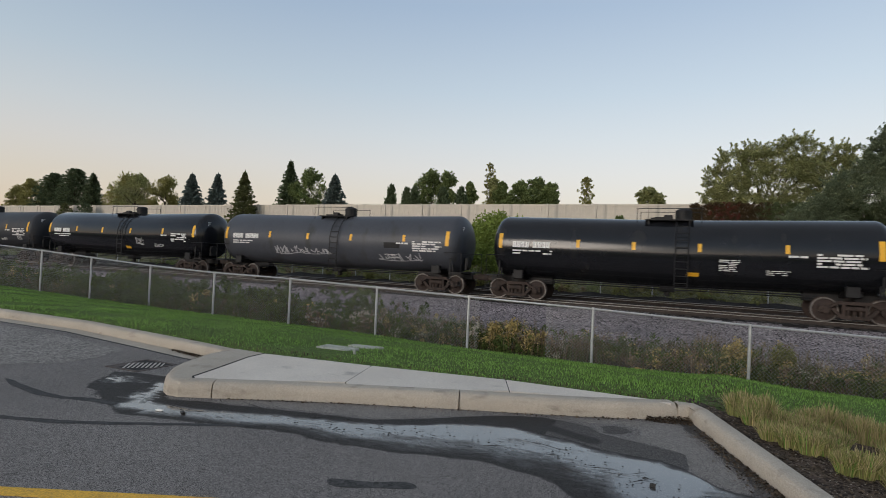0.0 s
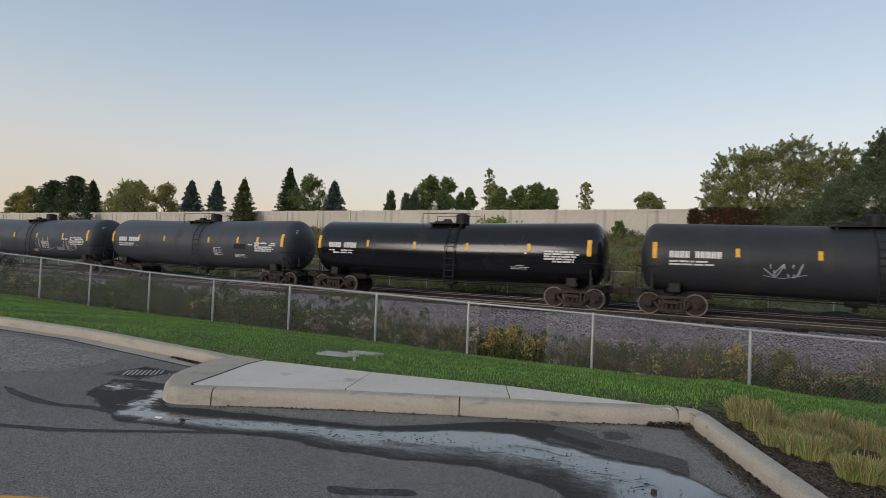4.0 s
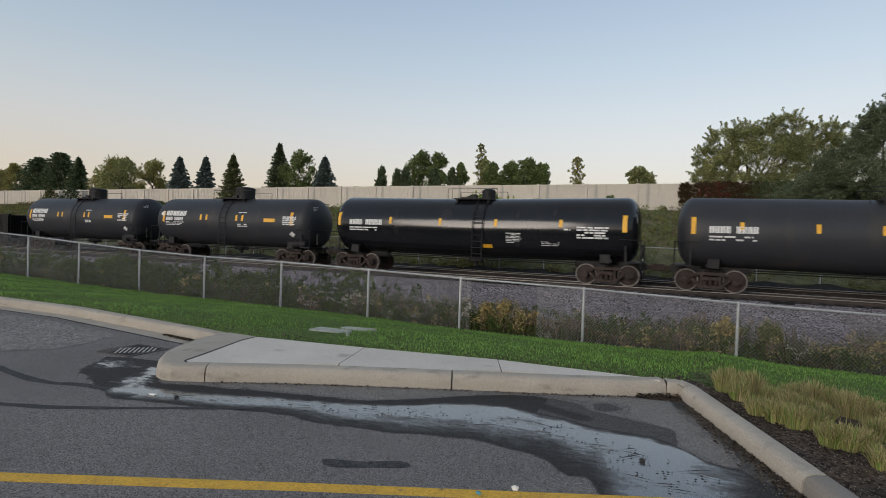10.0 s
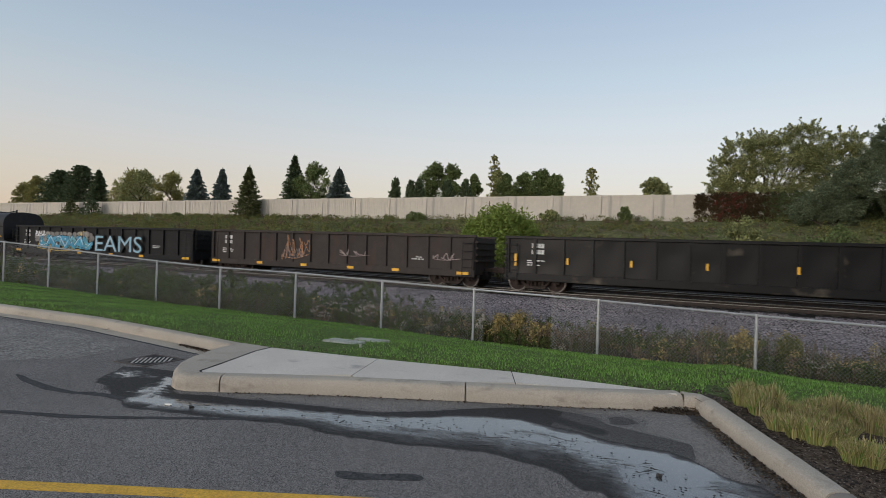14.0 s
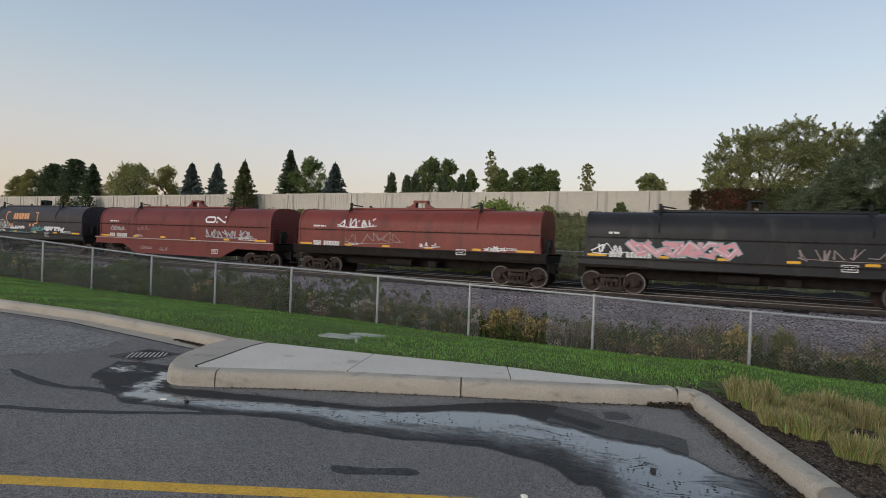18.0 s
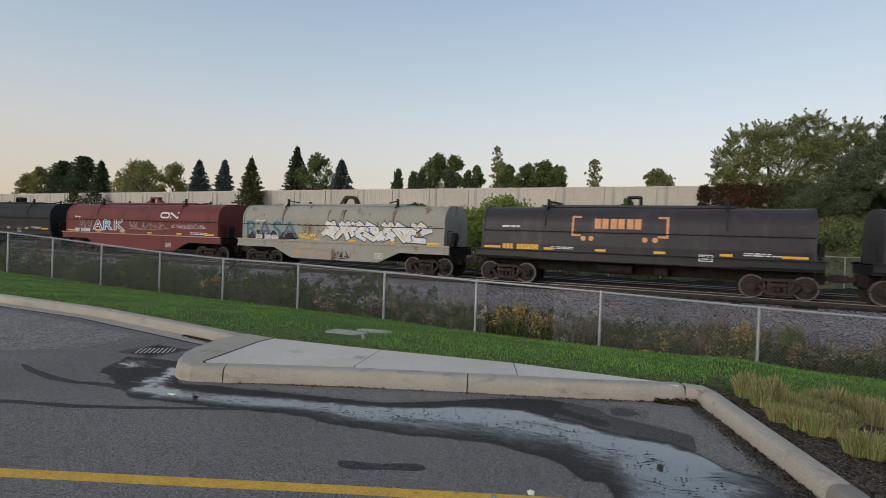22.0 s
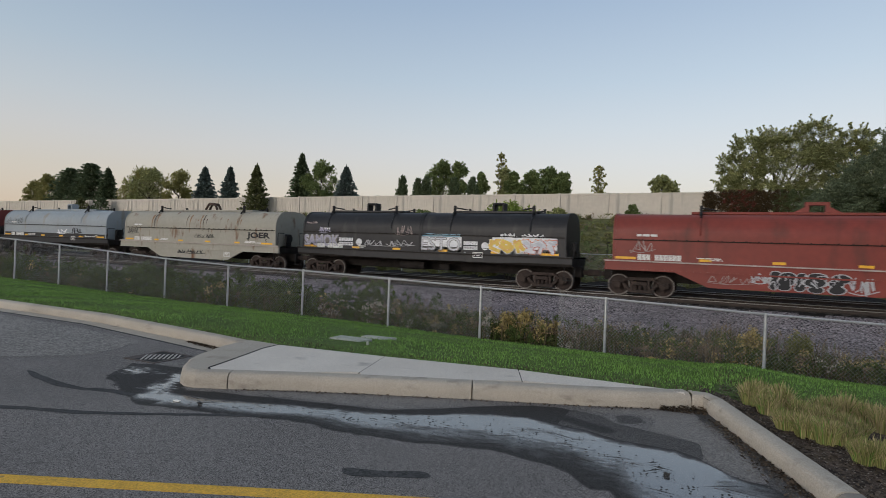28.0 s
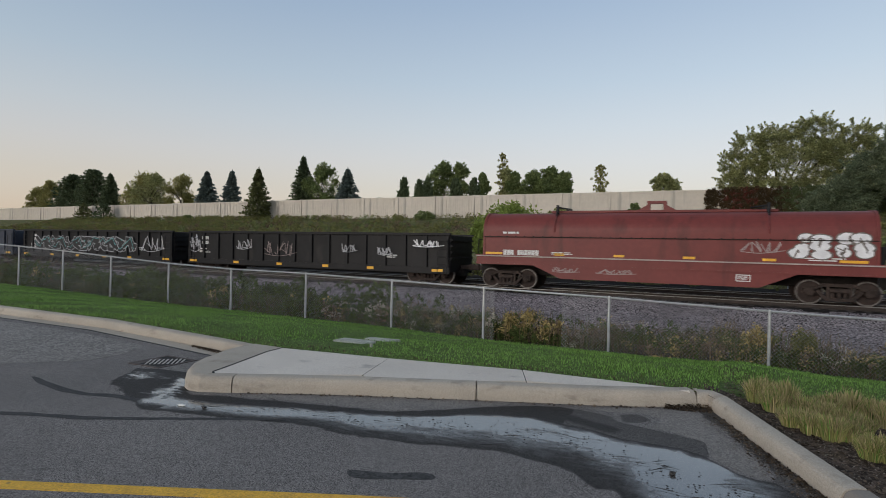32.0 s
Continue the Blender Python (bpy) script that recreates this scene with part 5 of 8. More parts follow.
    part("sill_edge", box(bmesh.new(), -half_l + 0.67, half_l - 0.67, -1.572, -1.562, z_floor + 0.145, z_floor + 0.195), WORN_EDGE if fish_belly else UNDER, car, "pale worn edge of the sill ledge" if fish_belly else "")
    part("deck", box(bmesh.new(), -half_l + 0.7, half_l - 0.7, -1.40, 1.40, 1.1, z_floor + 0.12), UNDER, car)
    part("centre_sill", box(bmesh.new(), -half_l + 0.5, half_l - 0.5, -0.3, 0.3, 0.62, 1.1, 0.02), UNDER, car)
    if not fish_belly:
        part("brake_reservoir", tube(bmesh.new(), (-1.3, -0.9, 0.82), (0.1, -0.9, 0.82), 0.2, 12), UNDER, car)
        part("brake_valve", box(bmesh.new(), 1.0, 1.5, -1.1, -0.7, 0.65, 0.95, 0.03), UNDER, car)
    for s in (-1, 1):
        bm = bmesh.new()
        xe = s * (half_l - 0.78)
        for yy in (-1.48,):
            pipe(bm, [(xe, yy, 1.4), (xe, yy, 2.25), (xe, yy * 0.66, 2.25)], 0.02, 5)
            box(bm, xe - 0.25, xe + 0.2, yy - 0.04, yy + 0.04, 0.5, 0.53)
            for dx in (-0.25, 0.2):
                box(bm, xe + dx - 0.012, xe + dx + 0.012, yy - 0.02, yy + 0.02, 0.5, 1.1)
        part("end_handrail", bm, BLACK_STEEL, car)
    bm = bmesh.new()
    box(bm, half_l - 0.85, half_l - 0.72, -0.9, -0.4, 1.5, 2.2, 0.02)
    tube(bm, (half_l - 0.74, -0.65, 1.95), (half_l - 0.66, -0.65, 1.95), 0.26, 14)
    part("brake_gear", bm, BLACK_STEEL, car)
    # yellow reflectors along the sill
    for k, f in enumerate((-0.93, -0.52, -0.18, 0.18, 0.55, 0.90)):
        x = f * (half_l - 1.0)
        ww = 0.42 if k in (0, 5) else 0.22
        part("reflector", plate(bmesh.new(), x - ww, x + ww, z_floor + 0.25, z_floor + 0.35, -w - 0.012 if True else 0, nz=1), MARK, car)
    tagged(part("stencil", letters(bmesh.new(), -hl + 1.05, z_floor + 0.23, 0.235, "GTA BCDEFG", -w - 0.016, 0.28), marks_mat or WHITE, car, "stencilled car mark"), kind="stuff")
    tagged(part("stencil", bars(bmesh.new(), hl - 2.4, z_floor + 0.42, 1.5, 0.15, 2, rng, 0.4, -w - 0.012), WHITE, car), kind="stuff")
    tagged(part("stencil", bars(bmesh.new(), -hl + 3.3, z_floor + 0.40, 1.0, 0.13, 2, rng, 0.4, -w - 0.012), WHITE, car), kind="stuff")
    tagged(part("stencil", on_hood(bars(bmesh.new(), -hl + 1.0, 2.62, 0.9, 0.10, 1, rng, 0.1), w, z_sh, top), WHITE, car), kind="stuff")
    zi = 0.76 if fish_belly else z_floor + 0.02
    part("inspection_panel", frame_box(bmesh.new(), hl * 0.40, zi, 0.5, 0.27, -1.508 if fish_belly else -1.566), WHITE, car, "white outlined inspection panel")
    if art:
        art(car, w, half_l, hl)
    return car


def gondola(x0, x1, mat, look_words, seed, ribs=14, top=2.42, art=None, tall_marks=True, dirt=None):
    rng = random.Random(seed)
    half_l = (x1 - x0) / 2
    car = rail_car("gondola_car", x0, x1, look_words, "gondola car")
    tc = half_l - 2.1
    for x in (-tc, tc):
        truck(car, x)
    couplers(car, half_l)
    hl, w, zb = half_l - 0.75, 1.46, 0.82
    for s, nm in ((-1, "side"), (1, "side")):
        bm = box(bmesh.new(), -hl, hl, s * (w - 0.15) - 0.02, s * (w - 0.15) + 0.02, zb, top)
        # the outer skin, dented between the ribs by years of scrap
        grid = []
        bays = ribs * 6
        for i in range(bays + 1):
            x = -hl + 0.12 + (2 * hl - 0.24) * i / bays
            bay = math.sin(math.pi * (i % 6) / 6)
            col = []
            for j in range(9):
                z = zb + (top - zb) * j / 8
                dent = bay * (0.030 * noise.noise((x * 0.9 + seed, z * 1.3, 2.0)) + 0.022 * math.sin(math.pi * j / 8) + 0.02 * max(0, noise.noise((x * 0.35 + seed, 5.0, 1.0))) * (j > 4))
                col.append(bm.verts.new((x, s * (w - 0.085 - dent), z)))
            grid.append(col)
        for a, b in zip(grid, grid[1:]):
            for j in range(8):
                f = bm.faces.new((a[j], b[j], b[j + 1], a[j + 1]) if s < 0 else (a[j + 1], b[j + 1], b[j], a[j]))
                f.smooth = True
        part("side_sheet", bm, mat, car)
        bm = box(bmesh.new(), -hl - 0.04, hl + 0.04, s * (w - 0.05) - 0.07, s * (w - 0.05) + 0.07, top - 0.02, top + 0.11, 0.015)
        part("top_chord", bm, mat, car)
        bm = box(bmesh.new(), -hl, hl, s * (w - 0.06) - 0.06, s * (w - 0.06) + 0.06, zb - 0.30, zb + 0.02, 0.01)
        part("side_sill", bm, mat, car)
    rib = bmesh.new()
    extrude_y(rib, [(-0.09, zb), (0.09, zb), (0.06, top - 0.02), (-0.06, top - 0.02)], -0.05, 0.05)
    rib_me = mesh_of("rib", rib, mat)
    for k in range(ribs + 1):
        x = -hl + 0.12 + (2 * hl - 0.24) * k / ribs
        for s in (-1, 1):
            put("rib", rib_me, car, pose(x, s * (w - 0.035), 0))
    for s in (-1, 1):
        bm = box(bmesh.new(), s * (hl - 0.02) - 0.025, s * (hl - 0.02) + 0.025, -w + 0.12, w - 0.12, zb - 0.2, top)
        for z in (1.25, 1.55, 1.85, 2.15):
            box(bm, s * hl - 0.02 * s, s * (hl + 0.09), -w + 0.12, w - 0.12, z, z + 0.09) if s > 0 else box(bm, s * (hl + 0.09), s * hl + 0.02, -w + 0.12, w - 0.12, z, z + 0.09)
        part("end_sheet", bm, mat, car)
        for yy in (-w - 0.08, w + 0.08):
            bm = bmesh.new()
            for k in range(5):
                z = 0.6 + k * 0.38
                tube(bm, (s * (hl - 0.1), yy, z), (s * (hl - 0.6), yy, z), 0.016, 5)
            for xx in (0.1, 0.6):
                tube(bm, (s * (hl - xx), yy, 0.5), (s * (hl - xx), yy, 2.2), 0.016, 5)
            part("ladder", bm, BLACK_STEEL, car)
    part("floor", box(bmesh.new(), -hl, hl, -w + 0.1, w - 0.1, zb - 0.06, zb + 0.02), UNDER, car)
    part("centre_sill", box(bmesh.new(), -half_l + 0.5, half_l - 0.5, -0.3, 0.3, 0.40, zb - 0.06, 0.02), UNDER, car)
    y = -w - 0.022
    spots = [(-0.95, 0.28, 0.06), (-0.72, 0.14, 0.05), (-0.46, 0.14, 0.05), (-0.18, 0.14, 0.05), (0.12, 0.14, 0.05), (0.42, 0.16, 0.05), (0.86, 0.34, 0.06)] if tall_marks else []
    for f, h, ww in spots:
        part("reflector", plate(bmesh.new(), f * hl - ww, f * hl + ww, 1.45 - h, 1.45 + h, y, nz=1), MARK, car)
    if not tall_marks:
        for k, f in enumerate((-0.95, -0.55, -0.18, 0.18, 0.5, 0.93)):
            ww = 0.3 if k in (0, 5) else 0.2
            part("reflector", plate(bmesh.new(), f * hl - ww, f * hl + ww, 0.62, 0.76, y, nz=1), MARK, car)
    y2 = -w + 0.074
    tagged(part("stencil", letters(bmesh.new(), -hl * 0.88, 2.0, 0.2, "ABCD", y2, 0.28), WHITE, car, "white stencilled car mark"), kind="stuff")
    tagged(part("stencil", letters(bmesh.new(), -hl * 0.88, 1.72, 0.2, "CEGA", y2, 0.28), WHITE, car, "white stencilled car mark"), kind="stuff")
    tagged(part("stencil", bars(bmesh.new(), -hl * 0.90, 1.45, 0.9, 0.3, 3, rng, 0.5, y2), WHITE, car), kind="stuff")
    tagged(part("stencil", bars(bmesh.new(), hl * 0.6, 1.4, 0.7, 0.2, 2, rng, 0.5, y2), WHITE, car), kind="stuff")
    if art:
        art(car, w, half_l, hl)
    return car


# ---- the train, from its front (the leading end is +x) ----
RED = material("oxide_red_paint", (0.19, 0.042, 0.037), (0.125, 0.030, 0.027), 0.8, 0.48, bump=0.05, fine=6, spread=1.0, spec=0.28, streak=((0.07, 0.024, 0.02), 0.12, (1.0, 1.0, 0.25)))
RED_BRIGHT = material("brick_red_paint", (0.23, 0.046, 0.034), (0.15, 0.036, 0.028), 0.8, 0.48, bump=0.05, fine=6, spread=1.0, spec=0.28, streak=((0.09, 0.035, 0.026), 0.12, (1.0, 1.0, 0.25)))
COIL_BLACK = material("dull_black_paint", (0.024, 0.025, 0.028), (0.014, 0.014, 0.016), 0.8, 0.48, bump=0.05, fine=6, spread=1.0, spec=0.28, streak=((0.05, 0.047, 0.045), 0.1, (1.0, 1.0, 0.3)))
COIL_GREY = material("dusty_plum_grey_paint", (0.052, 0.045, 0.050), (0.032, 0.028, 0.032), 0.7, 0.48, bump=0.05, fine=6, spread=1.0, spec=0.26, streak=((0.075, 0.066, 0.066), 0.1, (1.0, 1.0, 0.3)))
COIL_GREEN = material("black_green_paint", (0.026, 0.029, 0.027), (0.015, 0.017, 0.016), 0.7, 0.55, bump=0.05, fine=6, spread=1.0, spec=0.2)
CREAM = material("rust_stained_cream_paint", (0.37, 0.355, 0.305), (0.29, 0.275, 0.23), 0.7, 0.7, bump=0.05, fine=6, spread=0.9, spec=0.2, streak=((0.15, 0.07, 0.035), 0.10, (2.2, 2.2, 0.7)))
PALE_BLUE = material("pale_blue_grey_paint", (0.30, 0.335, 0.36), (0.22, 0.25, 0.27), 0.7, 0.5, bump=0.05, fine=6, spread=1.0, streak=((0.24, 0.22, 0.18), 0.1, (1.3, 1.3, 0.3)))
GON_BLACK = material("black_gondola_paint", (0.017, 0.017, 0.018), (0.01, 0.01, 0.011), 0.9, 0.5, bump=0.1, fine=3, spread=1.0, spec=0.18, streak=((0.03, 0.028, 0.026), 0.08, (1.0, 1.0, 0.4)))
# tan streaks: scuffs, and light caught on the dents put into the colour
GON_SCUFF_GLINT = material("scuffed_glinting_black_gondola_paint", (0.009, 0.009, 0.0098), (0.005, 0.005, 0.0055), 0.9, 0.4, bump=0.1, fine=3, spread=1.0, spec=0.16, streak=((0.11, 0.092, 0.068), 0.05, (0.7, 0.7, 0.9)))
GON_BROWN = material("faded_brown_gondola_paint", (0.055, 0.045, 0.041), (0.030, 0.025, 0.023), 0.9, 0.6, bump=0.1, fine=3, spread=1.0, spec=0.2, streak=((0.07, 0.04, 0.028), 0.14, (1.0, 1.0, 0.4)))
GON_BLUE = material("dark_blue_gondola_paint", (0.03, 0.04, 0.065), (0.018, 0.024, 0.04), 0.9, 0.6, bump=0.05, fine=6)

RUST_RUN = material("rust_run", (0.27, 0.16, 0.085), (0.17, 0.08, 0.04), 3, 0.85, fine=12, spread=1.0)
RUST_DARK = material("dark_rust", (0.075, 0.042, 0.03), (0.035, 0.024, 0.02), 4, 0.85, fine=12, spread=1.0)
FRESH = BLACK_STEEL
INK_WHITE = material("white_spray", (0.78, 0.79, 0.80), (0.6, 0.6, 0.62), 4, 0.7)
INK_SILVER = material("silver_spray", (0.42, 0.43, 0.45), (0.3, 0.3, 0.32), 4, 0.6)
INK_GREY = material("grey_spray", (0.16, 0.14, 0.125), (0.11, 0.095, 0.085), 3, 0.6)
INK_PUFF = material("pale_puff_spray", (0.34, 0.32, 0.28), (0.12, 0.115, 0.11), 1.5, 0.7)
INK_PUFF_WHITE = material("milky_spray", (0.66, 0.67, 0.70), (0.42, 0.44, 0.48), 2.5, 0.7)
INK_BLACK = material("black_spray", (0.015, 0.015, 0.017), (0.01, 0.01, 0.012), 4, 0.7)
INK_BLUE = material("sky_blue_spray", (0.07, 0.36, 0.52), (0.03, 0.2, 0.36), 3, 0.6)
INK_PALE = material("pale_blue_spray", (0.36, 0.49, 0.58), (0.14, 0.33, 0.44), 1.2, 0.6)
INK_TEAL = material("teal_spray", (0.12, 0.36, 0.36), (0.08, 0.26, 0.27), 3, 0.6)
INK_PINK = material("pink_spray", (0.62, 0.24, 0.28), (0.6, 0.36, 0.4), 2, 0.6)
INK_LILAC = material("lilac_spray", (0.34, 0.33, 0.42), (0.24, 0.22, 0.32), 3, 0.6)
INK_PLUM = material("plum_spray", (0.16, 0.07, 0.115), (0.10, 0.10, 0.13), 1.5, 0.6)
INK_YELLOW = material("yellow_spray", (0.70, 0.52, 0.10), (0.6, 0.4, 0.08), 3, 0.6)
INK_ORANGE = material("orange_spray", (0.72, 0.36, 0.16), (0.6, 0.27, 0.11), 3, 0.6)
INK_TAN = material("faded_orange_spray", (0.50, 0.31, 0.15), (0.38, 0.26, 0.15), 3, 0.7)
INK_RED = material("red_spray", (0.5, 0.06, 0.04), (0.6, 0.25, 0.08), 3, 0.6)
INK_CHALK = material("chalk_scrawl", (0.34, 0.28, 0.27), (0.25, 0.2, 0.19), 6, 0.9)


def hood_art(rng_seed, items):
    """Painted items on a coil car: (form, x0, x1, z0, z1, count, width, inks, words); x from -1 to 1 along the hood."""
    def art(car, w, half_l, hl):
        rng = random.Random(rng_seed)
        for form, x0, x1, z0, z1, n, wd, inks, words in items:
            a, b = x0 * hl, x1 * hl
            if form == "piece":
                bm = piece(a, b, z0, z1, n, rng)
            elif form == "bubble":
                bm = bubble(a, b, z0, z1, n, rng)
            elif form == "word":
                bm = word(n, a, b, z0, z1, 0.0, wd)
            elif form == "emblem":
                bm = emblem(bmesh.new(), a, b, z0, z1, wd)
            elif form == "panel":
                bm = plate(bmesh.new(), a, b, z0, z1, 0.004, nx=8)
                for v in bm.verts:
                    v.co.x += 0.05 * noise.noise((v.co.x * 4, v.co.z * 6, 1.0))
                    v.co.z += 0.05 * noise.noise((v.co.x * 4, v.co.z * 6, 5.0))
            elif form == "dots":
                bm = bmesh.new()
                for k in range(n):
                    blot(bm, a + (b - a) * k / max(1, n - 1), z0, wd, rng, 0.0, 16, 0, 1, 1, 0.02)
            elif form == "blocks":
                bm = letters(bmesh.new(), a, z0, z1 - z0, "ABGECD"[:n], 0.0, 0.30, 0, (b - a) / n / (z1 - z0))
            elif form == "bracket":
                bm = stroke(bmesh.new(), [(b, z0)] + [(a, z0 + (z1 - z0) * k / 10) for k in range(11)] + [(b, z1)], wd)
            else:
                bm = scrawl(a, b, z0, z1, n, rng, wd)
            if z1 < 1.50:
                for v in bm.verts:
                    v.co.y += -1.512
            else:
                on_hood(bm, w, 2.95, 3.55)
            tagged(part("spray_paint" if form in ("piece", "tag", "bubble", "word", "panel") else "lettering", bm, inks, car, words), kind="stuff")
    return art


def tank_art(seed, items):
    def art(car, radius, zc, slope, body):
        rng = random.Random(seed)
        for form, x0, x1, z0, z1, n, wd, inks, words in items:
            bm = scrawl(x0, x1, zc + z0, zc + z1, n, rng, wd) if form == "tag" else piece(x0, x1, zc + z0, zc + z1, n, rng)
            tagged(part("spray_paint", wrapped(bm, radius, zc, 0.008, slope), inks, car, words), kind="stuff")
    return art


def side_art(seed, items):
    def art(car, w, half_l, hl):
        rng = random.Random(seed)
        for i, (form, x0, x1, z0, z1, n, wd, inks, words) in enumerate(items):
            bm = scrawl(x0 * hl, x1 * hl, z0, z1, n, rng, wd) if form == "tag" else bubble(x0 * hl, x1 * hl, z0, z1, n, rng) if form == "bubble" else word(n, x0 * hl, x1 * hl, z0, z1, 0.0, wd) if form == "word" else piece(x0 * hl, x1 * hl, z0, z1, n, rng)
            for v in bm.verts:
                v.co.y += -w - 0.022 - 0.012 * i
            tagged(part("spray_paint", bm, inks, car, words), kind="stuff")
    return art


TANKS = [(-9.29, 7.56, TANK_GLOSS, "glossy black"), (-26.26, -9.29, TANK_MATT, "weathered dark grey"), (-43.16, -26.26, TANK_GLOSS, "glossy black"), (-60.05, -43.16, TANK_DULL, "dusty black"), (-76.84, -60.05, TANK_GLOSS, "black"),
         (-93.6, -76.84, TANK_MATT, "weathered dark grey"), (-110.62, -93.6, TANK_MATT, "weathered dark grey"), (-127.45, -110.62, TANK_DULL, "dusty black"), (-144.33, -127.45, TANK_DULL, "dusty black"), (-161.1, -144.33, TANK_GLOSS, "glossy black")]
TANK_TAGS = {1: tank_art(1, [("tag", -3.5, -2.0, -0.75, -0.3, 4, 0.07, INK_SILVER, "silver spray tag"), ("tag", -1.9, 0.3, -0.7, -0.4, 5, 0.05, INK_SILVER, "silver spray tag"), ("tag", 3.2, 5.6, -0.85, -0.5, 6, 0.06, INK_SILVER, "silver spray tag")]),
             3: tank_art(3, [("tag", -3.2, -1.9, -0.6, -0.05, 4, 0.04, INK_SILVER, "thin silver scrawl")]),
             6: tank_art(6, [("tag", -5.3, -3.3, -0.55, -0.1, 6, 0.05, INK_SILVER, "silver spray tag"), ("tag", 1.2, 3.2, -0.75, 0.0, 5, 0.05, INK_SILVER, "silver spray tag"), ("tag", 4.3, 5.8, -0.7, -0.05, 5, 0.05, INK_SILVER, "silver spray tag")])}
# where the shorter reflectors sit on each car
SPOTS = {1: (-3.87, -1.24, 1.55, 4.71), 0: (-3.6, -1.3, 1.2, 4.2), 5: (-4.6, -2.3, 1.5, 3.8, 5.3), 7: (-4.0, -1.6, 1.5, 4.4), 8: (-5.4, -2.9, -0.9, 1.4, 3.6, 5.6)}
for i, (a, b, m, words) in enumerate(TANKS):
    sp = [(-7.12, 0.34, 0.085)] + [(x, 0.17, 0.075) for x in SPOTS.get(i, (-4.1, -1.4, 1.4, 4.4))] + [(7.08, 0.36, 0.095)]
    tank_car(a, b, m, words + " railway tank car with yellow reflectors and white stencils", i, hand_rail=i not in (3, 6), ladder=0.55, marks=sp, tag=TANK_TAGS.get(i))
for i, (a, b) in enumerate(((-174.4, -161.1), (-187.66, -174.4))):
    sp = [(-4.95, 0.32, 0.08), (-1.9, 0.16, 0.07), (-1.45, 0.16, 0.07), (0.85, 0.16, 0.07), (1.3, 0.16, 0.07), (4.75, 0.36, 0.09)]
    tank_car(a, b, TANK_DULL, "short dusty black tank car with a tall fittings dome", 20 + i, short=True, ladder=-0.1, marks=sp)
gondola(-209.6, -187.66, GON_SCUFF_GLINT, "long black ribbed gondola with tall yellow reflectors", 30, 16)
gondola(-228.1, -209.6, GON_BROWN, "faded brown ribbed gondola with rust and chalk marks", 31, 14, tall_marks=False,
        art=side_art(31, [("tag", -0.36, -0.14, 1.1, 2.2, 5, 0.022, INK_ORANGE, "thin orange chalk scrawl"), ("tag", -0.36, -0.16, 1.1, 1.7, 6, 0.02, INK_CHALK, "thin pale chalk scrawl"), ("tag", 0.1, 0.3, 1.3, 1.6, 4, 0.04, INK_CHALK, "pale chalk scrawl"), ("tag", 0.75, 0.9, 1.3, 1.6, 3, 0.05, INK_CHALK, "pale chalk scrawl")]))
gondola(-248.4, -228.1, GON_BLACK, "black gondola with blue and white spray paint", 32, 14, tall_marks=False,
        art=side_art(32, [("bubble", -0.74, -0.02, 1.35, 2.1, 13, 0, [INK_PUFF, INK_GREY], "pale puffs of spray behind the letters"), ("tag", -0.70, -0.06, 0.85, 2.0, 8, 0.07, INK_YELLOW, "yellow rim lines"), ("piece", -0.66, -0.05, 0.9, 1.85, 7, 0, [INK_BLUE, INK_BLACK, INK_WHITE], "large blue and black spray-painted piece"), ("tag", -0.62, -0.08, 1.0, 1.8, 9, 0.07, INK_TEAL, "teal strokes over the blue letters"), ("word", 0.0, 0.52, 0.80, 2.0, "EAMS", 0.05, [INK_PALE, INK_BLACK], "pale blue spray-painted letters"),
                          ("tag", -0.72, -0.6, 1.8, 2.15, 3, 0.07, INK_WHITE, "white spray tag")]))
coil_car(-263.45, -248.45, COIL_BLACK, "black coil car with pink and white spray paint", 40, False,
         art=hood_art(40, [("piece", -0.72, -0.12, 1.62, 2.3, 6, 0, [INK_PINK, INK_TEAL, INK_WHITE], "pink, white and teal spray-painted piece"), ("tag", -0.95, -0.75, 1.7, 2.1, 3, 0.06, INK_WHITE, "white spray tag"), ("tag", 0.2, 0.85, 1.75, 2.2, 8, 0.04, INK_CHALK, "faint grey scrawl")]))
coil_car(-278.9, -263.45, RED_BRIGHT, "brick red coil car on a dark straight frame", 41, False, UNDER, loop="hat", trough=RED_BRIGHT,
         art=hood_art(41, [("tag", -0.62, -0.28, 2.55, 2.95, 6, 0.07, INK_WHITE, "white spray tag"), ("tag", -0.55, -0.05, 1.75, 2.3, 5, 0.035, INK_CHALK, "faint outlined letters"), ("tag", 0.1, 0.25, 1.65, 1.85, 3, 0.05, INK_WHITE, "white spray tag"), ("tag", 0.6, 0.75, 1.6, 1.8, 3, 0.05, INK_WHITE, "white spray tag")]))
coil_car(-295.6, -278.9, RED, "oxide red coil car with a deep fish-bellied sill", 42,
         art=hood_art(42, [("emblem", 0.31, 0.53, 2.58, 2.98, 2, 0.10, INK_WHITE, "large white company sign as a plain shape"), ("tag", 0.32, 0.80, 1.75, 2.2, 8, 0.08, INK_SILVER, "silver spray tag"), ("tag", -0.85, -0.66, 2.0, 2.25, 4, 0.06, INK_SILVER, "silver spray tag"), ("tag", -0.5, -0.36, 2.05, 2.3, 3, 0.03, INK_CHALK, "faint scrawl"),
                           ("tag", -0.45, -0.3, 0.85, 1.05, 4, 0.04, INK_CHALK, "faint scrawl on the sill"), ("tag", -0.2, -0.1, 0.8, 1.05, 3, 0.03, INK_CHALK, "faint scrawl on the sill")]))
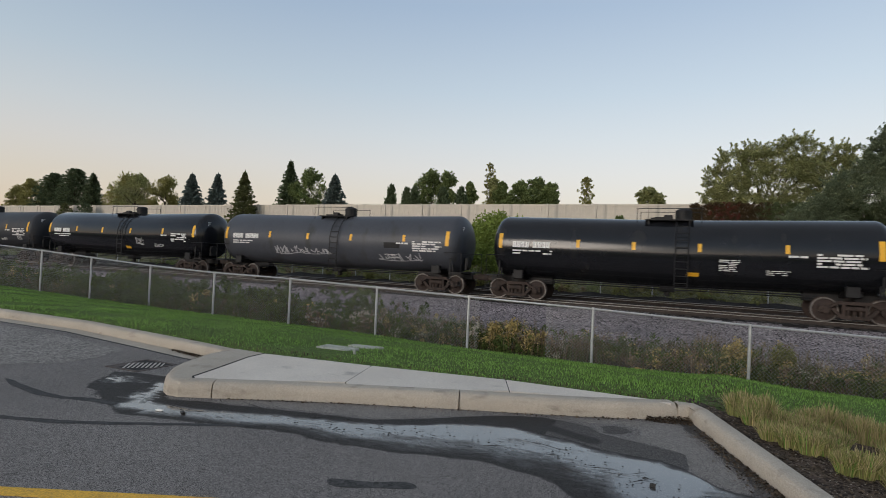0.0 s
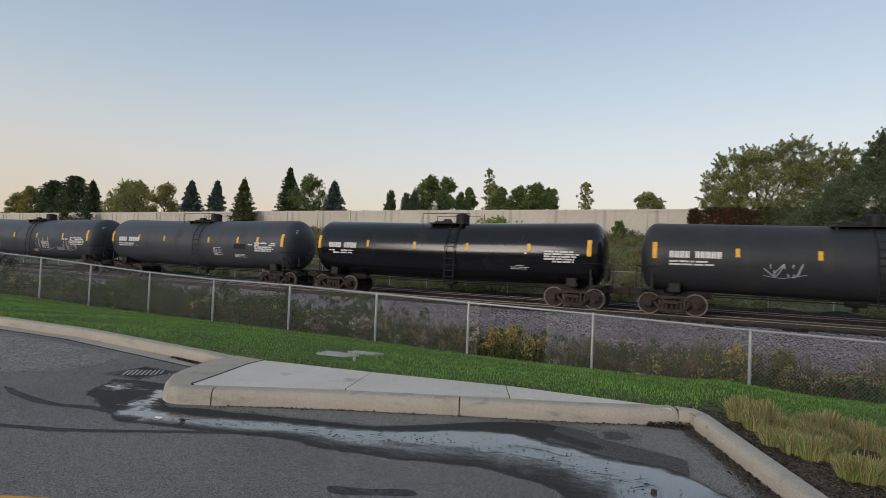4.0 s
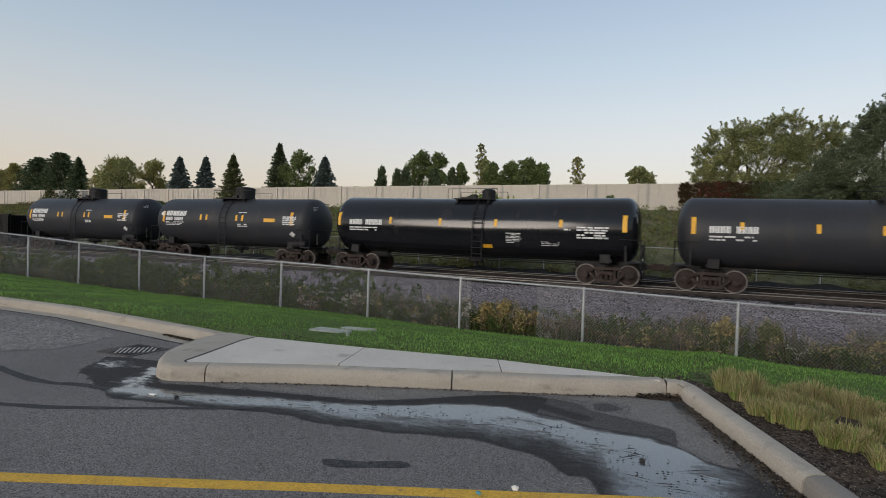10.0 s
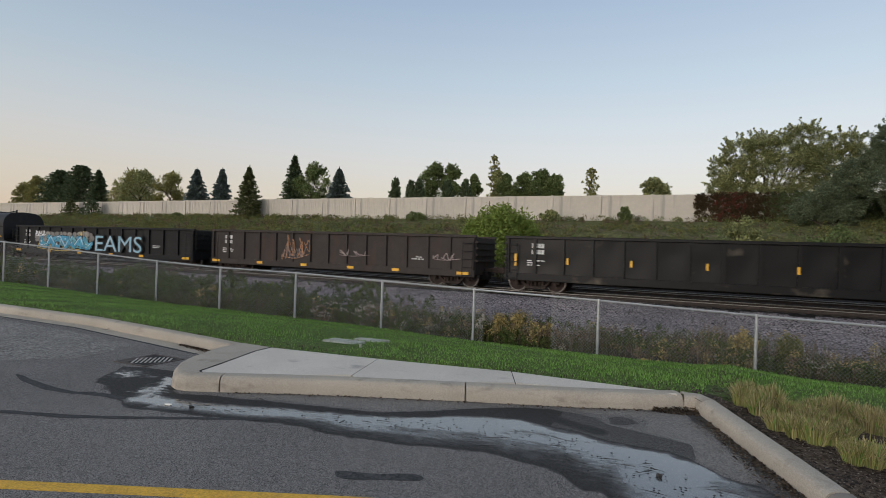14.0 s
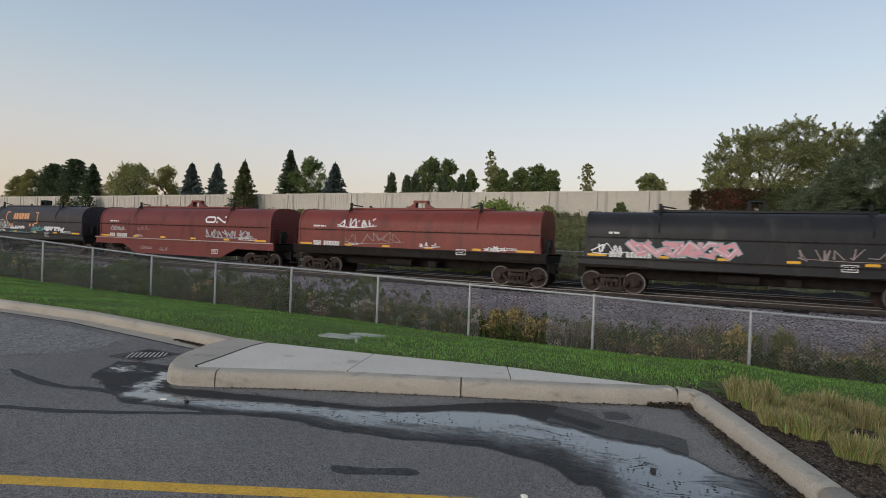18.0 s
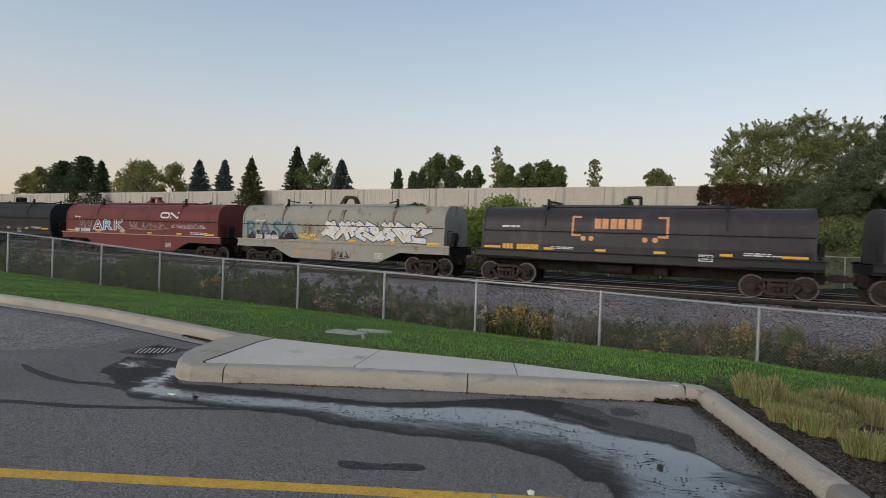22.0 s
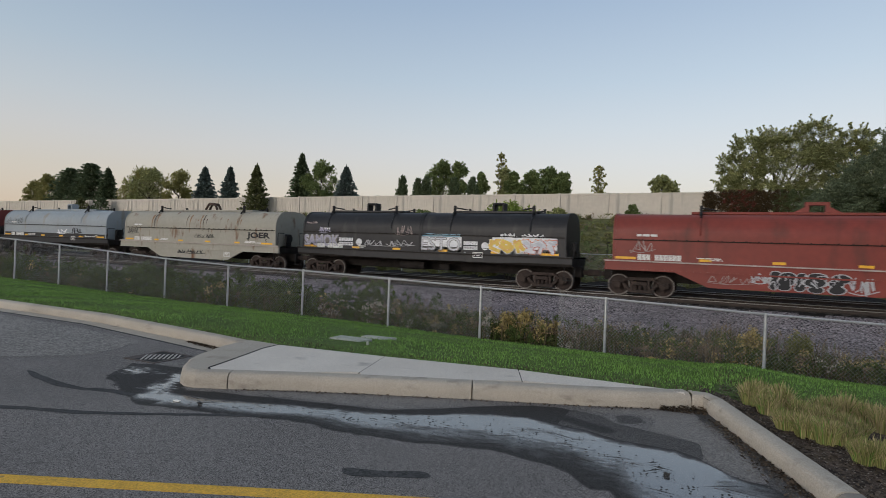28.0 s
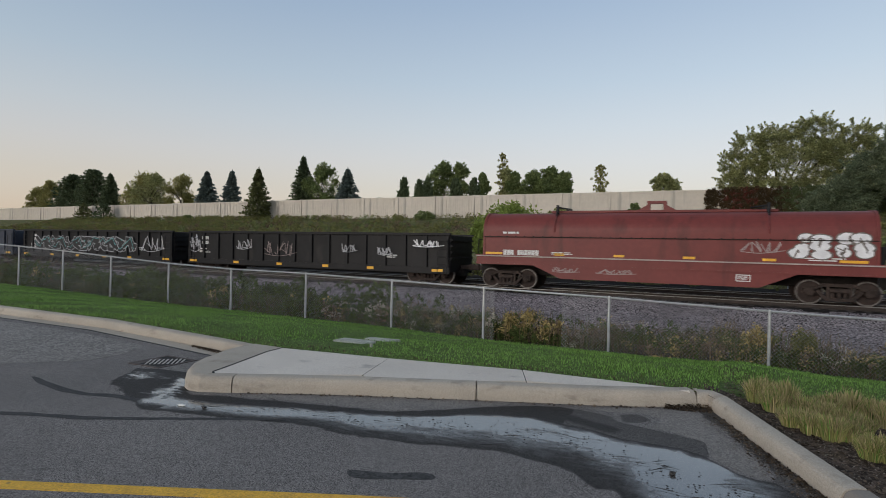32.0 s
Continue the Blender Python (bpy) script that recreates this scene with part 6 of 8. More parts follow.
BRACKET_ART = [("blocks", -0.22, 0.08, 2.55, 2.98, 3, 0, INK_ORANGE, "large orange company letters as plain blocks"), ("bracket", -0.36, -0.31, 2.25, 3.05, 1, 0.09, INK_ORANGE, "orange bracket"), ("bracket", 0.22, 0.17, 2.25, 3.05, 1, 0.09, INK_ORANGE, "orange bracket"), ("dots", -0.29, -0.24, 2.12, 2.2, 2, 0.11, INK_ORANGE, "orange dots"), ("dots", 0.09, 0.15, 2.12, 2.2, 2, 0.11, INK_ORANGE, "orange dots")]
coil_car(-310.76, -295.6, COIL_GREY, "plum grey coil car with silver and blue spray paint", 43, False, COIL_BLACK, marks_mat=MARK,
         art=hood_art(43, BRACKET_ART + [("bubble", -0.64, -0.32, 1.85, 2.42, 5, 0, [INK_GREY, INK_WHITE], "white outlined bubble tag"), ("piece", -0.28, -0.02, 1.8, 2.05, 5, 0, [INK_WHITE, INK_SILVER, INK_WHITE], "white spray-painted piece"), ("tag", 0.12, 0.35, 1.75, 2.05, 5, 0.06, INK_TEAL, "teal spray tag"), ("piece", 0.36, 0.68, 1.72, 2.05, 5, 0, [INK_WHITE, INK_SILVER, INK_WHITE], "white spray-painted piece"),
                                     ("tag", -0.3, 0.2, 1.52, 1.66, 7, 0.05, INK_TEAL, "teal spray tag")]))
coil_car(-325.9, -310.76, COIL_GREY, "plum grey coil car with orange bracket and dots", 44, False, COIL_BLACK, marks_mat=MARK, art=hood_art(44, BRACKET_ART))
coil_car(-340.9, -325.9, CREAM, "rusty cream coil car covered in spray paint", 45, loop="bar", loop_mat=RUST_DARK, rust=True,
         art=hood_art(45, [("word", -0.96, -0.36, 1.58, 2.62, "RASA", 0.06, [INK_PLUM, INK_TEAL], "plum and teal spray-painted letters"), ("tag", -0.93, -0.4, 1.60, 1.95, 6, 0.2, INK_BLACK, "black shade at the foot of the letters"), ("piece", -0.1, 0.85, 1.6, 2.65, 7, 0, [INK_WHITE, INK_BLACK, INK_YELLOW], "white and black spray-painted piece"), ("piece", -0.36, -0.2, 1.62, 1.95, 3, 0, [INK_YELLOW, INK_BLACK, INK_YELLOW], "yellow and black tag"),
                           ("word", -0.42, -0.04, 0.62, 1.22, "VTG", 0, INK_TAN, "faded orange spray-painted letters on the sill"), ("tag", 0.02, 0.16, 0.68, 1.05, 3, 0.06, INK_BLACK, "dark scrawl on the sill")]))
coil_car(-357.7, -340.9, RED, "oxide red coil car with white and blue spray paint", 46,
         art=hood_art(46, [("emblem", 0.31, 0.53, 2.58, 2.98, 2, 0.10, INK_WHITE, "large white company sign as a plain shape"), ("word", -0.60, -0.45, 1.70, 2.42, "A", 0.05, [INK_GREY, INK_WHITE], "grey spray-painted letter with a white rim"), ("word", -0.45, -0.31, 1.70, 2.42, "R", 0.05, [INK_BLUE, INK_WHITE], "blue spray-painted letter with a white rim"), ("word", -0.30, -0.14, 1.70, 2.42, "K", 0.05, [INK_GREY, INK_WHITE], "grey spray-painted letter with a white rim"), ("tag", -0.8, -0.6, 1.8, 2.4, 3, 0.05, INK_CHALK, "pale scrawl"), ("tag", -0.1, 0.4, 1.85, 2.3, 7, 0.05, INK_CHALK, "pale scrawl"), ("tag", 0.45, 0.85, 2.0, 2.25, 8, 0.04, INK_SILVER, "silver tag")]))
coil_car(-372.6, -357.7, COIL_GREEN, "black-green coil car on a straight frame", 47, False, COIL_BLACK,
         art=hood_art(47, [("tag", -0.75, -0.55, 1.7, 1.95, 4, 0.04, INK_CHALK, "pale scrawl"), ("tag", -0.55, -0.38, 1.7, 2.0, 4, 0.06, INK_SILVER, "silver tag"), ("tag", -0.95, -0.75, 2.3, 2.6, 4, 0.04, INK_CHALK, "faint scrawl")]))
coil_car(-389.5, -372.6, RED, "oxide red coil car with faint white tags", 48,
         art=hood_art(48, [("emblem", 0.31, 0.53, 2.58, 2.98, 2, 0.10, INK_WHITE, "large white company sign as a plain shape"), ("tag", -0.3, -0.18, 1.95, 2.3, 3, 0.05, INK_SILVER, "silver tag"), ("tag", -0.05, 0.1, 1.95, 2.3, 3, 0.05, INK_SILVER, "silver tag"), ("tag", 0.22, 0.36, 1.9, 2.3, 3, 0.05, INK_SILVER, "silver tag"), ("tag", 0.45, 0.58, 1.9, 2.3, 3, 0.05, INK_SILVER, "silver tag"), ("tag", 0.72, 0.8, 1.7, 2.3, 3, 0.04, INK_CHALK, "pale scrawl")]))
coil_car(-406.3, -389.5, RED_BRIGHT, "brick red coil car with a grey painted word on its sill", 49,
         art=hood_art(49, [("bubble", -0.22, 0.10, 0.60, 1.30, 5, 0, [INK_BLACK, INK_SILVER], "black and silver bubble piece on the sill"), ("tag", 0.11, 0.22, 0.65, 1.2, 4, 0.06, INK_SILVER, "silver tag on the sill"), ("tag", -0.30, -0.22, 0.85, 1.2, 3, 0.06, INK_SILVER, "silver tag on the sill"), ("tag", 0.38, 0.62, 1.9, 2.2, 5, 0.05, INK_CHALK, "pale scrawl"), ("tag", -0.9, -0.78, 1.9, 2.4, 3, 0.04, INK_CHALK, "pale scrawl"), ("tag", -0.5, -0.3, 0.75, 1.05, 4, 0.03, INK_CHALK, "faint scrawl")]))
coil_car(-422.9, -406.3, COIL_BLACK, "black coil car with two hoods and bright spray paint", 50, False, COIL_BLACK, two_hoods=True,
         art=hood_art(50, [("panel", -0.98, -0.68, 1.62, 2.22, 1, 0, INK_GREY, "grey shadow behind the letters"), ("word", -0.985, -0.66, 1.60, 2.26, "SAMOK", 0.05, [INK_LILAC, INK_SILVER], "lilac grey spray-painted letters"), ("tag", -0.85, -0.75, 2.36, 2.64, 4, 0.05, INK_LILAC, "lilac tag"), ("tag", -0.97, -0.87, 2.85, 2.95, 3, 0.03, INK_CHALK, "faint pale scrawl"),
                           ("blocks", -0.665, -0.54, 1.93, 2.11, 6, 0, INK_WHITE, "white company name as plain bars"), ("blocks", -0.665, -0.54, 1.70, 1.88, 6, 0, INK_WHITE, "white company name as plain bars"), ("dots", -0.49, -0.49, 1.9, 2.1, 1, 0.19, INK_WHITE, "white round mark"), ("tag", -0.44, -0.05, 1.76, 2.04, 9, 0.04, INK_SILVER, "silver scrawl"), ("tag", -0.19, -0.06, 2.35, 2.8, 5, 0.03, INK_CHALK, "faint scribbled figure"),
                           ("panel", 0.005, 0.31, 1.58, 2.30, 1, 0, INK_WHITE, "white painted ground"), ("panel", 0.02, 0.30, 2.28, 2.42, 1, 0, INK_PALE, "thin blue haze of spray"), ("word", 0.008, 0.305, 1.60, 2.28, "ESTO", 0.03, [INK_PUFF_WHITE, INK_GREY], "white letters with dark outlines"),
                           ("blocks", 0.325, 0.425, 1.93, 2.11, 6, 0, INK_WHITE, "white company name as plain bars"), ("blocks", 0.325, 0.425, 1.70, 1.88, 6, 0, INK_WHITE, "white company name as plain bars"), ("dots", 0.475, 0.475, 1.9, 2.1, 1, 0.19, INK_WHITE, "white round mark"),
                           ("panel", 0.52, 0.94, 1.58, 2.34, 1, 0, INK_WHITE, "white painted ground"), ("piece", 0.51, 0.72, 1.6, 2.26, 3, 0, [INK_YELLOW, INK_WHITE, INK_ORANGE], "yellow and orange letters"), ("piece", 0.72, 0.92, 1.6, 2.26, 3, 0, [INK_PUFF_WHITE, INK_RED, INK_WHITE], "white letters with red outlines"), ("tag", 0.58, 0.68, 2.36, 2.52, 4, 0.05, INK_WHITE, "white tag"), ("tag", 0.72, 0.86, 2.36, 2.5, 4, 0.05, INK_WHITE, "white tag"),
                           ("tag", -0.55, -0.3, 1.42, 1.54, 7, 0.05, INK_SILVER, "pale scrawl on the sill"), ("tag", -0.14, 0.0, 1.42, 1.54, 5, 0.05, INK_LILAC, "lilac scrawl on the sill"), ("tag", 0.25, 0.34, 1.38, 1.56, 4, 0.05, INK_SILVER, "silver scrawl on the sill")]))
coil_car(-438.1, -422.9, CREAM, "rust-streaked cream coil car with a black tag", 51, loop="bar", loop_mat=RUST_DARK, rust=True,
         art=hood_art(51, [("word", 0.66, 0.93, 1.82, 2.26, "JOER", 0.045, [INK_BLACK, INK_BLACK], "bold black spray tag"), ("tag", -0.95, -0.8, 2.0, 2.3, 4, 0.04, INK_BLACK, "thin black tag"), ("tag", 0.0, 0.25, 1.85, 2.05, 5, 0.03, INK_BLACK, "thin black scrawl"), ("tag", -0.2, 0.15, 0.85, 1.05, 7, 0.05, INK_BLACK, "dark scrawl on the sill")]))
coil_car(-452.7, -438.1, PALE_BLUE, "pale blue-grey coil car on a black frame", 52, False, COIL_BLACK, loop_mat=PALE_BLUE,
         art=hood_art(52, [("tag", 0.38, 0.55, 1.85, 2.2, 4, 0.06, INK_BLACK, "dark spray tag"), ("tag", -0.95, -0.62, 2.5, 2.9, 7, 0.025, INK_BLACK, "thin black scrawl"), ("tag", 0.1, 0.3, 1.8, 2.1, 3, 0.06, INK_WHITE, "white patch")]))
coil_car(-469.7, -452.7, RED, "oxide red coil car with a white bubble tag", 53,
         art=hood_art(53, [("bubble", 0.64, 0.97, 1.72, 2.62, 4, 0, [INK_WHITE, INK_GREY], "white bubble tag"), ("tag", 0.42, 0.6, 1.9, 2.3, 4, 0.05, INK_CHALK, "pale scrawl"), ("tag", -0.55, -0.4, 0.85, 1.05, 4, 0.04, INK_CHALK, "pale scrawl"), ("tag", -0.3, -0.1, 0.85, 1.05, 4, 0.04, INK_CHALK, "faint scrawl")]))
gondola(-489.3, -469.7, GON_BLACK, "black ribbed gondola with white tags", 33, 15, tall_marks=False,
        art=side_art(33, [("tag", -0.98, -0.88, 1.3, 2.2, 4, 0.06, INK_SILVER, "silver tag"), ("tag", -0.55, -0.42, 1.5, 2.0, 4, 0.05, INK_SILVER, "silver tag"), ("tag", -0.3, -0.05, 1.2, 2.0, 6, 0.035, INK_CHALK, "grey scrawl"), ("tag", 0.3, 0.4, 1.5, 1.9, 3, 0.05, INK_SILVER, "silver tag"), ("tag", 0.55, 0.64, 1.4, 1.8, 3, 0.05, INK_SILVER, "silver tag"), ("tag", 0.78, 0.96, 1.85, 2.15, 5, 0.06, INK_WHITE, "white tag")]))
gondola(-507.6, -489.3, GON_BLACK, "black ribbed gondola with a row of white tags", 34, 15, tall_marks=False,
        art=side_art(34, [("piece", -0.8, 0.55, 1.05, 2.05, 12, 0, [INK_BLACK, INK_SILVER, INK_TEAL], "row of pale spray-painted letters"), ("tag", 0.65, 0.9, 1.2, 2.1, 4, 0.06, INK_SILVER, "silver tag")]))
gondola(-527.0, -507.6, GON_BLUE, "dark blue ribbed gondola", 35, 15, tall_marks=False)


# ---- trees and plants ----
def leaf_mat(name, col, col2, rand=0.35):
    """Leaves: tone varies from leaf to leaf, with a little light through them."""
    m = material(name, col, col2, 0.5, 0.7, fine=3, spread=1.0, space="Island", rand=rand)
    b = m.node_tree.nodes["Principled BSDF"]
    b.inputs["Specular IOR Level"].default_value = 0.12
    n, l = m.node_tree.nodes, m.node_tree.links
    tr, mx = n.new("ShaderNodeBsdfTranslucent"), n.new("ShaderNodeMixShader")
    l.new(b.inputs["Base Color"].links[0].from_socket, tr.inputs["Color"])
    mx.inputs[0].default_value = 0.35
    l.new(b.outputs[0], mx.inputs[1])
    l.new(tr.outputs[0], mx.inputs[2])
    l.new(mx.outputs[0], n["Material Output"].inputs[0])
    return m


LEAF = leaf_mat("maple_leaves", (0.41, 0.41, 0.175), (0.12, 0.14, 0.058), 0.55)
LEAF_DARK = leaf_mat("dark_leaves", (0.23, 0.275, 0.10), (0.085, 0.118, 0.046), 0.5)
LEAF_YELLOW = leaf_mat("yellowing_leaves", (0.345, 0.315, 0.112), (0.18, 0.18, 0.068))
LEAF_WILLOW = leaf_mat("grey_green_leaves", (0.215, 0.25, 0.145), (0.085, 0.115, 0.07), 0.5)
NEEDLES = leaf_mat("spruce_needles", (0.165, 0.205, 0.11), (0.058, 0.082, 0.044), 0.55)
NEEDLES_BLUE = leaf_mat("blue_spruce_needles", (0.20, 0.245, 0.22), (0.085, 0.112, 0.104), 0.5)
NEEDLES_OLIVE = leaf_mat("cedar_needles", (0.20, 0.21, 0.09), (0.082, 0.094, 0.042), 0.5)
BUSH_LEAF = leaf_mat("bright_bush_leaves", (0.297, 0.365, 0.088), (0.135, 0.189, 0.043))
IVY = leaf_mat("ivy_leaves", (0.125, 0.085, 0.045), (0.055, 0.044, 0.026), 0.5)
IVY_GREEN = leaf_mat("green_ivy_leaves", (0.16, 0.19, 0.085), (0.075, 0.10, 0.05), 0.45)
IVY_RED = leaf_mat("red_ivy_leaves", (0.24, 0.075, 0.06), (0.14, 0.05, 0.038), 0.45)
BLADE = leaf_mat("grass_blades", (0.245, 0.41, 0.10), (0.12, 0.215, 0.052), 0.65)
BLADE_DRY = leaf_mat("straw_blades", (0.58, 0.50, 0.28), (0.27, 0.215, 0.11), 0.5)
BLADE_TUFT = leaf_mat("tuft_blades", (0.42, 0.42, 0.16), (0.16, 0.175, 0.06), 0.5)
WEED_GREEN = leaf_mat("weed_leaves", (0.125, 0.16, 0.046), (0.03, 0.045, 0.015), 0.6)
WEED_DRY = leaf_mat("dry_weed_stalks", (0.26, 0.19, 0.12), (0.085, 0.062, 0.044), 0.65)
BANK_BLADE = leaf_mat("bank_grass_blades", (0.25, 0.24, 0.085), (0.10, 0.11, 0.04), 0.5)
WEED_GOLD = leaf_mat("goldenrod_heads", (0.54, 0.41, 0.16), (0.26, 0.205, 0.09), 0.55)
WEED_PALE = leaf_mat("pale_seed_heads", (0.480, 0.442, 0.346), (0.346, 0.307, 0.240), 0.3)
BARK = material("bark", (0.07, 0.055, 0.042), (0.035, 0.028, 0.022), 3, 0.95, bump=0.8, stretch=(1, 1, 0.3))
STONE = material("pale_stone", (0.46, 0.47, 0.42), (0.26, 0.275, 0.23), 9, 0.9, bump=0.3)
PIT_SHADE = material("drain_pit_shade", (0.012, 0.012, 0.012), (0.006, 0.006, 0.006), 4, 0.9)
IRON_WORN = material("worn_iron", (0.45, 0.42, 0.39), (0.3, 0.28, 0.25), 8, 0.6, bump=0.3)
IRON = material("rusty_iron", (0.085, 0.062, 0.052), (0.045, 0.034, 0.03), 8, 0.7, bump=0.3)
GRIT = leaf_mat("pale_grit", (0.28, 0.245, 0.205), (0.12, 0.105, 0.09), 0.6)
MULCH = leaf_mat("dead_leaf_crumbs", (0.17, 0.125, 0.085), (0.04, 0.032, 0.026), 0.8)


def leaf_cloud(name, centres, per, size, mat, parent, rng, flat=0.0):
    """Many small leaves round clump centres (x, y, z, radius)."""
    vs, fs = [], []
    for cx, cy, cz, r in centres:
        for _ in range(per):
            d = Vector((rng.gauss(0, 1), rng.gauss(0, 1), rng.gauss(0, 1)))
            d = d.normalized() * r * rng.uniform(0.45, 1.05)
            p = Vector((cx, cy, cz)) + d
            s = size * rng.uniform(0.6, 1.3)
            u = Vector((rng.gauss(0, 1), rng.gauss(0, 1), rng.gauss(0, 1) * (1 - flat))).normalized()
            w = u.orthogonal().normalized()
            k = len(vs)
            vs += [p - u * s, p + w * s * 0.55, p + u * s, p - w * s * 0.55]
            fs.append((k, k + 1, k + 2, k + 3))
    me = bpy.data.meshes.new(name)
    me.from_pydata(vs, [], fs)
    me.materials.append(mat)
    ob = new(name, me)
    ob.parent = parent
    return ob


def broad_tree(x, y, zb, h, r, mat, label, seed, clumps=40, per=70, size=0.3, base=0.12, group="trees behind the noise barrier", thin=False, full=0.8):
    """A trunk, limbs that fork out to lobes, and each lobe a loose shell of leafy twigs with air between."""
    rng = random.Random(seed)
    r = r * (1.0 if thin else 1.2)
    t = empty("tree", x, y, zb, label, "tree", group)
    bm = bmesh.new()
    tube(bm, (0, 0, -0.3), (0, 0, h * 0.5), r * 0.06, 8, r * 0.035)
    if thin:
        tube(bm, (0, 0, h * 0.5), (0, 0, h * 0.95), r * 0.035, 6, 0.02)
    lobes = []
    count = 40 if thin else 22
    for k in range(count):
        u = (k + rng.random()) / count
        prof = 0.12 + 0.95 * (1 - u) ** 0.8 if thin else max(0.12, math.sin(math.pi * (0.2 + 0.76 * u)) ** full)
        a, q = rng.uniform(0, 6.28), rng.random() ** 0.4
        lr = r * (rng.uniform(0.14, 0.24) if thin else rng.uniform(0.24, 0.38))
        z = min(h * (base + (1 - base) * u), h - lr * 0.95)
        d = max(0.0, r * prof - lr * 0.8) * q
        lobes.append((math.cos(a) * d, math.sin(a) * d, z, lr))
    for lx, ly, lz, lr in lobes:
        tube(bm, (0, 0, max(0.2, lz - math.hypot(lx, ly) * 0.9 - 0.3)), (lx, ly, lz), r * 0.02, 5, r * 0.007)
    part("trunk", bm, BARK, t)
    cs, tips = [], []
    for lx, ly, lz, lr in lobes:
        for _ in range(3 if thin else 16):
            d = Vector((rng.gauss(0, 1), rng.gauss(0, 1), rng.gauss(0.2, 0.9))).normalized() * lr * rng.uniform(0.3, 1.0)
            cs.append((lx + d.x, ly + d.y, lz + d.z, lr * rng.uniform(0.28, 0.55)))
        for _ in range(5):
            d = Vector((rng.gauss(0, 1), rng.gauss(0, 0.6), abs(rng.gauss(0.6, 0.6)))).normalized()
            for k in range(3):
                tips.append((lx + d.x * lr * (0.95 + 0.14 * k), ly + d.y * lr, lz + d.z * lr * (0.95 + 0.14 * k), 0.18 - 0.03 * k))
    leaf_cloud("crown", cs, 7 if thin else 30, size, mat, t, rng)
    tagged(leaf_cloud("sprig", tips, 6, size * 0.8, mat, t, rng), kind="stuff")
    return t


def conifer(x, y, zb, h, r, mat, label, seed, count=6000, group="conifers behind the noise barrier", droop=0.3, size=0.36, power=0.88):
    """A trunk with whorls of branches, each a flat spray of needle tufts that sags and lifts at its tip, shorter towards the top."""
    rng = random.Random(seed)
    r = r * 1.55
    t = empty("conifer", x, y, zb, label, "conifer", group)
    part("trunk", tube(bmesh.new(), (0, 0, -0.3), (0, 0, h * 0.98), r * 0.06, 6, 0.02), BARK, t)
    vs, fs = [], []

    def tuft(p, d, long, wide):
        w = d.orthogonal().normalized()
        w.rotate(Matrix.Rotation(rng.uniform(0, 6.28), 3, d))
        i = len(vs)
        vs.extend((p - d * long * 0.4, p + w * wide, p + d * long, p - w * wide))
        fs.append((i, i + 1, i + 2, i + 3))

    whorls = max(12, int(h * (3.4 if droop >= 0 else 5)))
    arms = 11 if droop >= 0 else 8
    each = max(10, int(count * 2.0 / (whorls * arms)))
    for k in range(whorls):
        u = (k + 0.3 * rng.random()) / whorls
        rad = r * (1 - u) ** power + 0.06
        turn = rng.uniform(0, 6.28)
        for j in range(arms):
            a = turn + 6.28 * j / arms + rng.gauss(0, 0.18)
            long = rad * rng.uniform(0.5, 1.15)
            out = Vector((math.cos(a), math.sin(a), 0))
            side = Vector((-math.sin(a), math.cos(a), 0))
            for _ in range(each):
                f = rng.random() ** 0.6
                sag = droop * long * (f - 0.45 * f ** 3) if droop >= 0 else droop * long * f * 2.0
                spread = (1 - f) * long * 0.30 + 0.08
                p = out * long * f + side * rng.gauss(0, spread * 0.6) + Vector((0, 0, h * (0.04 + 0.95 * u) - sag + rng.gauss(0, 0.07)))
                if p.z > 0.05:
                    tuft(p, (out * 0.8 + side * rng.gauss(0, 0.5) + Vector((0, 0, rng.gauss(-0.1, 0.25) if droop >= 0 else 1.2))).normalized(), size * rng.uniform(0.55, 1.05), size * 0.36)
    for k in range(16):
        tuft(Vector((rng.gauss(0, 0.04), rng.gauss(0, 0.04), h * rng.uniform(0.92, 1.0))), Vector((rng.gauss(0, 0.12), 0, 1)).normalized(), 0.36, 0.05)
    me = bpy.data.meshes.new("crown")
    me.from_pydata(vs, [], fs)
    me.materials.append(mat)
    new("crown", me).parent = t
    return t


TREE_Y = 75.0
K = TREE_Y / 90.0


def top_at(zt90):
    return (zt90 - 1.5) * K + 1.5 - 5.3


for x90, zt, r, m, words, s in ((-104.4, 18.4, 2.6, NEEDLES_BLUE, "blue spruce", 1), (-96.5, 18.2, 2.3, NEEDLES_BLUE, "dark blue spruce", 2), (-76.2, 20.4, 2.5, NEEDLES, "tall dark spruce", 4),
                                (-64.9, 17.3, 2.3, NEEDLES_BLUE, "blue-green spruce", 5), (-139.5, 19.3, 2.7, NEEDLES, "dark pine", 8)):
    conifer(x90 * K, TREE_Y, 5.3, top_at(zt), r, m, words + " standing behind the barrier", s)
for x90, zt, r, words, s in ((-155.5, 19.7, 3.6, "broad dark pine", 6), (-146.7, 20.8, 3.5, "tall dark pine", 7)):
    conifer(x90 * K, TREE_Y, 5.3, top_at(zt), r, NEEDLES, words + " standing behind the barrier", s, 7500, power=0.45, droop=0.05)
for x90, zt, r, words, s in ((-51.96, 15.0, 0.95, "narrow dark cedar", 11), (-48.6, 14.4, 0.9, "narrow dark cedar", 12), (-46.9, 14.8, 0.95, "narrow dark cedar", 13), (-41.2, 14.4, 1.0, "narrow dark cedar", 14), (-37.6, 14.4, 0.9, "narrow dark cedar", 15)):
    conifer(x90 * (TREE_Y - 6) / 90, TREE_Y - 6, 5.3, (zt - 1.5) * (TREE_Y - 6) / 90 - 3.8, r, NEEDLES, words + " close behind the barrier", s, 2600, droop=-0.12, size=0.24, power=0.5)
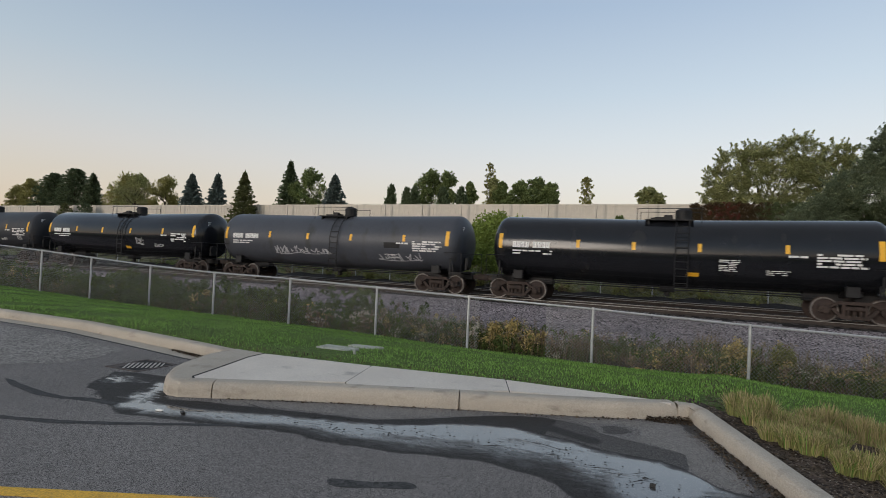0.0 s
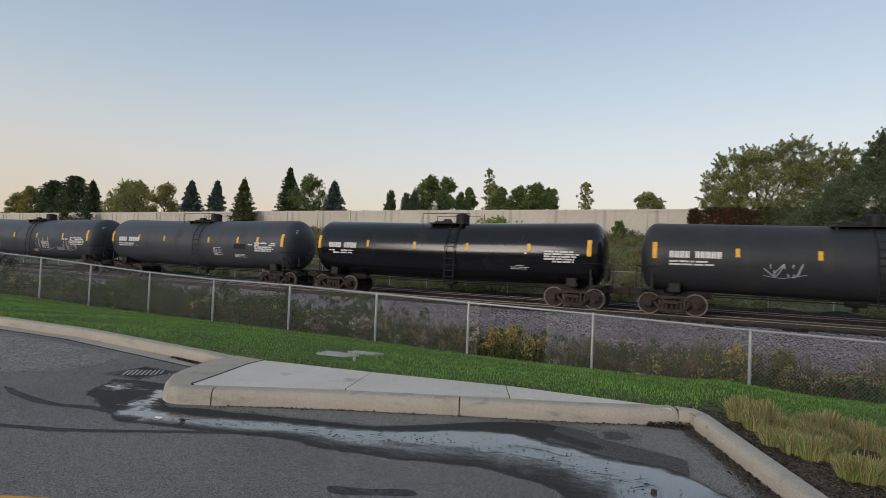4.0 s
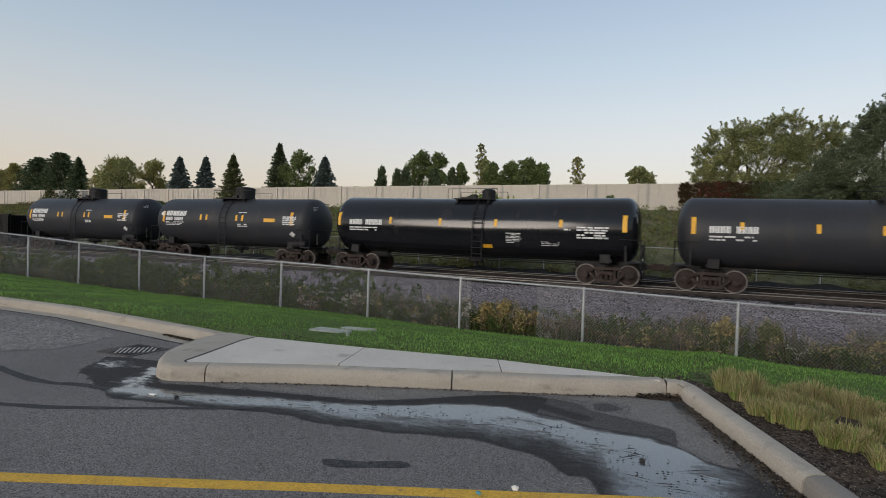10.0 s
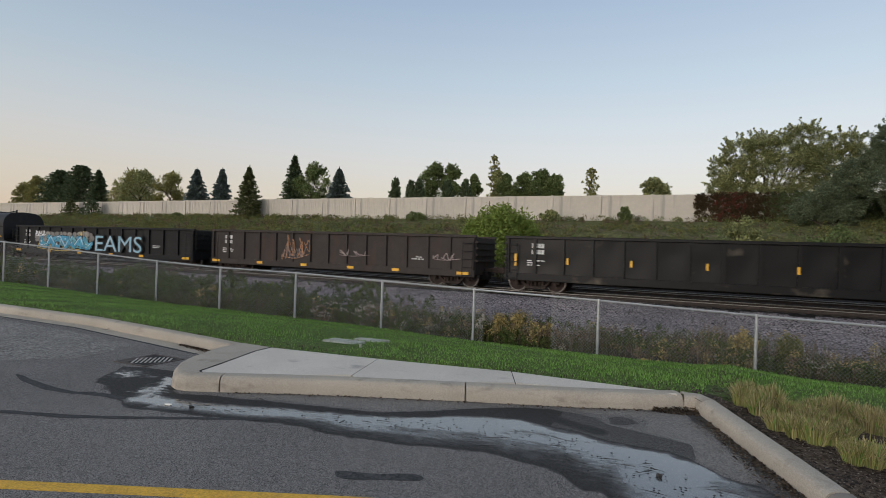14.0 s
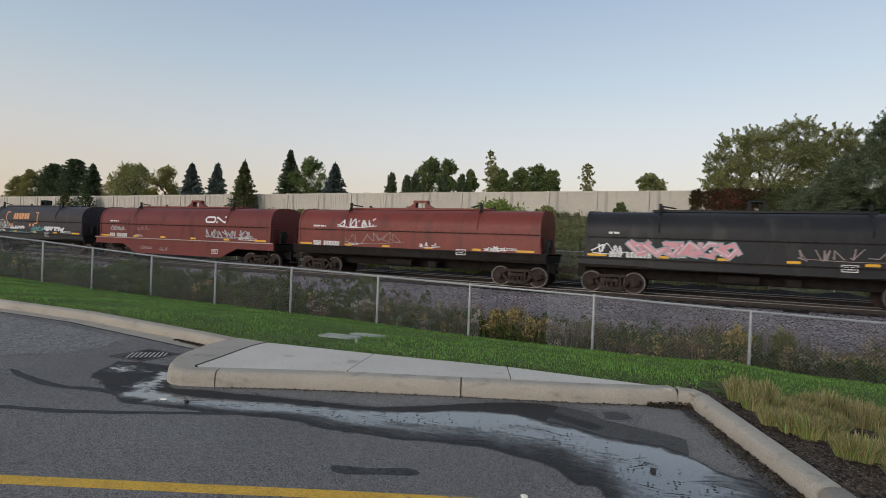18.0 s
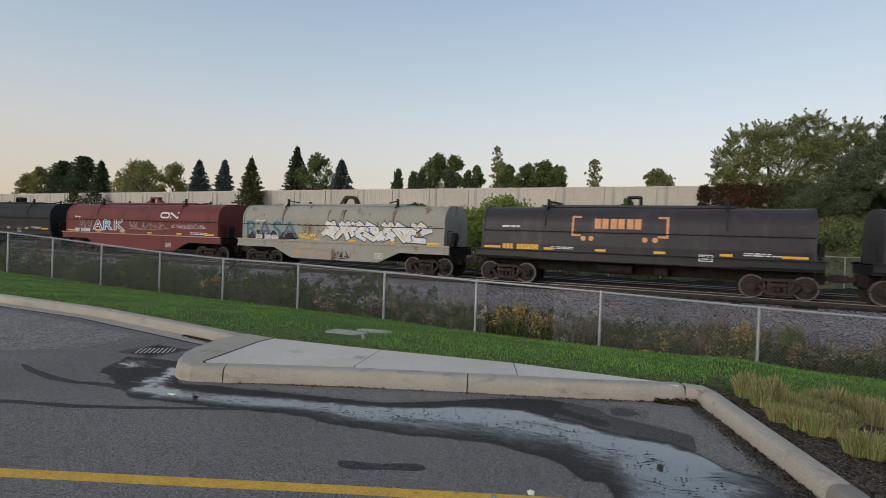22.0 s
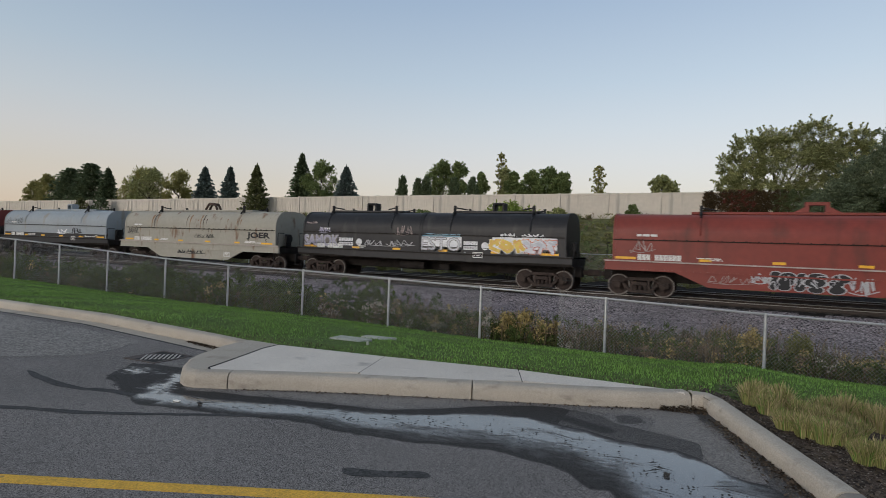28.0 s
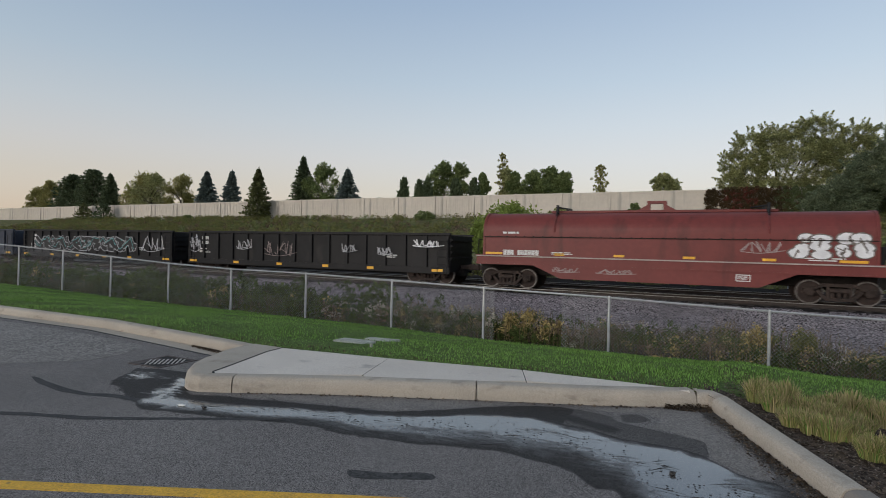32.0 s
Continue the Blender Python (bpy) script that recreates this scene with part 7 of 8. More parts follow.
# evergreens that stand before the barrier, on the bank
conifer(-88.6 * 58.4 / 90, 58.4, 4.9, 7.6, 1.75, NEEDLES_OLIVE, "green spruce standing before the barrier", 3, 4000, group="evergreens on the bank", size=0.26)
conifer(-97.5, 58.3, 4.7, 3.4, 1.3, NEEDLES_OLIVE, "small ragged evergreen before the barrier", 9, 900, group="evergreens on the bank", size=0.26, power=0.6)
conifer(-91.5, 58.0, 4.8, 3.2, 1.6, NEEDLES, "small ragged evergreen before the barrier", 10, 900, group="evergreens on the bank", size=0.26, power=0.5)
for x90, zt, r, m, words, s in ((-167.5, 18.2, 2.8, LEAF_YELLOW, "yellow-green tree", 21), (-178.5, 16.6, 3.2, LEAF_YELLOW, "low yellow-green tree", 19), (-129.5, 18.8, 4.4, LEAF_YELLOW, "yellowing poplar tree", 22), (-123.5, 18.4, 4.0, LEAF, "green poplar tree", 20), (-117.5, 17.8, 3.5, LEAF_YELLOW, "yellowing poplar tree", 23),
                                (-71.0, 18.4, 3.3, LEAF_DARK, "dark rounded tree", 24), (-44.0, 17.5, 2.9, LEAF_DARK, "round dark green maple", 25), (-41.0, 17.2, 2.4, LEAF_DARK, "round dark green maple", 33), (-36.9, 15.2, 1.3, LEAF_DARK, "slim dark tree", 26), (-33.6, 18.6, 2.0, LEAF_YELLOW, "tall thin yellowing tree", 27),
                                (-32.4, 16.0, 1.7, LEAF, "yellow-green tree", 34), (-30.2, 15.2, 1.5, LEAF_DARK, "yellow-green shrub tree", 28), (-27.4, 15.2, 2.6, LEAF_DARK, "dense green tree", 29), (-24.6, 15.8, 2.8, LEAF_DARK, "dense green tree", 35), (-22.0, 14.9, 2.1, LEAF_DARK, "dense green tree", 30),
                                (-16.3, 15.8, 2.5, LEAF_YELLOW, "sparse grey-green tree", 31), (-6.3, 13.8, 2.3, LEAF, "low spreading tree", 32)):
    airy = s in (27, 31)
    broad_tree(x90 * K, TREE_Y + (s % 4), 5.3, top_at(zt) * (TREE_Y + s % 4) / TREE_Y, r, m, words + " rising behind the barrier", s, 60 if airy else 170, 42 if airy else 95, 0.12 if airy else 0.15, thin=airy)

# large maples past the end of the barrier, willows on the bank before it
BIG = "large trees by the barrier"


def lobed_tree(x, y, zb, lobes, mat, label, seed, size=0.10, sprigs=10, fill=34):
    """A spreading tree: limbs to each lobe (x, y, z, radius), each lobe a shell of twigs with gaps and sprigs that break its outline."""
    rng = random.Random(seed)
    t = empty("tree", x, y, zb, label, "tree", BIG)
    lobes = [(lx, ly, lz * 1.19, lr * 1.12) for lx, ly, lz, lr in lobes]
    bm = bmesh.new()
    tube(bm, (0, 0, -0.3), (0, 0, 2.6), 0.3, 8, 0.2)
    for lx, ly, lz, lr in lobes:
        tube(bm, (0, 0, min(2.4, lz * 0.3)), (lx, ly, lz), 0.12, 6, 0.03)
    part("trunk", bm, BARK, t)
    cs, tips = [], []
    for lx, ly, lz, lr in lobes:
        for _ in range(int(fill * lr)):
            d = Vector((rng.gauss(0, 1), rng.gauss(0, 1), rng.gauss(0.25, 0.9))).normalized()
            q = lr * rng.uniform(0.55, 1.0)
            cs.append((lx + d.x * q, ly + d.y * q, lz + d.z * q * 0.85, lr * rng.uniform(0.15, 0.30)))
        for _ in range(int(sprigs * lr)):
            d = Vector((rng.gauss(0, 1), rng.gauss(0, 0.6), abs(rng.gauss(0.35, 0.7)))).normalized()
            for k in range(4):
                q = lr * (0.92 + 0.11 * k)
                tips.append((lx + d.x * q + rng.gauss(0, 0.05), ly + d.y * q, lz + d.z * q * 0.9 + 0.05 * k, 0.20 - 0.035 * k))
    leaf_cloud("crown", cs, 74, size * 0.9, mat, t, rng)
    tagged(leaf_cloud("sprig", tips, 16, size * 0.95, mat, t, rng), kind="stuff")
    return t


lobed_tree(6.6, 66, 5.3, [(-4.4, 0, 3.4, 1.3), (-4.1, 0.3, 5.0, 1.4), (-2.6, -0.4, 6.4, 1.7), (-2.9, -0.8, 4.0, 1.6), (-0.8, 0, 7.0, 1.5), (-0.6, -1.0, 4.8, 1.8), (1.2, 0.2, 6.6, 1.7), (3.2, 0, 7.7, 1.55), (2.2, -1.0, 5.0, 1.9), (3.9, -0.5, 5.6, 1.6), (-3.4, -0.6, 2.2, 1.5), (-1.0, -0.8, 2.6, 1.6), (1.6, -0.8, 2.4, 1.7), (3.6, -0.6, 3.0, 1.7)], LEAF, "large spreading olive green maple", 41)
lobed_tree(13.2, 67.5, 5.3, [(-1.6, 0, 6.2, 1.5), (0.2, 0, 7.2, 1.4), (1.2, -0.5, 5.8, 1.5), (-1.0, -0.6, 4.2, 1.7), (1.0, -0.6, 3.6, 1.8), (-0.4, -0.6, 2.0, 1.7)], LEAF, "full green maple beside the barrier", 43)
lobed_tree(10.4, 56, 3.9, [(-2.2, 0, 1.6, 1.0), (-1.0, 0, 2.2, 1.3), (0.4, 0, 3.0, 1.5), (1.4, 0, 4.4, 1.5), (0.6, -0.5, 1.6, 1.4)], LEAF_WILLOW, "low grey-green willow on the bank", 44, 0.085, fill=56)
lobed_tree(15.0, 55, 3.8, [(-1.9, 0, 5.2, 1.2), (-1.2, 0, 6.5, 1.2), (-0.2, 0, 7.4, 1.3), (1.4, 0, 8.0, 1.5), (-1.5, -0.6, 3.6, 1.6), (0.2, -0.6, 5.6, 1.8), (2.0, -0.4, 6.6, 1.9), (0.4, -0.6, 2.6, 1.8), (2.4, -0.6, 3.6, 1.9)], LEAF_WILLOW, "large grey-green willow on the bank", 45, 0.085, fill=60)
lobed_tree(20.0, 55, 3.8, [(-1.6, 0, 7.0, 1.8), (0.4, 0, 9.0, 1.9), (2.2, 0, 7.4, 1.9), (-1.0, -0.6, 4.0, 2.0), (1.4, -0.6, 4.4, 2.1), (0, -0.6, 1.8, 2.0)], LEAF_DARK, "dark tree on the bank", 46)


def bush(x, y, h, r, mat, label, seed, clumps, per, size, lift=0.0):
    """A dome of leaf clumps from the ground up."""
    rng = random.Random(seed)
    t = empty("bush", x, y, ground_z(x, y) - 0.1, label, "bush", "bushes on the bank")
    bm = bmesh.new()
    for k in range(6):
        a = 6.28 * k / 6
        tube(bm, (0, 0, -0.1), (math.cos(a) * r * 0.5, math.sin(a) * r * 0.5, h * 0.6), 0.03, 5, 0.01)
    part("stem", bm, BARK, t)
    cs = []
    for k in range(clumps):
        a, e, q = rng.uniform(0, 6.28), math.asin(rng.random()), rng.random() ** 0.3
        cs.append((math.cos(a) * math.cos(e) * r * 0.85 * q, math.sin(a) * math.cos(e) * r * 0.85 * q, lift + (h - lift) * 0.9 * math.sin(e) * q + 0.1, r * rng.uniform(0.14, 0.28)))
    leaf_cloud("foliage", cs, per, size, mat, t, rng)
    return t


bush(-11.3, 33.5, 5.15, 2.85, BUSH_LEAF, "bright green bush behind the track", 51, 170, 150, 0.095, lift=1.7)

for x, y, h, r, m, s in ((-6.5, 56.5, 1.6, 0.9, LEAF_DARK, 52), (-30, 57, 0.9, 1.6, LEAF_DARK, 53), (-14, 57, 1.1, 1.4, LEAF, 54), (-70, 57, 0.8, 1.2, LEAF_DARK, 55), (3.0, 45, 2.2, 1.6, LEAF, 56), (8.0, 42, 2.6, 2.0, LEAF_DARK, 57), (12, 40, 2.4, 2.0, LEAF, 58), (-3.0, 36, 1.6, 1.2, LEAF_YELLOW, 59)):
    bush(x, y, h, r, m, "low leafy shrub on the grassy bank", s, 26, 70, 0.12)

# ivy over the right end of the barrier
rng = random.Random(8)
ivy = empty("ivy", 7, WALL_Y - 0.2, 5.4, "brown and reddish ivy hanging over the end of the barrier", "ivy")
cs, cr, cg = [], [], []
for _ in range(3000):
    x = rng.uniform(-7.2, 13)
    z = rng.uniform(-0.7, 2.72)
    if x < -5.6 and z < 1.0 and rng.random() < 0.75:
        continue
    home = cg if x > -0.6 + rng.gauss(0, 0.7) else cr if -5.6 < x < -2.8 and rng.random() < 0.3 else cs
    home.append((x, rng.uniform(-0.15, 0.1), z, rng.uniform(0.14, 0.26)))
leaf_cloud("foliage", cs, 42, 0.075, IVY, ivy, rng)
leaf_cloud("red_foliage", cr, 42, 0.075, IVY_RED, ivy, rng)
leaf_cloud("green_foliage", cg, 42, 0.075, IVY_GREEN, ivy, rng)


def blades(name, spots, mat, label, cat, rng, width, height, bend=0.35, kind="stuff", parent=None):
    """Blades of grass at spots (x, y, scale): two-part tapering leaves that lean over."""
    vs, fs = [], []
    for x, y, s in spots:
        z = ground_z(x, y) - 0.01 if parent is None else 0.0
        a = rng.uniform(0, 6.28)
        h = height * s * rng.uniform(0.6, 1.2)
        lx, ly = math.cos(a) * h * bend * rng.random(), math.sin(a) * h * bend * rng.random()
        b = rng.uniform(-0.9, 0.9) - 0.4
        wx, wy = math.cos(b) * width * 0.5, math.sin(b) * width * 0.5
        i = len(vs)
        vs += [(x - wx, y - wy, z), (x + wx, y + wy, z), (x + wx * 0.8 + lx * 0.35, y + wy * 0.8 + ly * 0.35, z + h * 0.6), (x - wx * 0.8 + lx * 0.35, y - wy * 0.8 + ly * 0.35, z + h * 0.6), (x + lx, y + ly, z + h)]
        fs += [(i, i + 1, i + 2, i + 3), (i + 3, i + 2, i + 4)]
    me = bpy.data.meshes.new(name)
    me.from_pydata(vs, [], fs)
    me.materials.append(mat)
    ob = new(name, me)
    ob.parent = parent
    return tagged(ob, label, cat if parent is None else "", kind=kind)


rng = random.Random(12)
spots = []
while len(spots) < 120000:
    x = rng.uniform(-27, 7)
    yb = lerp(x, BACK_X, BACK_Y)
    y = max(yb, 5.5) + 0.04 + (12.95 - max(yb, 5.5)) * rng.random() ** 1.15
    if x > 0.15 and y < 6.85 + 0.05 * x + 0.35 * noise.noise((x * 2, y * 2, 1)):
        continue
    if rng.random() > 0.72 + 0.7 * noise.noise((x * 0.9, y * 0.9, 2)):
        continue
    spots.append((x, y, 0.7 + 0.5 * noise.noise((x * 0.7, y * 0.7, 5)) + 0.25 * (y > 12)))
blades("lawn_grass", spots, BLADE, "bright green mown grass on the verge", "grass", rng, 0.0095, 0.058, 0.6)
spots = []
while len(spots) < 4500:
    x = rng.uniform(-27, 7)
    y = lerp(x, BACK_X, BACK_Y) + 0.02 + abs(rng.gauss(0, 0.30))
    if x < 0.1:
        spots.append((x, y, rng.uniform(0.4, 0.9)))
blades("dry_grass", spots, MULCH, "thin dry grass along the pavement edge", "grass", rng, 0.012, 0.05)

# weeds beyond the fence: leafy growth low down, stalks standing out of it
def weed_bed(name, mat, n, per, size, hmax, label, seed, depth=4.6, west=-36, east=9):
    rg = random.Random(seed)
    cs = []
    while len(cs) < n:
        x, y = rg.uniform(west, east), 13.15 + depth * rg.random() ** 1.25
        if x < -11 and mat is not WEED_GREEN and rg.random() < 0.7:
            continue
        # the growth is thin behind the cut-out stretch of mesh
        if -4.9 < x < -3.0 and rg.random() < 0.6:
            continue
        if rg.random() < 0.5 + 1.3 * noise.noise((x * 0.55, y * 0.55, seed * 7.0)) - 0.07 * (y - 13):
            tall = max(0.12, hmax * lerp(x, [-30, -16, -8, 6], [2.6, 2.1, 1.2, 0.9]) * (0.75 + 0.9 * noise.noise((x * 0.45, y * 0.6, 30 + seed))))
            for k in range(3):
                cs.append((x + rg.gauss(0, 0.07), y + rg.gauss(0, 0.07), ground_z(x, y) + tall * rg.random(), rg.uniform(0.07, 0.17)))
    ob = leaf_cloud(name, cs, per, size, mat, None, rg)
    tagged(ob, label, "weeds", kind="stuff")


weed_bed("green_weeds", WEED_GREEN, 3400, 18, 0.036, 0.40, "rank green weeds beyond the fence", 1)
weed_bed("brown_weeds", WEED_DRY, 1300, 16, 0.030, 0.42, "dry brown weeds beyond the fence", 2, 5.2)
weed_bed("dark_weeds", WEED_GREEN, 1500, 16, 0.035, 0.30, "dark low weeds beyond the fence", 5, 3.4)
weed_bed("far_weeds", WEED_GREEN, 5200, 16, 0.05, 0.46, "dense dark green weeds beyond the fence", 6, 6.5, -44, -9)
weed_bed("pale_weeds", WEED_PALE, 260, 12, 0.026, 0.5, "pale seed heads among the weeds", 3)
weed_bed("gold_weeds", WEED_GOLD, 420, 14, 0.03, 0.5, "yellow-brown goldenrod among the weeds", 4)
for name, m, n, w, h, label, seed in (("weed_stalks", WEED_DRY, 9000, 0.009, 0.55, "dry mauve-brown weed stalks beyond the fence", 12), ("weed_grass", WEED_GREEN, 12000, 0.012, 0.36, "long green grass beyond the fence", 11)):
    spots = []
    rg = random.Random(seed)
    while len(spots) < n:
        x, y = rg.uniform(-34, 9), 13.1 + 5.0 * rg.random() ** 1.2
        if -4.9 < x < -3.0 and rg.random() < 0.5:
            continue
        if rg.random() < 0.5 + 1.1 * noise.noise((x * 0.7, y * 0.7, seed * 7.0)) - 0.05 * (y - 13):
            spots.append((x, y, max(0.4, 0.9 + 0.8 * noise.noise((x * 0.35, y * 0.5, 20 + seed)))))
    blades(name, spots, m, label, "weeds", rg, w, h, 0.6)
# rough growth on the far bank
rg = random.Random(21)
for name, m, n, sz, label in (("bank_growth", BANK_BLADE, 2600, 0.085, "rough grass and weeds on the far bank"), ("bank_scrub", LEAF_DARK, 900, 0.08, "low dark scrub on the far bank"), ("bank_stalks", WEED_DRY, 900, 0.08, "dry stalks on the far bank")):
    cs = []
    k = n / 100.0
    while len(cs) < n:
        x = rg.uniform(-100, 18)
        y = 34.6 + 24.1 * rg.random() ** 1.4 if x > -45 else rg.uniform(44, 59)
        if rg.random() < 0.42 + 1.2 * noise.noise((x * 0.22, y * 0.3, k * 7.0)):
            h = 0.15 + 0.35 * rg.random()
            cs.append((x, y, ground_z(x, y) + h * 0.6, rg.uniform(0.2, 0.5)))
    tagged(leaf_cloud(name, cs, 34, sz, m, None, rg), label, "weeds", kind="stuff")


def weed_clump(x, y, r, h, mats, label, seed, n=420):
    rg = random.Random(seed)
    t = empty("weed_clump", x, y, ground_z(x, y) - 0.03, label, "weed", "weed clumps beyond the fence")
    for nm, m, k, hh in zip(("growth", "flower"), mats, (n, n // 2), (h, h * 1.1)):
        spots = []
        for _ in range(k):
            a, q = rg.uniform(0, 6.28), rg.random() ** 0.6 * r
            spots.append((math.cos(a) * q, math.sin(a) * q, 1.0 - 0.35 * q / r))
        blades(nm, spots[:k // 3], m, "", "", rg, 0.02, hh, 0.35, parent=t)
        cs = [(px, py, hh * s * rg.uniform(0.25, 1.0) if nm == "growth" else hh * s * rg.uniform(0.7, 1.0), rg.uniform(0.05, 0.11)) for px, py, s in spots[:k // 3]]
        tagged(leaf_cloud(nm + "_leaf", cs, 11, 0.042, m, t, rg), kind="stuff")
    return t


weed_clump(-4.62, 13.75, 0.20, 0.8, (WEED_GOLD, WEED_GOLD), "tall goldenrod clump turning yellow", 61, 60)
weed_clump(-4.25, 13.9, 0.24, 0.95, (WEED_GOLD, WEED_GOLD), "tall dry goldenrod stalks", 70, 54)
weed_clump(-3.75, 13.8, 0.28, 0.5, (BANK_BLADE, WEED_GOLD), "goldenrod clump turning brown", 62, 66)
weed_clump(-3.35, 13.95, 0.24, 0.6, (WEED_DRY, WEED_GOLD), "goldenrod clump turning brown", 71, 48)
weed_clump(-5.1, 13.7, 0.18, 0.6, (WEED_GREEN, WEED_PALE), "weed with pale flower heads", 63, 160)
weed_clump(1.05, 14.2, 0.3, 0.8, (BANK_BLADE, WEED_GOLD), "yellow-green leafy weed beyond the fence", 64, 240)
weed_clump(2.0, 14.6, 0.24, 0.8, (BANK_BLADE, BANK_BLADE), "bright green upright weed beyond the fence", 65, 130)
weed_clump(-8.6, 13.7, 0.5, 0.6, (WEED_GREEN, WEED_PALE), "pale feathery weed beyond the fence", 66)
weed_clump(-10.0, 13.6, 0.5, 0.55, (WEED_DRY, WEED_PALE), "dry pale-leaved weed beyond the fence", 67)
weed_clump(-15.3, 13.9, 0.4, 0.8, (WEED_DRY, WEED_GOLD), "brown weed clump beyond the fence", 68)
weed_clump(-18.6, 13.8, 0.5, 0.6, (WEED_GREEN, WEED_GREEN), "green weed clump beyond the fence", 69)


def grass_tuft(x, y, r, h, mix, seed):
    """A clump of ornamental grass: blades fan out from a tight base and are clipped at one height."""
    rg = random.Random(seed)
    h *= rg.uniform(0.82, 1.12)
    t = empty("grass_tuft", x, y, ground_z(x, y) - 0.01, "clipped ornamental grass tuft with straw-coloured tips" if mix < 0.6 else "dry straw-coloured ornamental grass tuft", "grass tuft", "grass tufts in the planting bed")
    for nm, m, n in (("growth", BLADE_TUFT, int(440 * (1 - 0.7 * mix))), ("straw", BLADE_DRY, int(440 * 0.7 * mix)), ("fresh_growth", BLADE, 70)):
        vs, fs = [], []
        for _ in range(n):
            a, q = rg.uniform(0, 6.28), rg.random() ** 0.5
            bx, by = math.cos(a) * q * r * 0.56, math.sin(a) * q * r * 0.56
            hh = h * rg.uniform(0.7, 1.08) * (1.0 - 0.2 * q * q) * (1.0 if rg.random() < 0.93 else 1.2)
            lean = r * q * rg.uniform(0.1, 0.75)
            mx, my = bx + math.cos(a) * lean * 0.4, by + math.sin(a) * lean * 0.4
            ex, ey = bx + math.cos(a) * lean + rg.gauss(0, 0.018), by + math.sin(a) * lean + rg.gauss(0, 0.018)
            b = rg.uniform(-0.8, 0.8)
            wx, wy = math.cos(b) * 0.0027, math.sin(b) * 0.0027
            i = len(vs)
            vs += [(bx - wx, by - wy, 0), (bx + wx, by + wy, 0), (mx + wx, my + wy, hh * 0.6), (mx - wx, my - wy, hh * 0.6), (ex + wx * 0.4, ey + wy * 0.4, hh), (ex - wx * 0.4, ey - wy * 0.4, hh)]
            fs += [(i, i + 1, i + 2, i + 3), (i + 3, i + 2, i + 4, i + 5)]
        me = bpy.data.meshes.new(nm)
        me.from_pydata(vs, [], fs)
        me.materials.append(m)
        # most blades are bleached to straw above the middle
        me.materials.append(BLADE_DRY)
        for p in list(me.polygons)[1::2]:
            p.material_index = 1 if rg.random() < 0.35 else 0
        ob = new(nm, me)
        ob.parent = t
        tagged(ob, kind="stuff")
    return t


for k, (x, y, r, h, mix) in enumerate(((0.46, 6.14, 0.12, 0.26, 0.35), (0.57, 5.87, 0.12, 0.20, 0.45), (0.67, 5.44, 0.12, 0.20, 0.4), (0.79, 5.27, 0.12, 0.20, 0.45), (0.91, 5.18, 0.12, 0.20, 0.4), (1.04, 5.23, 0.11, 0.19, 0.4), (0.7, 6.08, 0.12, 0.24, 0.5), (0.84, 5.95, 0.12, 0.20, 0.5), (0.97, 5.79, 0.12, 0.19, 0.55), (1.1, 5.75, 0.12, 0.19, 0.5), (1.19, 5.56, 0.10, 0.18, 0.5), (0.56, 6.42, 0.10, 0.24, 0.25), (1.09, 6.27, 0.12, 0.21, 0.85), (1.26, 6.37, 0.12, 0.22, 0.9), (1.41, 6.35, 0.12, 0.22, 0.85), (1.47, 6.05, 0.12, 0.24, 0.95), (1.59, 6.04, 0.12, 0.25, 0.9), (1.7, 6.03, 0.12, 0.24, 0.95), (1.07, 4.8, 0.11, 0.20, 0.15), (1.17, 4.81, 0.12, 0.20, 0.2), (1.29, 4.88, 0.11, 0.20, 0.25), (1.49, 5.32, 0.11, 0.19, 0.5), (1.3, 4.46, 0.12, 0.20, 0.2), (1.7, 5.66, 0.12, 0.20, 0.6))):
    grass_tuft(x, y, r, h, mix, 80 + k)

# crumbs of dead leaf and grit on the bed and along the kerb's foot
rng = random.Random(31)
vs, fs = [], []
for k in range(6200):
    if k < 4400:
        q = rng.random()
        x, y = lerp(q, [0, 1], [0.25, 2.4]), 0
        x = rng.uniform(0.2, 2.8)
        y = lerp(x, BACK_X, BACK_Y) + 0.05 + rng.random() ** 1.3 * 3.2
        z = ground_z(x, y) + 0.008
    elif k < 5200:
        u = rng.random() ** 0.8
        line = RIGHT[1:7]
        x = lerp(5.7 - u * 2.4, [p[1] for p in line[::-1]], [p[0] for p in line[::-1]]) - abs(rng.gauss(0, 0.07)) - 0.01
        y, z = 5.72 - u * 2.4 + rng.gauss(0, 0.02), 0.008
    else:
        x = rng.uniform(-4.2, 0.0)
        y = lerp(x, [p[0] for p in ISLAND], [p[1] for p in ISLAND]) - 0.02 - abs(rng.gauss(0, 0.03))
        z = 0.008
        if k > 5450:
            x = rng.uniform(-6.75, -5.75)
            y, z = lerp(x, LEFT_X, LEFT_Y) - 0.03 - abs(rng.gauss(0, 0.05)) * (x + 7.2), 0.01
    s, a = rng.uniform(0.006, 0.022), rng.uniform(0, 6.28)
    c, d = math.cos(a) * s, math.sin(a) * s
    i = len(vs)
    vs += [(x - c, y - d, z), (x + d * 0.6, y - c * 0.6, z + rng.uniform(0, 0.012)), (x + c, y + d, z + rng.uniform(0, 0.01)), (x - d * 0.6, y + c * 0.6, z)]
    fs.append((i, i + 1, i + 2, i + 3))
me = bpy.data.meshes.new("leaf_litter")
me.from_pydata(vs, [], fs)
me.materials.append(MULCH)
tagged(new("leaf_litter", me), "dead leaf crumbs and grit on the bed and kerb foot", "leaf litter", kind="stuff")

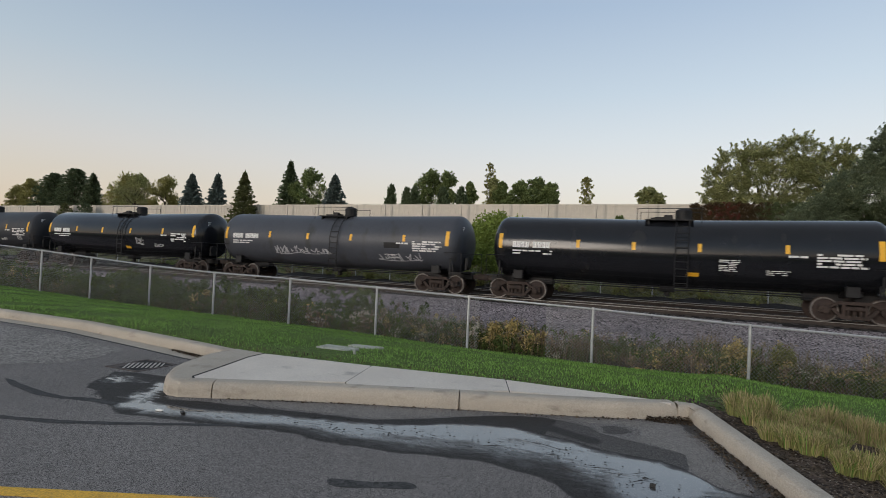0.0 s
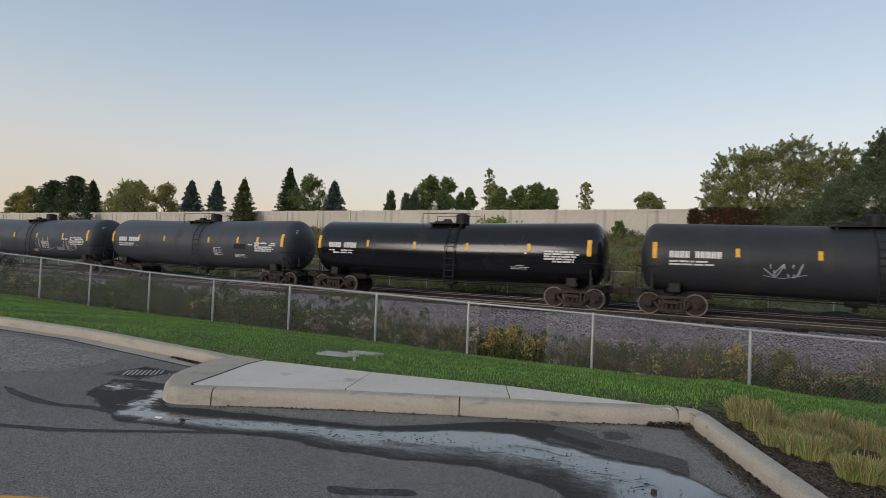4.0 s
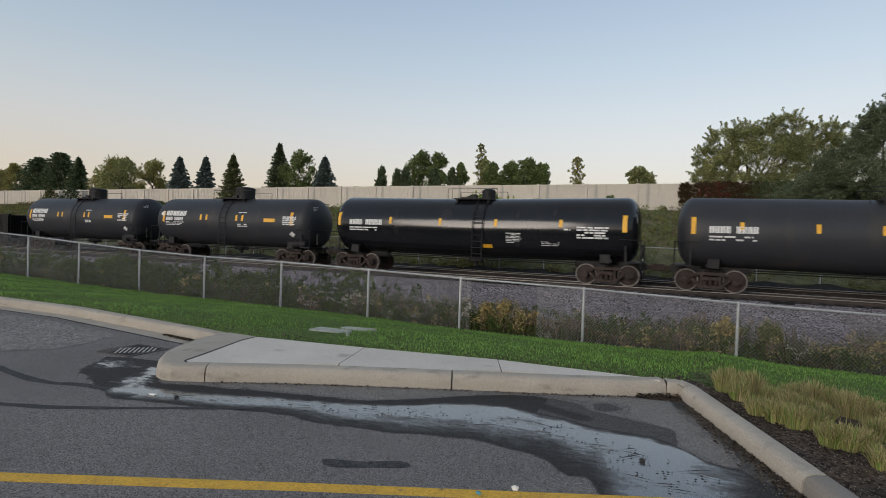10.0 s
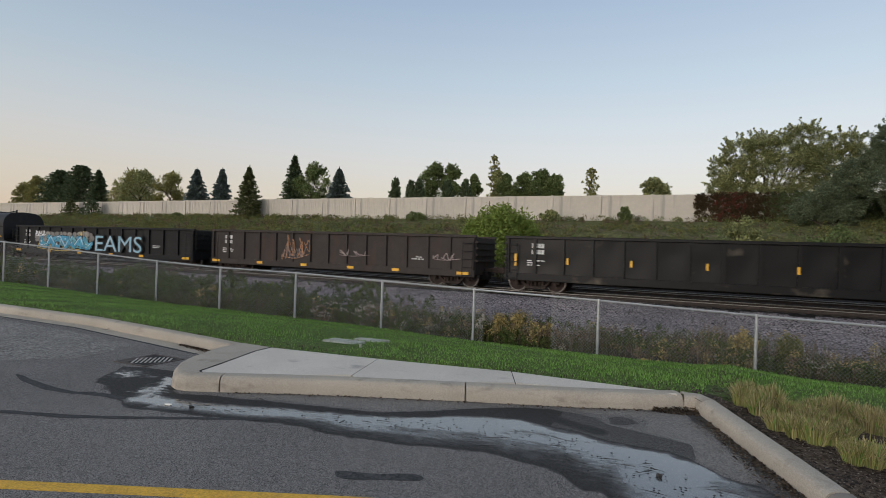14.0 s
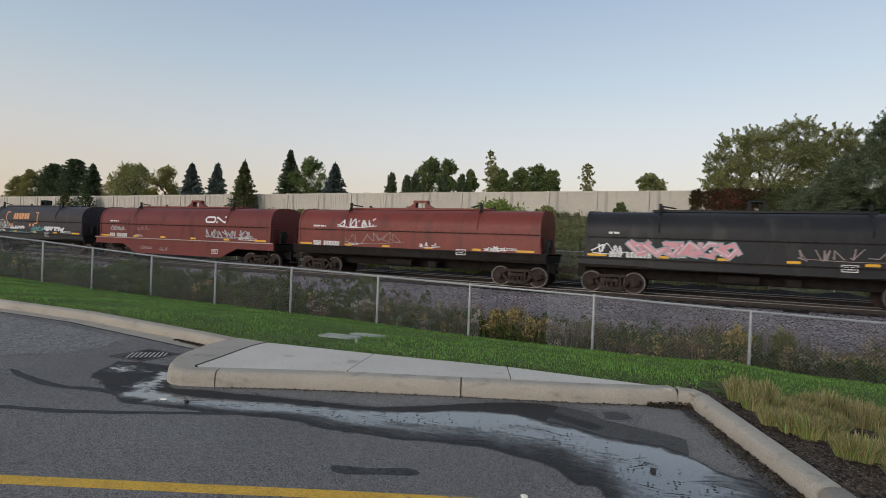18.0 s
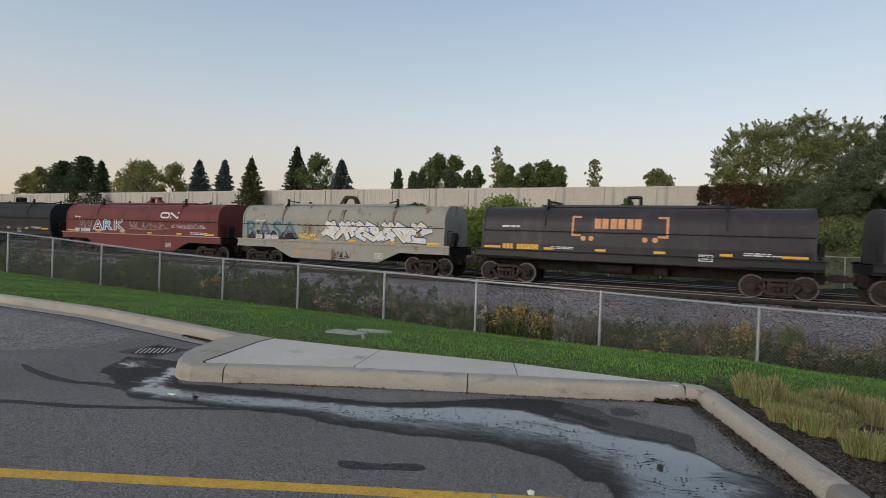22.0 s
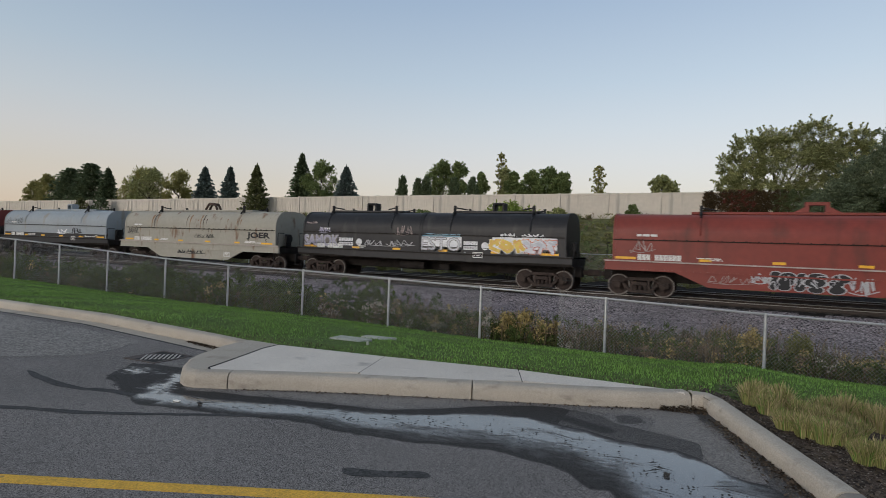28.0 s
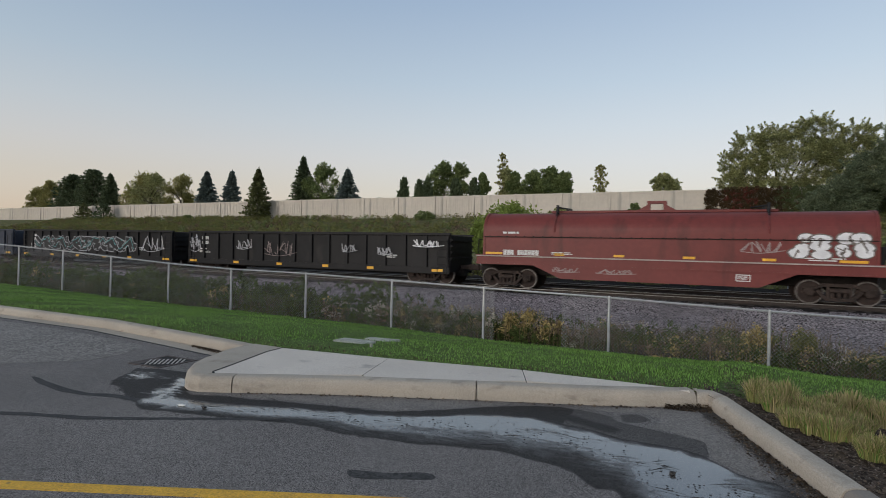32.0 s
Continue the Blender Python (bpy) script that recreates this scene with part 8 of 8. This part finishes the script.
# pale grit scattered over the bed and at the kerb's foot
vs, fs = [], []
for k in range(3600):
    x = rng.uniform(0.2, 2.6)
    y = lerp(x, BACK_X, BACK_Y) + 0.03 + rng.random() ** 1.5 * 1.6
    z = ground_z(x, y) + 0.010
    if k > 2900:
        y = rng.uniform(3.6, 5.6)
        x = lerp(y, [p[1] for p in RIGHT[6:0:-1]], [p[0] for p in RIGHT[6:0:-1]]) - 0.03 - abs(rng.gauss(0, 0.10))
        z = 0.006
    q, a = rng.uniform(0.003, 0.008), rng.uniform(0, 6.28)
    c, d = math.cos(a) * q, math.sin(a) * q
    i = len(vs)
    vs += [(x - c, y - d, z), (x + d, y - c, z), (x + c, y + d, z), (x - d, y + c, z), (x, y, z + q * 0.8)]
    fs += [(i, i + 1, i + 4), (i + 1, i + 2, i + 4), (i + 2, i + 3, i + 4), (i + 3, i, i + 4)]
me = bpy.data.meshes.new("grit")
me.from_pydata(vs, [], fs)
me.materials.append(GRIT)
tagged(new("grit", me), "pale fine grit scattered on the planting bed", "grit", kind="stuff")

# a drift of crumbs where the kerb turns
vs, fs = [], []
for k in range(520):
    u, w = rng.random(), rng.random() ** 1.6
    x = -0.34 + u * 0.42
    y = lerp(x, [p[0] for p in ISLAND[-4:] + RIGHT[:2]], [p[1] for p in ISLAND[-4:] + RIGHT[:2]]) - 0.01 - w * 0.20 * (1 - abs(u - 0.75))
    z = 0.006 + 0.035 * max(0.0, 1 - w * 2.2) * rng.random()
    q, a = rng.uniform(0.006, 0.02), rng.uniform(0, 6.28)
    c, d = math.cos(a) * q, math.sin(a) * q
    i = len(vs)
    vs += [(x - c, y - d, z), (x + d * 0.6, y - c * 0.6, z + 0.006), (x + c, y + d, z + 0.008), (x - d * 0.6, y + c * 0.6, z)]
    fs.append((i, i + 1, i + 2, i + 3))
me = bpy.data.meshes.new("leaf_drift")
me.from_pydata(vs, [], fs)
me.materials.append(MULCH)
tagged(new("leaf_drift", me), "drift of brown leaf crumbs in the kerb's corner", "leaf litter", kind="stuff")


def scrap(name, x, y, r, h, mat, label, cat, seed):
    """A small crumpled thing lying on the asphalt."""
    rg = random.Random(seed)
    bm = bmesh.new()
    bmesh.ops.create_icosphere(bm, subdivisions=1, radius=1.0)
    for v in bm.verts:
        k = rg.uniform(0.6, 1.15)
        v.co = Vector((v.co.x * r * k, v.co.y * r * 0.7 * k, max(-0.5, v.co.z) * h * k))
    ob = tagged(part(name, bm, mat), label, cat)
    ob.location = (x, y, 0.003 + h * 0.5)
    return ob


PAPER = material("white_paper", (0.75, 0.74, 0.70), (0.6, 0.59, 0.55), 20, 0.8)
FOIL = material("blue_wrapper", (0.10, 0.33, 0.45), (0.06, 0.2, 0.3), 20, 0.5)
scrap("paper_scrap", -0.86, 3.22, 0.028, 0.022, PAPER, "crumpled white paper scrap on the asphalt", "litter", 1)
scrap("wrapper", -1.04, 3.06, 0.022, 0.016, FOIL, "crumpled blue wrapper on the asphalt", "litter", 2)
scrap("paper_scrap", -4.34, 3.52, 0.05, 0.012, PAPER, "wet white paper scrap in the puddle", "litter", 3)
scrap("pebble", -4.09, 3.56, 0.035, 0.02, TAR, "dark pebble lying in the puddle", "pebble", 4)
scrap("pebble", -0.18, 4.06, 0.022, 0.022, TAR, "dark round pebble lying in the puddle", "pebble", 5)
# twigs and specks in the puddle
vs, fs = [], []
for k in range(420):
    x = rng.uniform(-4.4, 0.3)
    y = lerp(x, [-4.8, -4, -3, -2, -0.8, 0.3], [3.55, 3.7, 3.95, 4.25, 4.3, 3.7]) + rng.gauss(0, 0.18)
    ln, a = (rng.uniform(0.05, 0.16), rng.uniform(-0.4, 0.9)) if k < 40 else (rng.uniform(0.005, 0.016), rng.uniform(0, 6))
    c, d, w = math.cos(a) * ln, math.sin(a) * ln, 0.003 if k < 40 else ln * 0.7
    i = len(vs)
    vs += [(x - c, y - d, 0.009), (x - d / ln * w, y + c / ln * w, 0.013), (x + c, y + d, 0.009), (x + d / ln * w, y - c / ln * w, 0.009)]
    fs.append((i, i + 3, i + 2, i + 1))
me = bpy.data.meshes.new("twigs")
me.from_pydata(vs, [], fs)
me.materials.append(TAR)
tagged(new("twigs", me), "dark twigs and specks lying in the puddle", "twigs", kind="stuff")

# ---- small things on the verge ----
for pts, label in (([(-5.34, 7.10), (-4.78, 7.10), (-4.71, 7.40), (-5.32, 7.40)], "pale flat concrete slab lying in the grass"), ([(-5.24, 7.84), (-4.78, 7.80), (-4.65, 8.08), (-5.22, 8.02)], "pale flat concrete slab half sunk in grass")):
    bm = slab(bmesh.new(), pts, -0.25, max(ground_z(*p) for p in pts) + 0.016)
    bmesh.ops.bevel(bm, geom=bm.edges[:], offset=0.012, segments=1, affect="EDGES")
    tagged(part("stone_slab", bm, STONE), label, "stone slab", "slabs in the grass")
bm = box(bmesh.new(), -4.455, -4.415, 6.81, 6.85, ground_z(-4.43, 6.83) - 0.03, ground_z(-4.43, 6.83) + 0.055, 0.008)
tagged(part("marker_peg", bm, STONE), "small white marker peg in the lawn", "peg")
bm = bmesh.new()
bm.faces.new([bm.verts.new((-0.69 + 0.07 * math.cos(a) * q, 9.36 + 0.05 * math.sin(a) * q, ground_z(-0.69, 9.36) + 0.10 + 0.02 * math.sin(3 * a))) for a, q in ((2 * math.pi * k / 10, 1 if k % 2 else 0.6) for k in range(10))])
tagged(part("fallen_leaf", bm, WEED_GOLD), "yellow fallen leaf on the lawn", "leaf")

# ---- a house roof just clearing the barrier ----
house = empty("house", -43.5, 71, 5.3, "house with a shallow grey roof behind the barrier", "house")
part("wall", box(bmesh.new(), -3.6, 3.6, -3, 3, -0.2, 3.3), WALL_PAINT, house)
bm = extrude_y(bmesh.new(), [(-4.0, 3.2), (4.0, 3.2), (0.3, 3.62)], -3.3, 3.3)
part("roof", bm, STONE, house)

# ---- the drain ----
grate = empty("drain_grate", -6.15, 4.7, 0.0, "rusty iron drain grate set in the asphalt", "drain")
# flat black plate: the drain's inner shade as colour, no hole is cut
part("pit", box(bmesh.new(), -0.24, 0.24, -0.24, 0.24, 0.001, 0.005), PIT_SHADE, grate)
for a in ((-0.28, 0.28, -0.28, -0.24), (-0.28, 0.28, 0.24, 0.28), (-0.28, -0.24, -0.24, 0.24), (0.24, 0.28, -0.24, 0.24)):
    part("rim", box(bmesh.new(), *a, 0.0, 0.009), IRON, grate)
for k in range(9):
    c = -0.17 + k * 0.05
    ln = min(0.15, 0.33 - abs(c))
    bar = part("bar", box(bmesh.new(), -ln, ln, -0.011, 0.011, 0.0052, 0.0085), IRON_WORN, grate)
    bar.matrix_basis = Matrix.Translation((c * 0.77, c * 0.64, 0)) @ Matrix.Rotation(math.radians(130), 4, "Z")
part("grate_plate", box(bmesh.new(), -0.239, -0.13, -0.239, 0.10, 0.0051, 0.0075), IRON, grate)

# ---- the fence beyond the track ----
far_fence = empty("far_fence", 0, 35.0, 0, "grey chain-link fence beyond the tracks", "fence")
far_fence.location = (0, 0, 0)
for k in range(-22, 12):
    xa, xb = k * 3.0 + 1.0, k * 3.0 + 4.0
    za, zb = ground_z(xa, 35.0), ground_z(xb, 35.0)
    top = 1.53
    part("post", tube(bmesh.new(), (xa, 35.0, za - 0.3), (xa, 35.0, top), 0.035, 6), GALV, far_fence)
    part("top_rail", tube(bmesh.new(), (xa, 35.0, top - 0.02), (xb, 35.0, top - 0.02), 0.025, 6), GALV, far_fence)
    bm = bmesh.new()
    u = -2.0
    while u < 3.0:
        for s in (1, -1):
            p0, p1 = [u, za], [u + (top - za), top]
            if s < 0:
                p0, p1 = [u, top], [u + (top - za), za]
            if p0[0] < 0:
                f = -p0[0] / (p1[0] - p0[0])
                p0 = [0, p0[1] + (p1[1] - p0[1]) * f]
            if p1[0] > 3:
                f = (3 - p0[0]) / (p1[0] - p0[0])
                p1 = [3, p0[1] + (p1[1] - p0[1]) * f]
            if p1[0] > p0[0] + 0.01:
                tube(bm, (xa + p0[0], 34.98, p0[1]), (xa + p1[0], 34.98, p1[1]), 0.004, 3, caps=False)
        u += 0.15
    tagged(part("mesh_panel", bm, WIRE, far_fence), kind="stuff")


# ---- what moves ----
def motions():
    """The train rolls by at an even pace; each wheel turns with it while its car is within sight."""
    for car in MOVERS:
        x, y, z = car.location
        walk(car, [(0, pose(x, y, z)), (16, pose(x + SPEED * 16, y, z)), (32, pose(x + SPEED * 32, y, z))])
        t0, t1 = max(0.0, (-58 - x) / SPEED), min(32.0, (18 - x) / SPEED)
        f0, f1 = int(t0 * FPS), int(t1 * FPS)
        times = sorted({0.0, 32.0} | {f / FPS for f in range(f0, f1 + 1)})
        for tr in car.children:
            for w in tr.children:
                if w.name.startswith("wheel"):
                    p = w.location.copy()
                    back = w.location.y > 0
                    rows = []
                    for t in times:
                        a = (SPEED * t / 0.457 + x) % (2 * math.pi)
                        if not t0 - 0.05 <= t <= t1 + 0.05:
                            a = (SPEED * (t0 if t < t0 else t1) / 0.457 + x) % (2 * math.pi)
                        rows.append((t, Matrix.Translation(p) @ Matrix.Rotation(a, 4, "Y") @ (Matrix.Rotation(math.pi, 4, "Z") if back else Matrix.Identity(4))))
                    walk(w, rows)


motions()
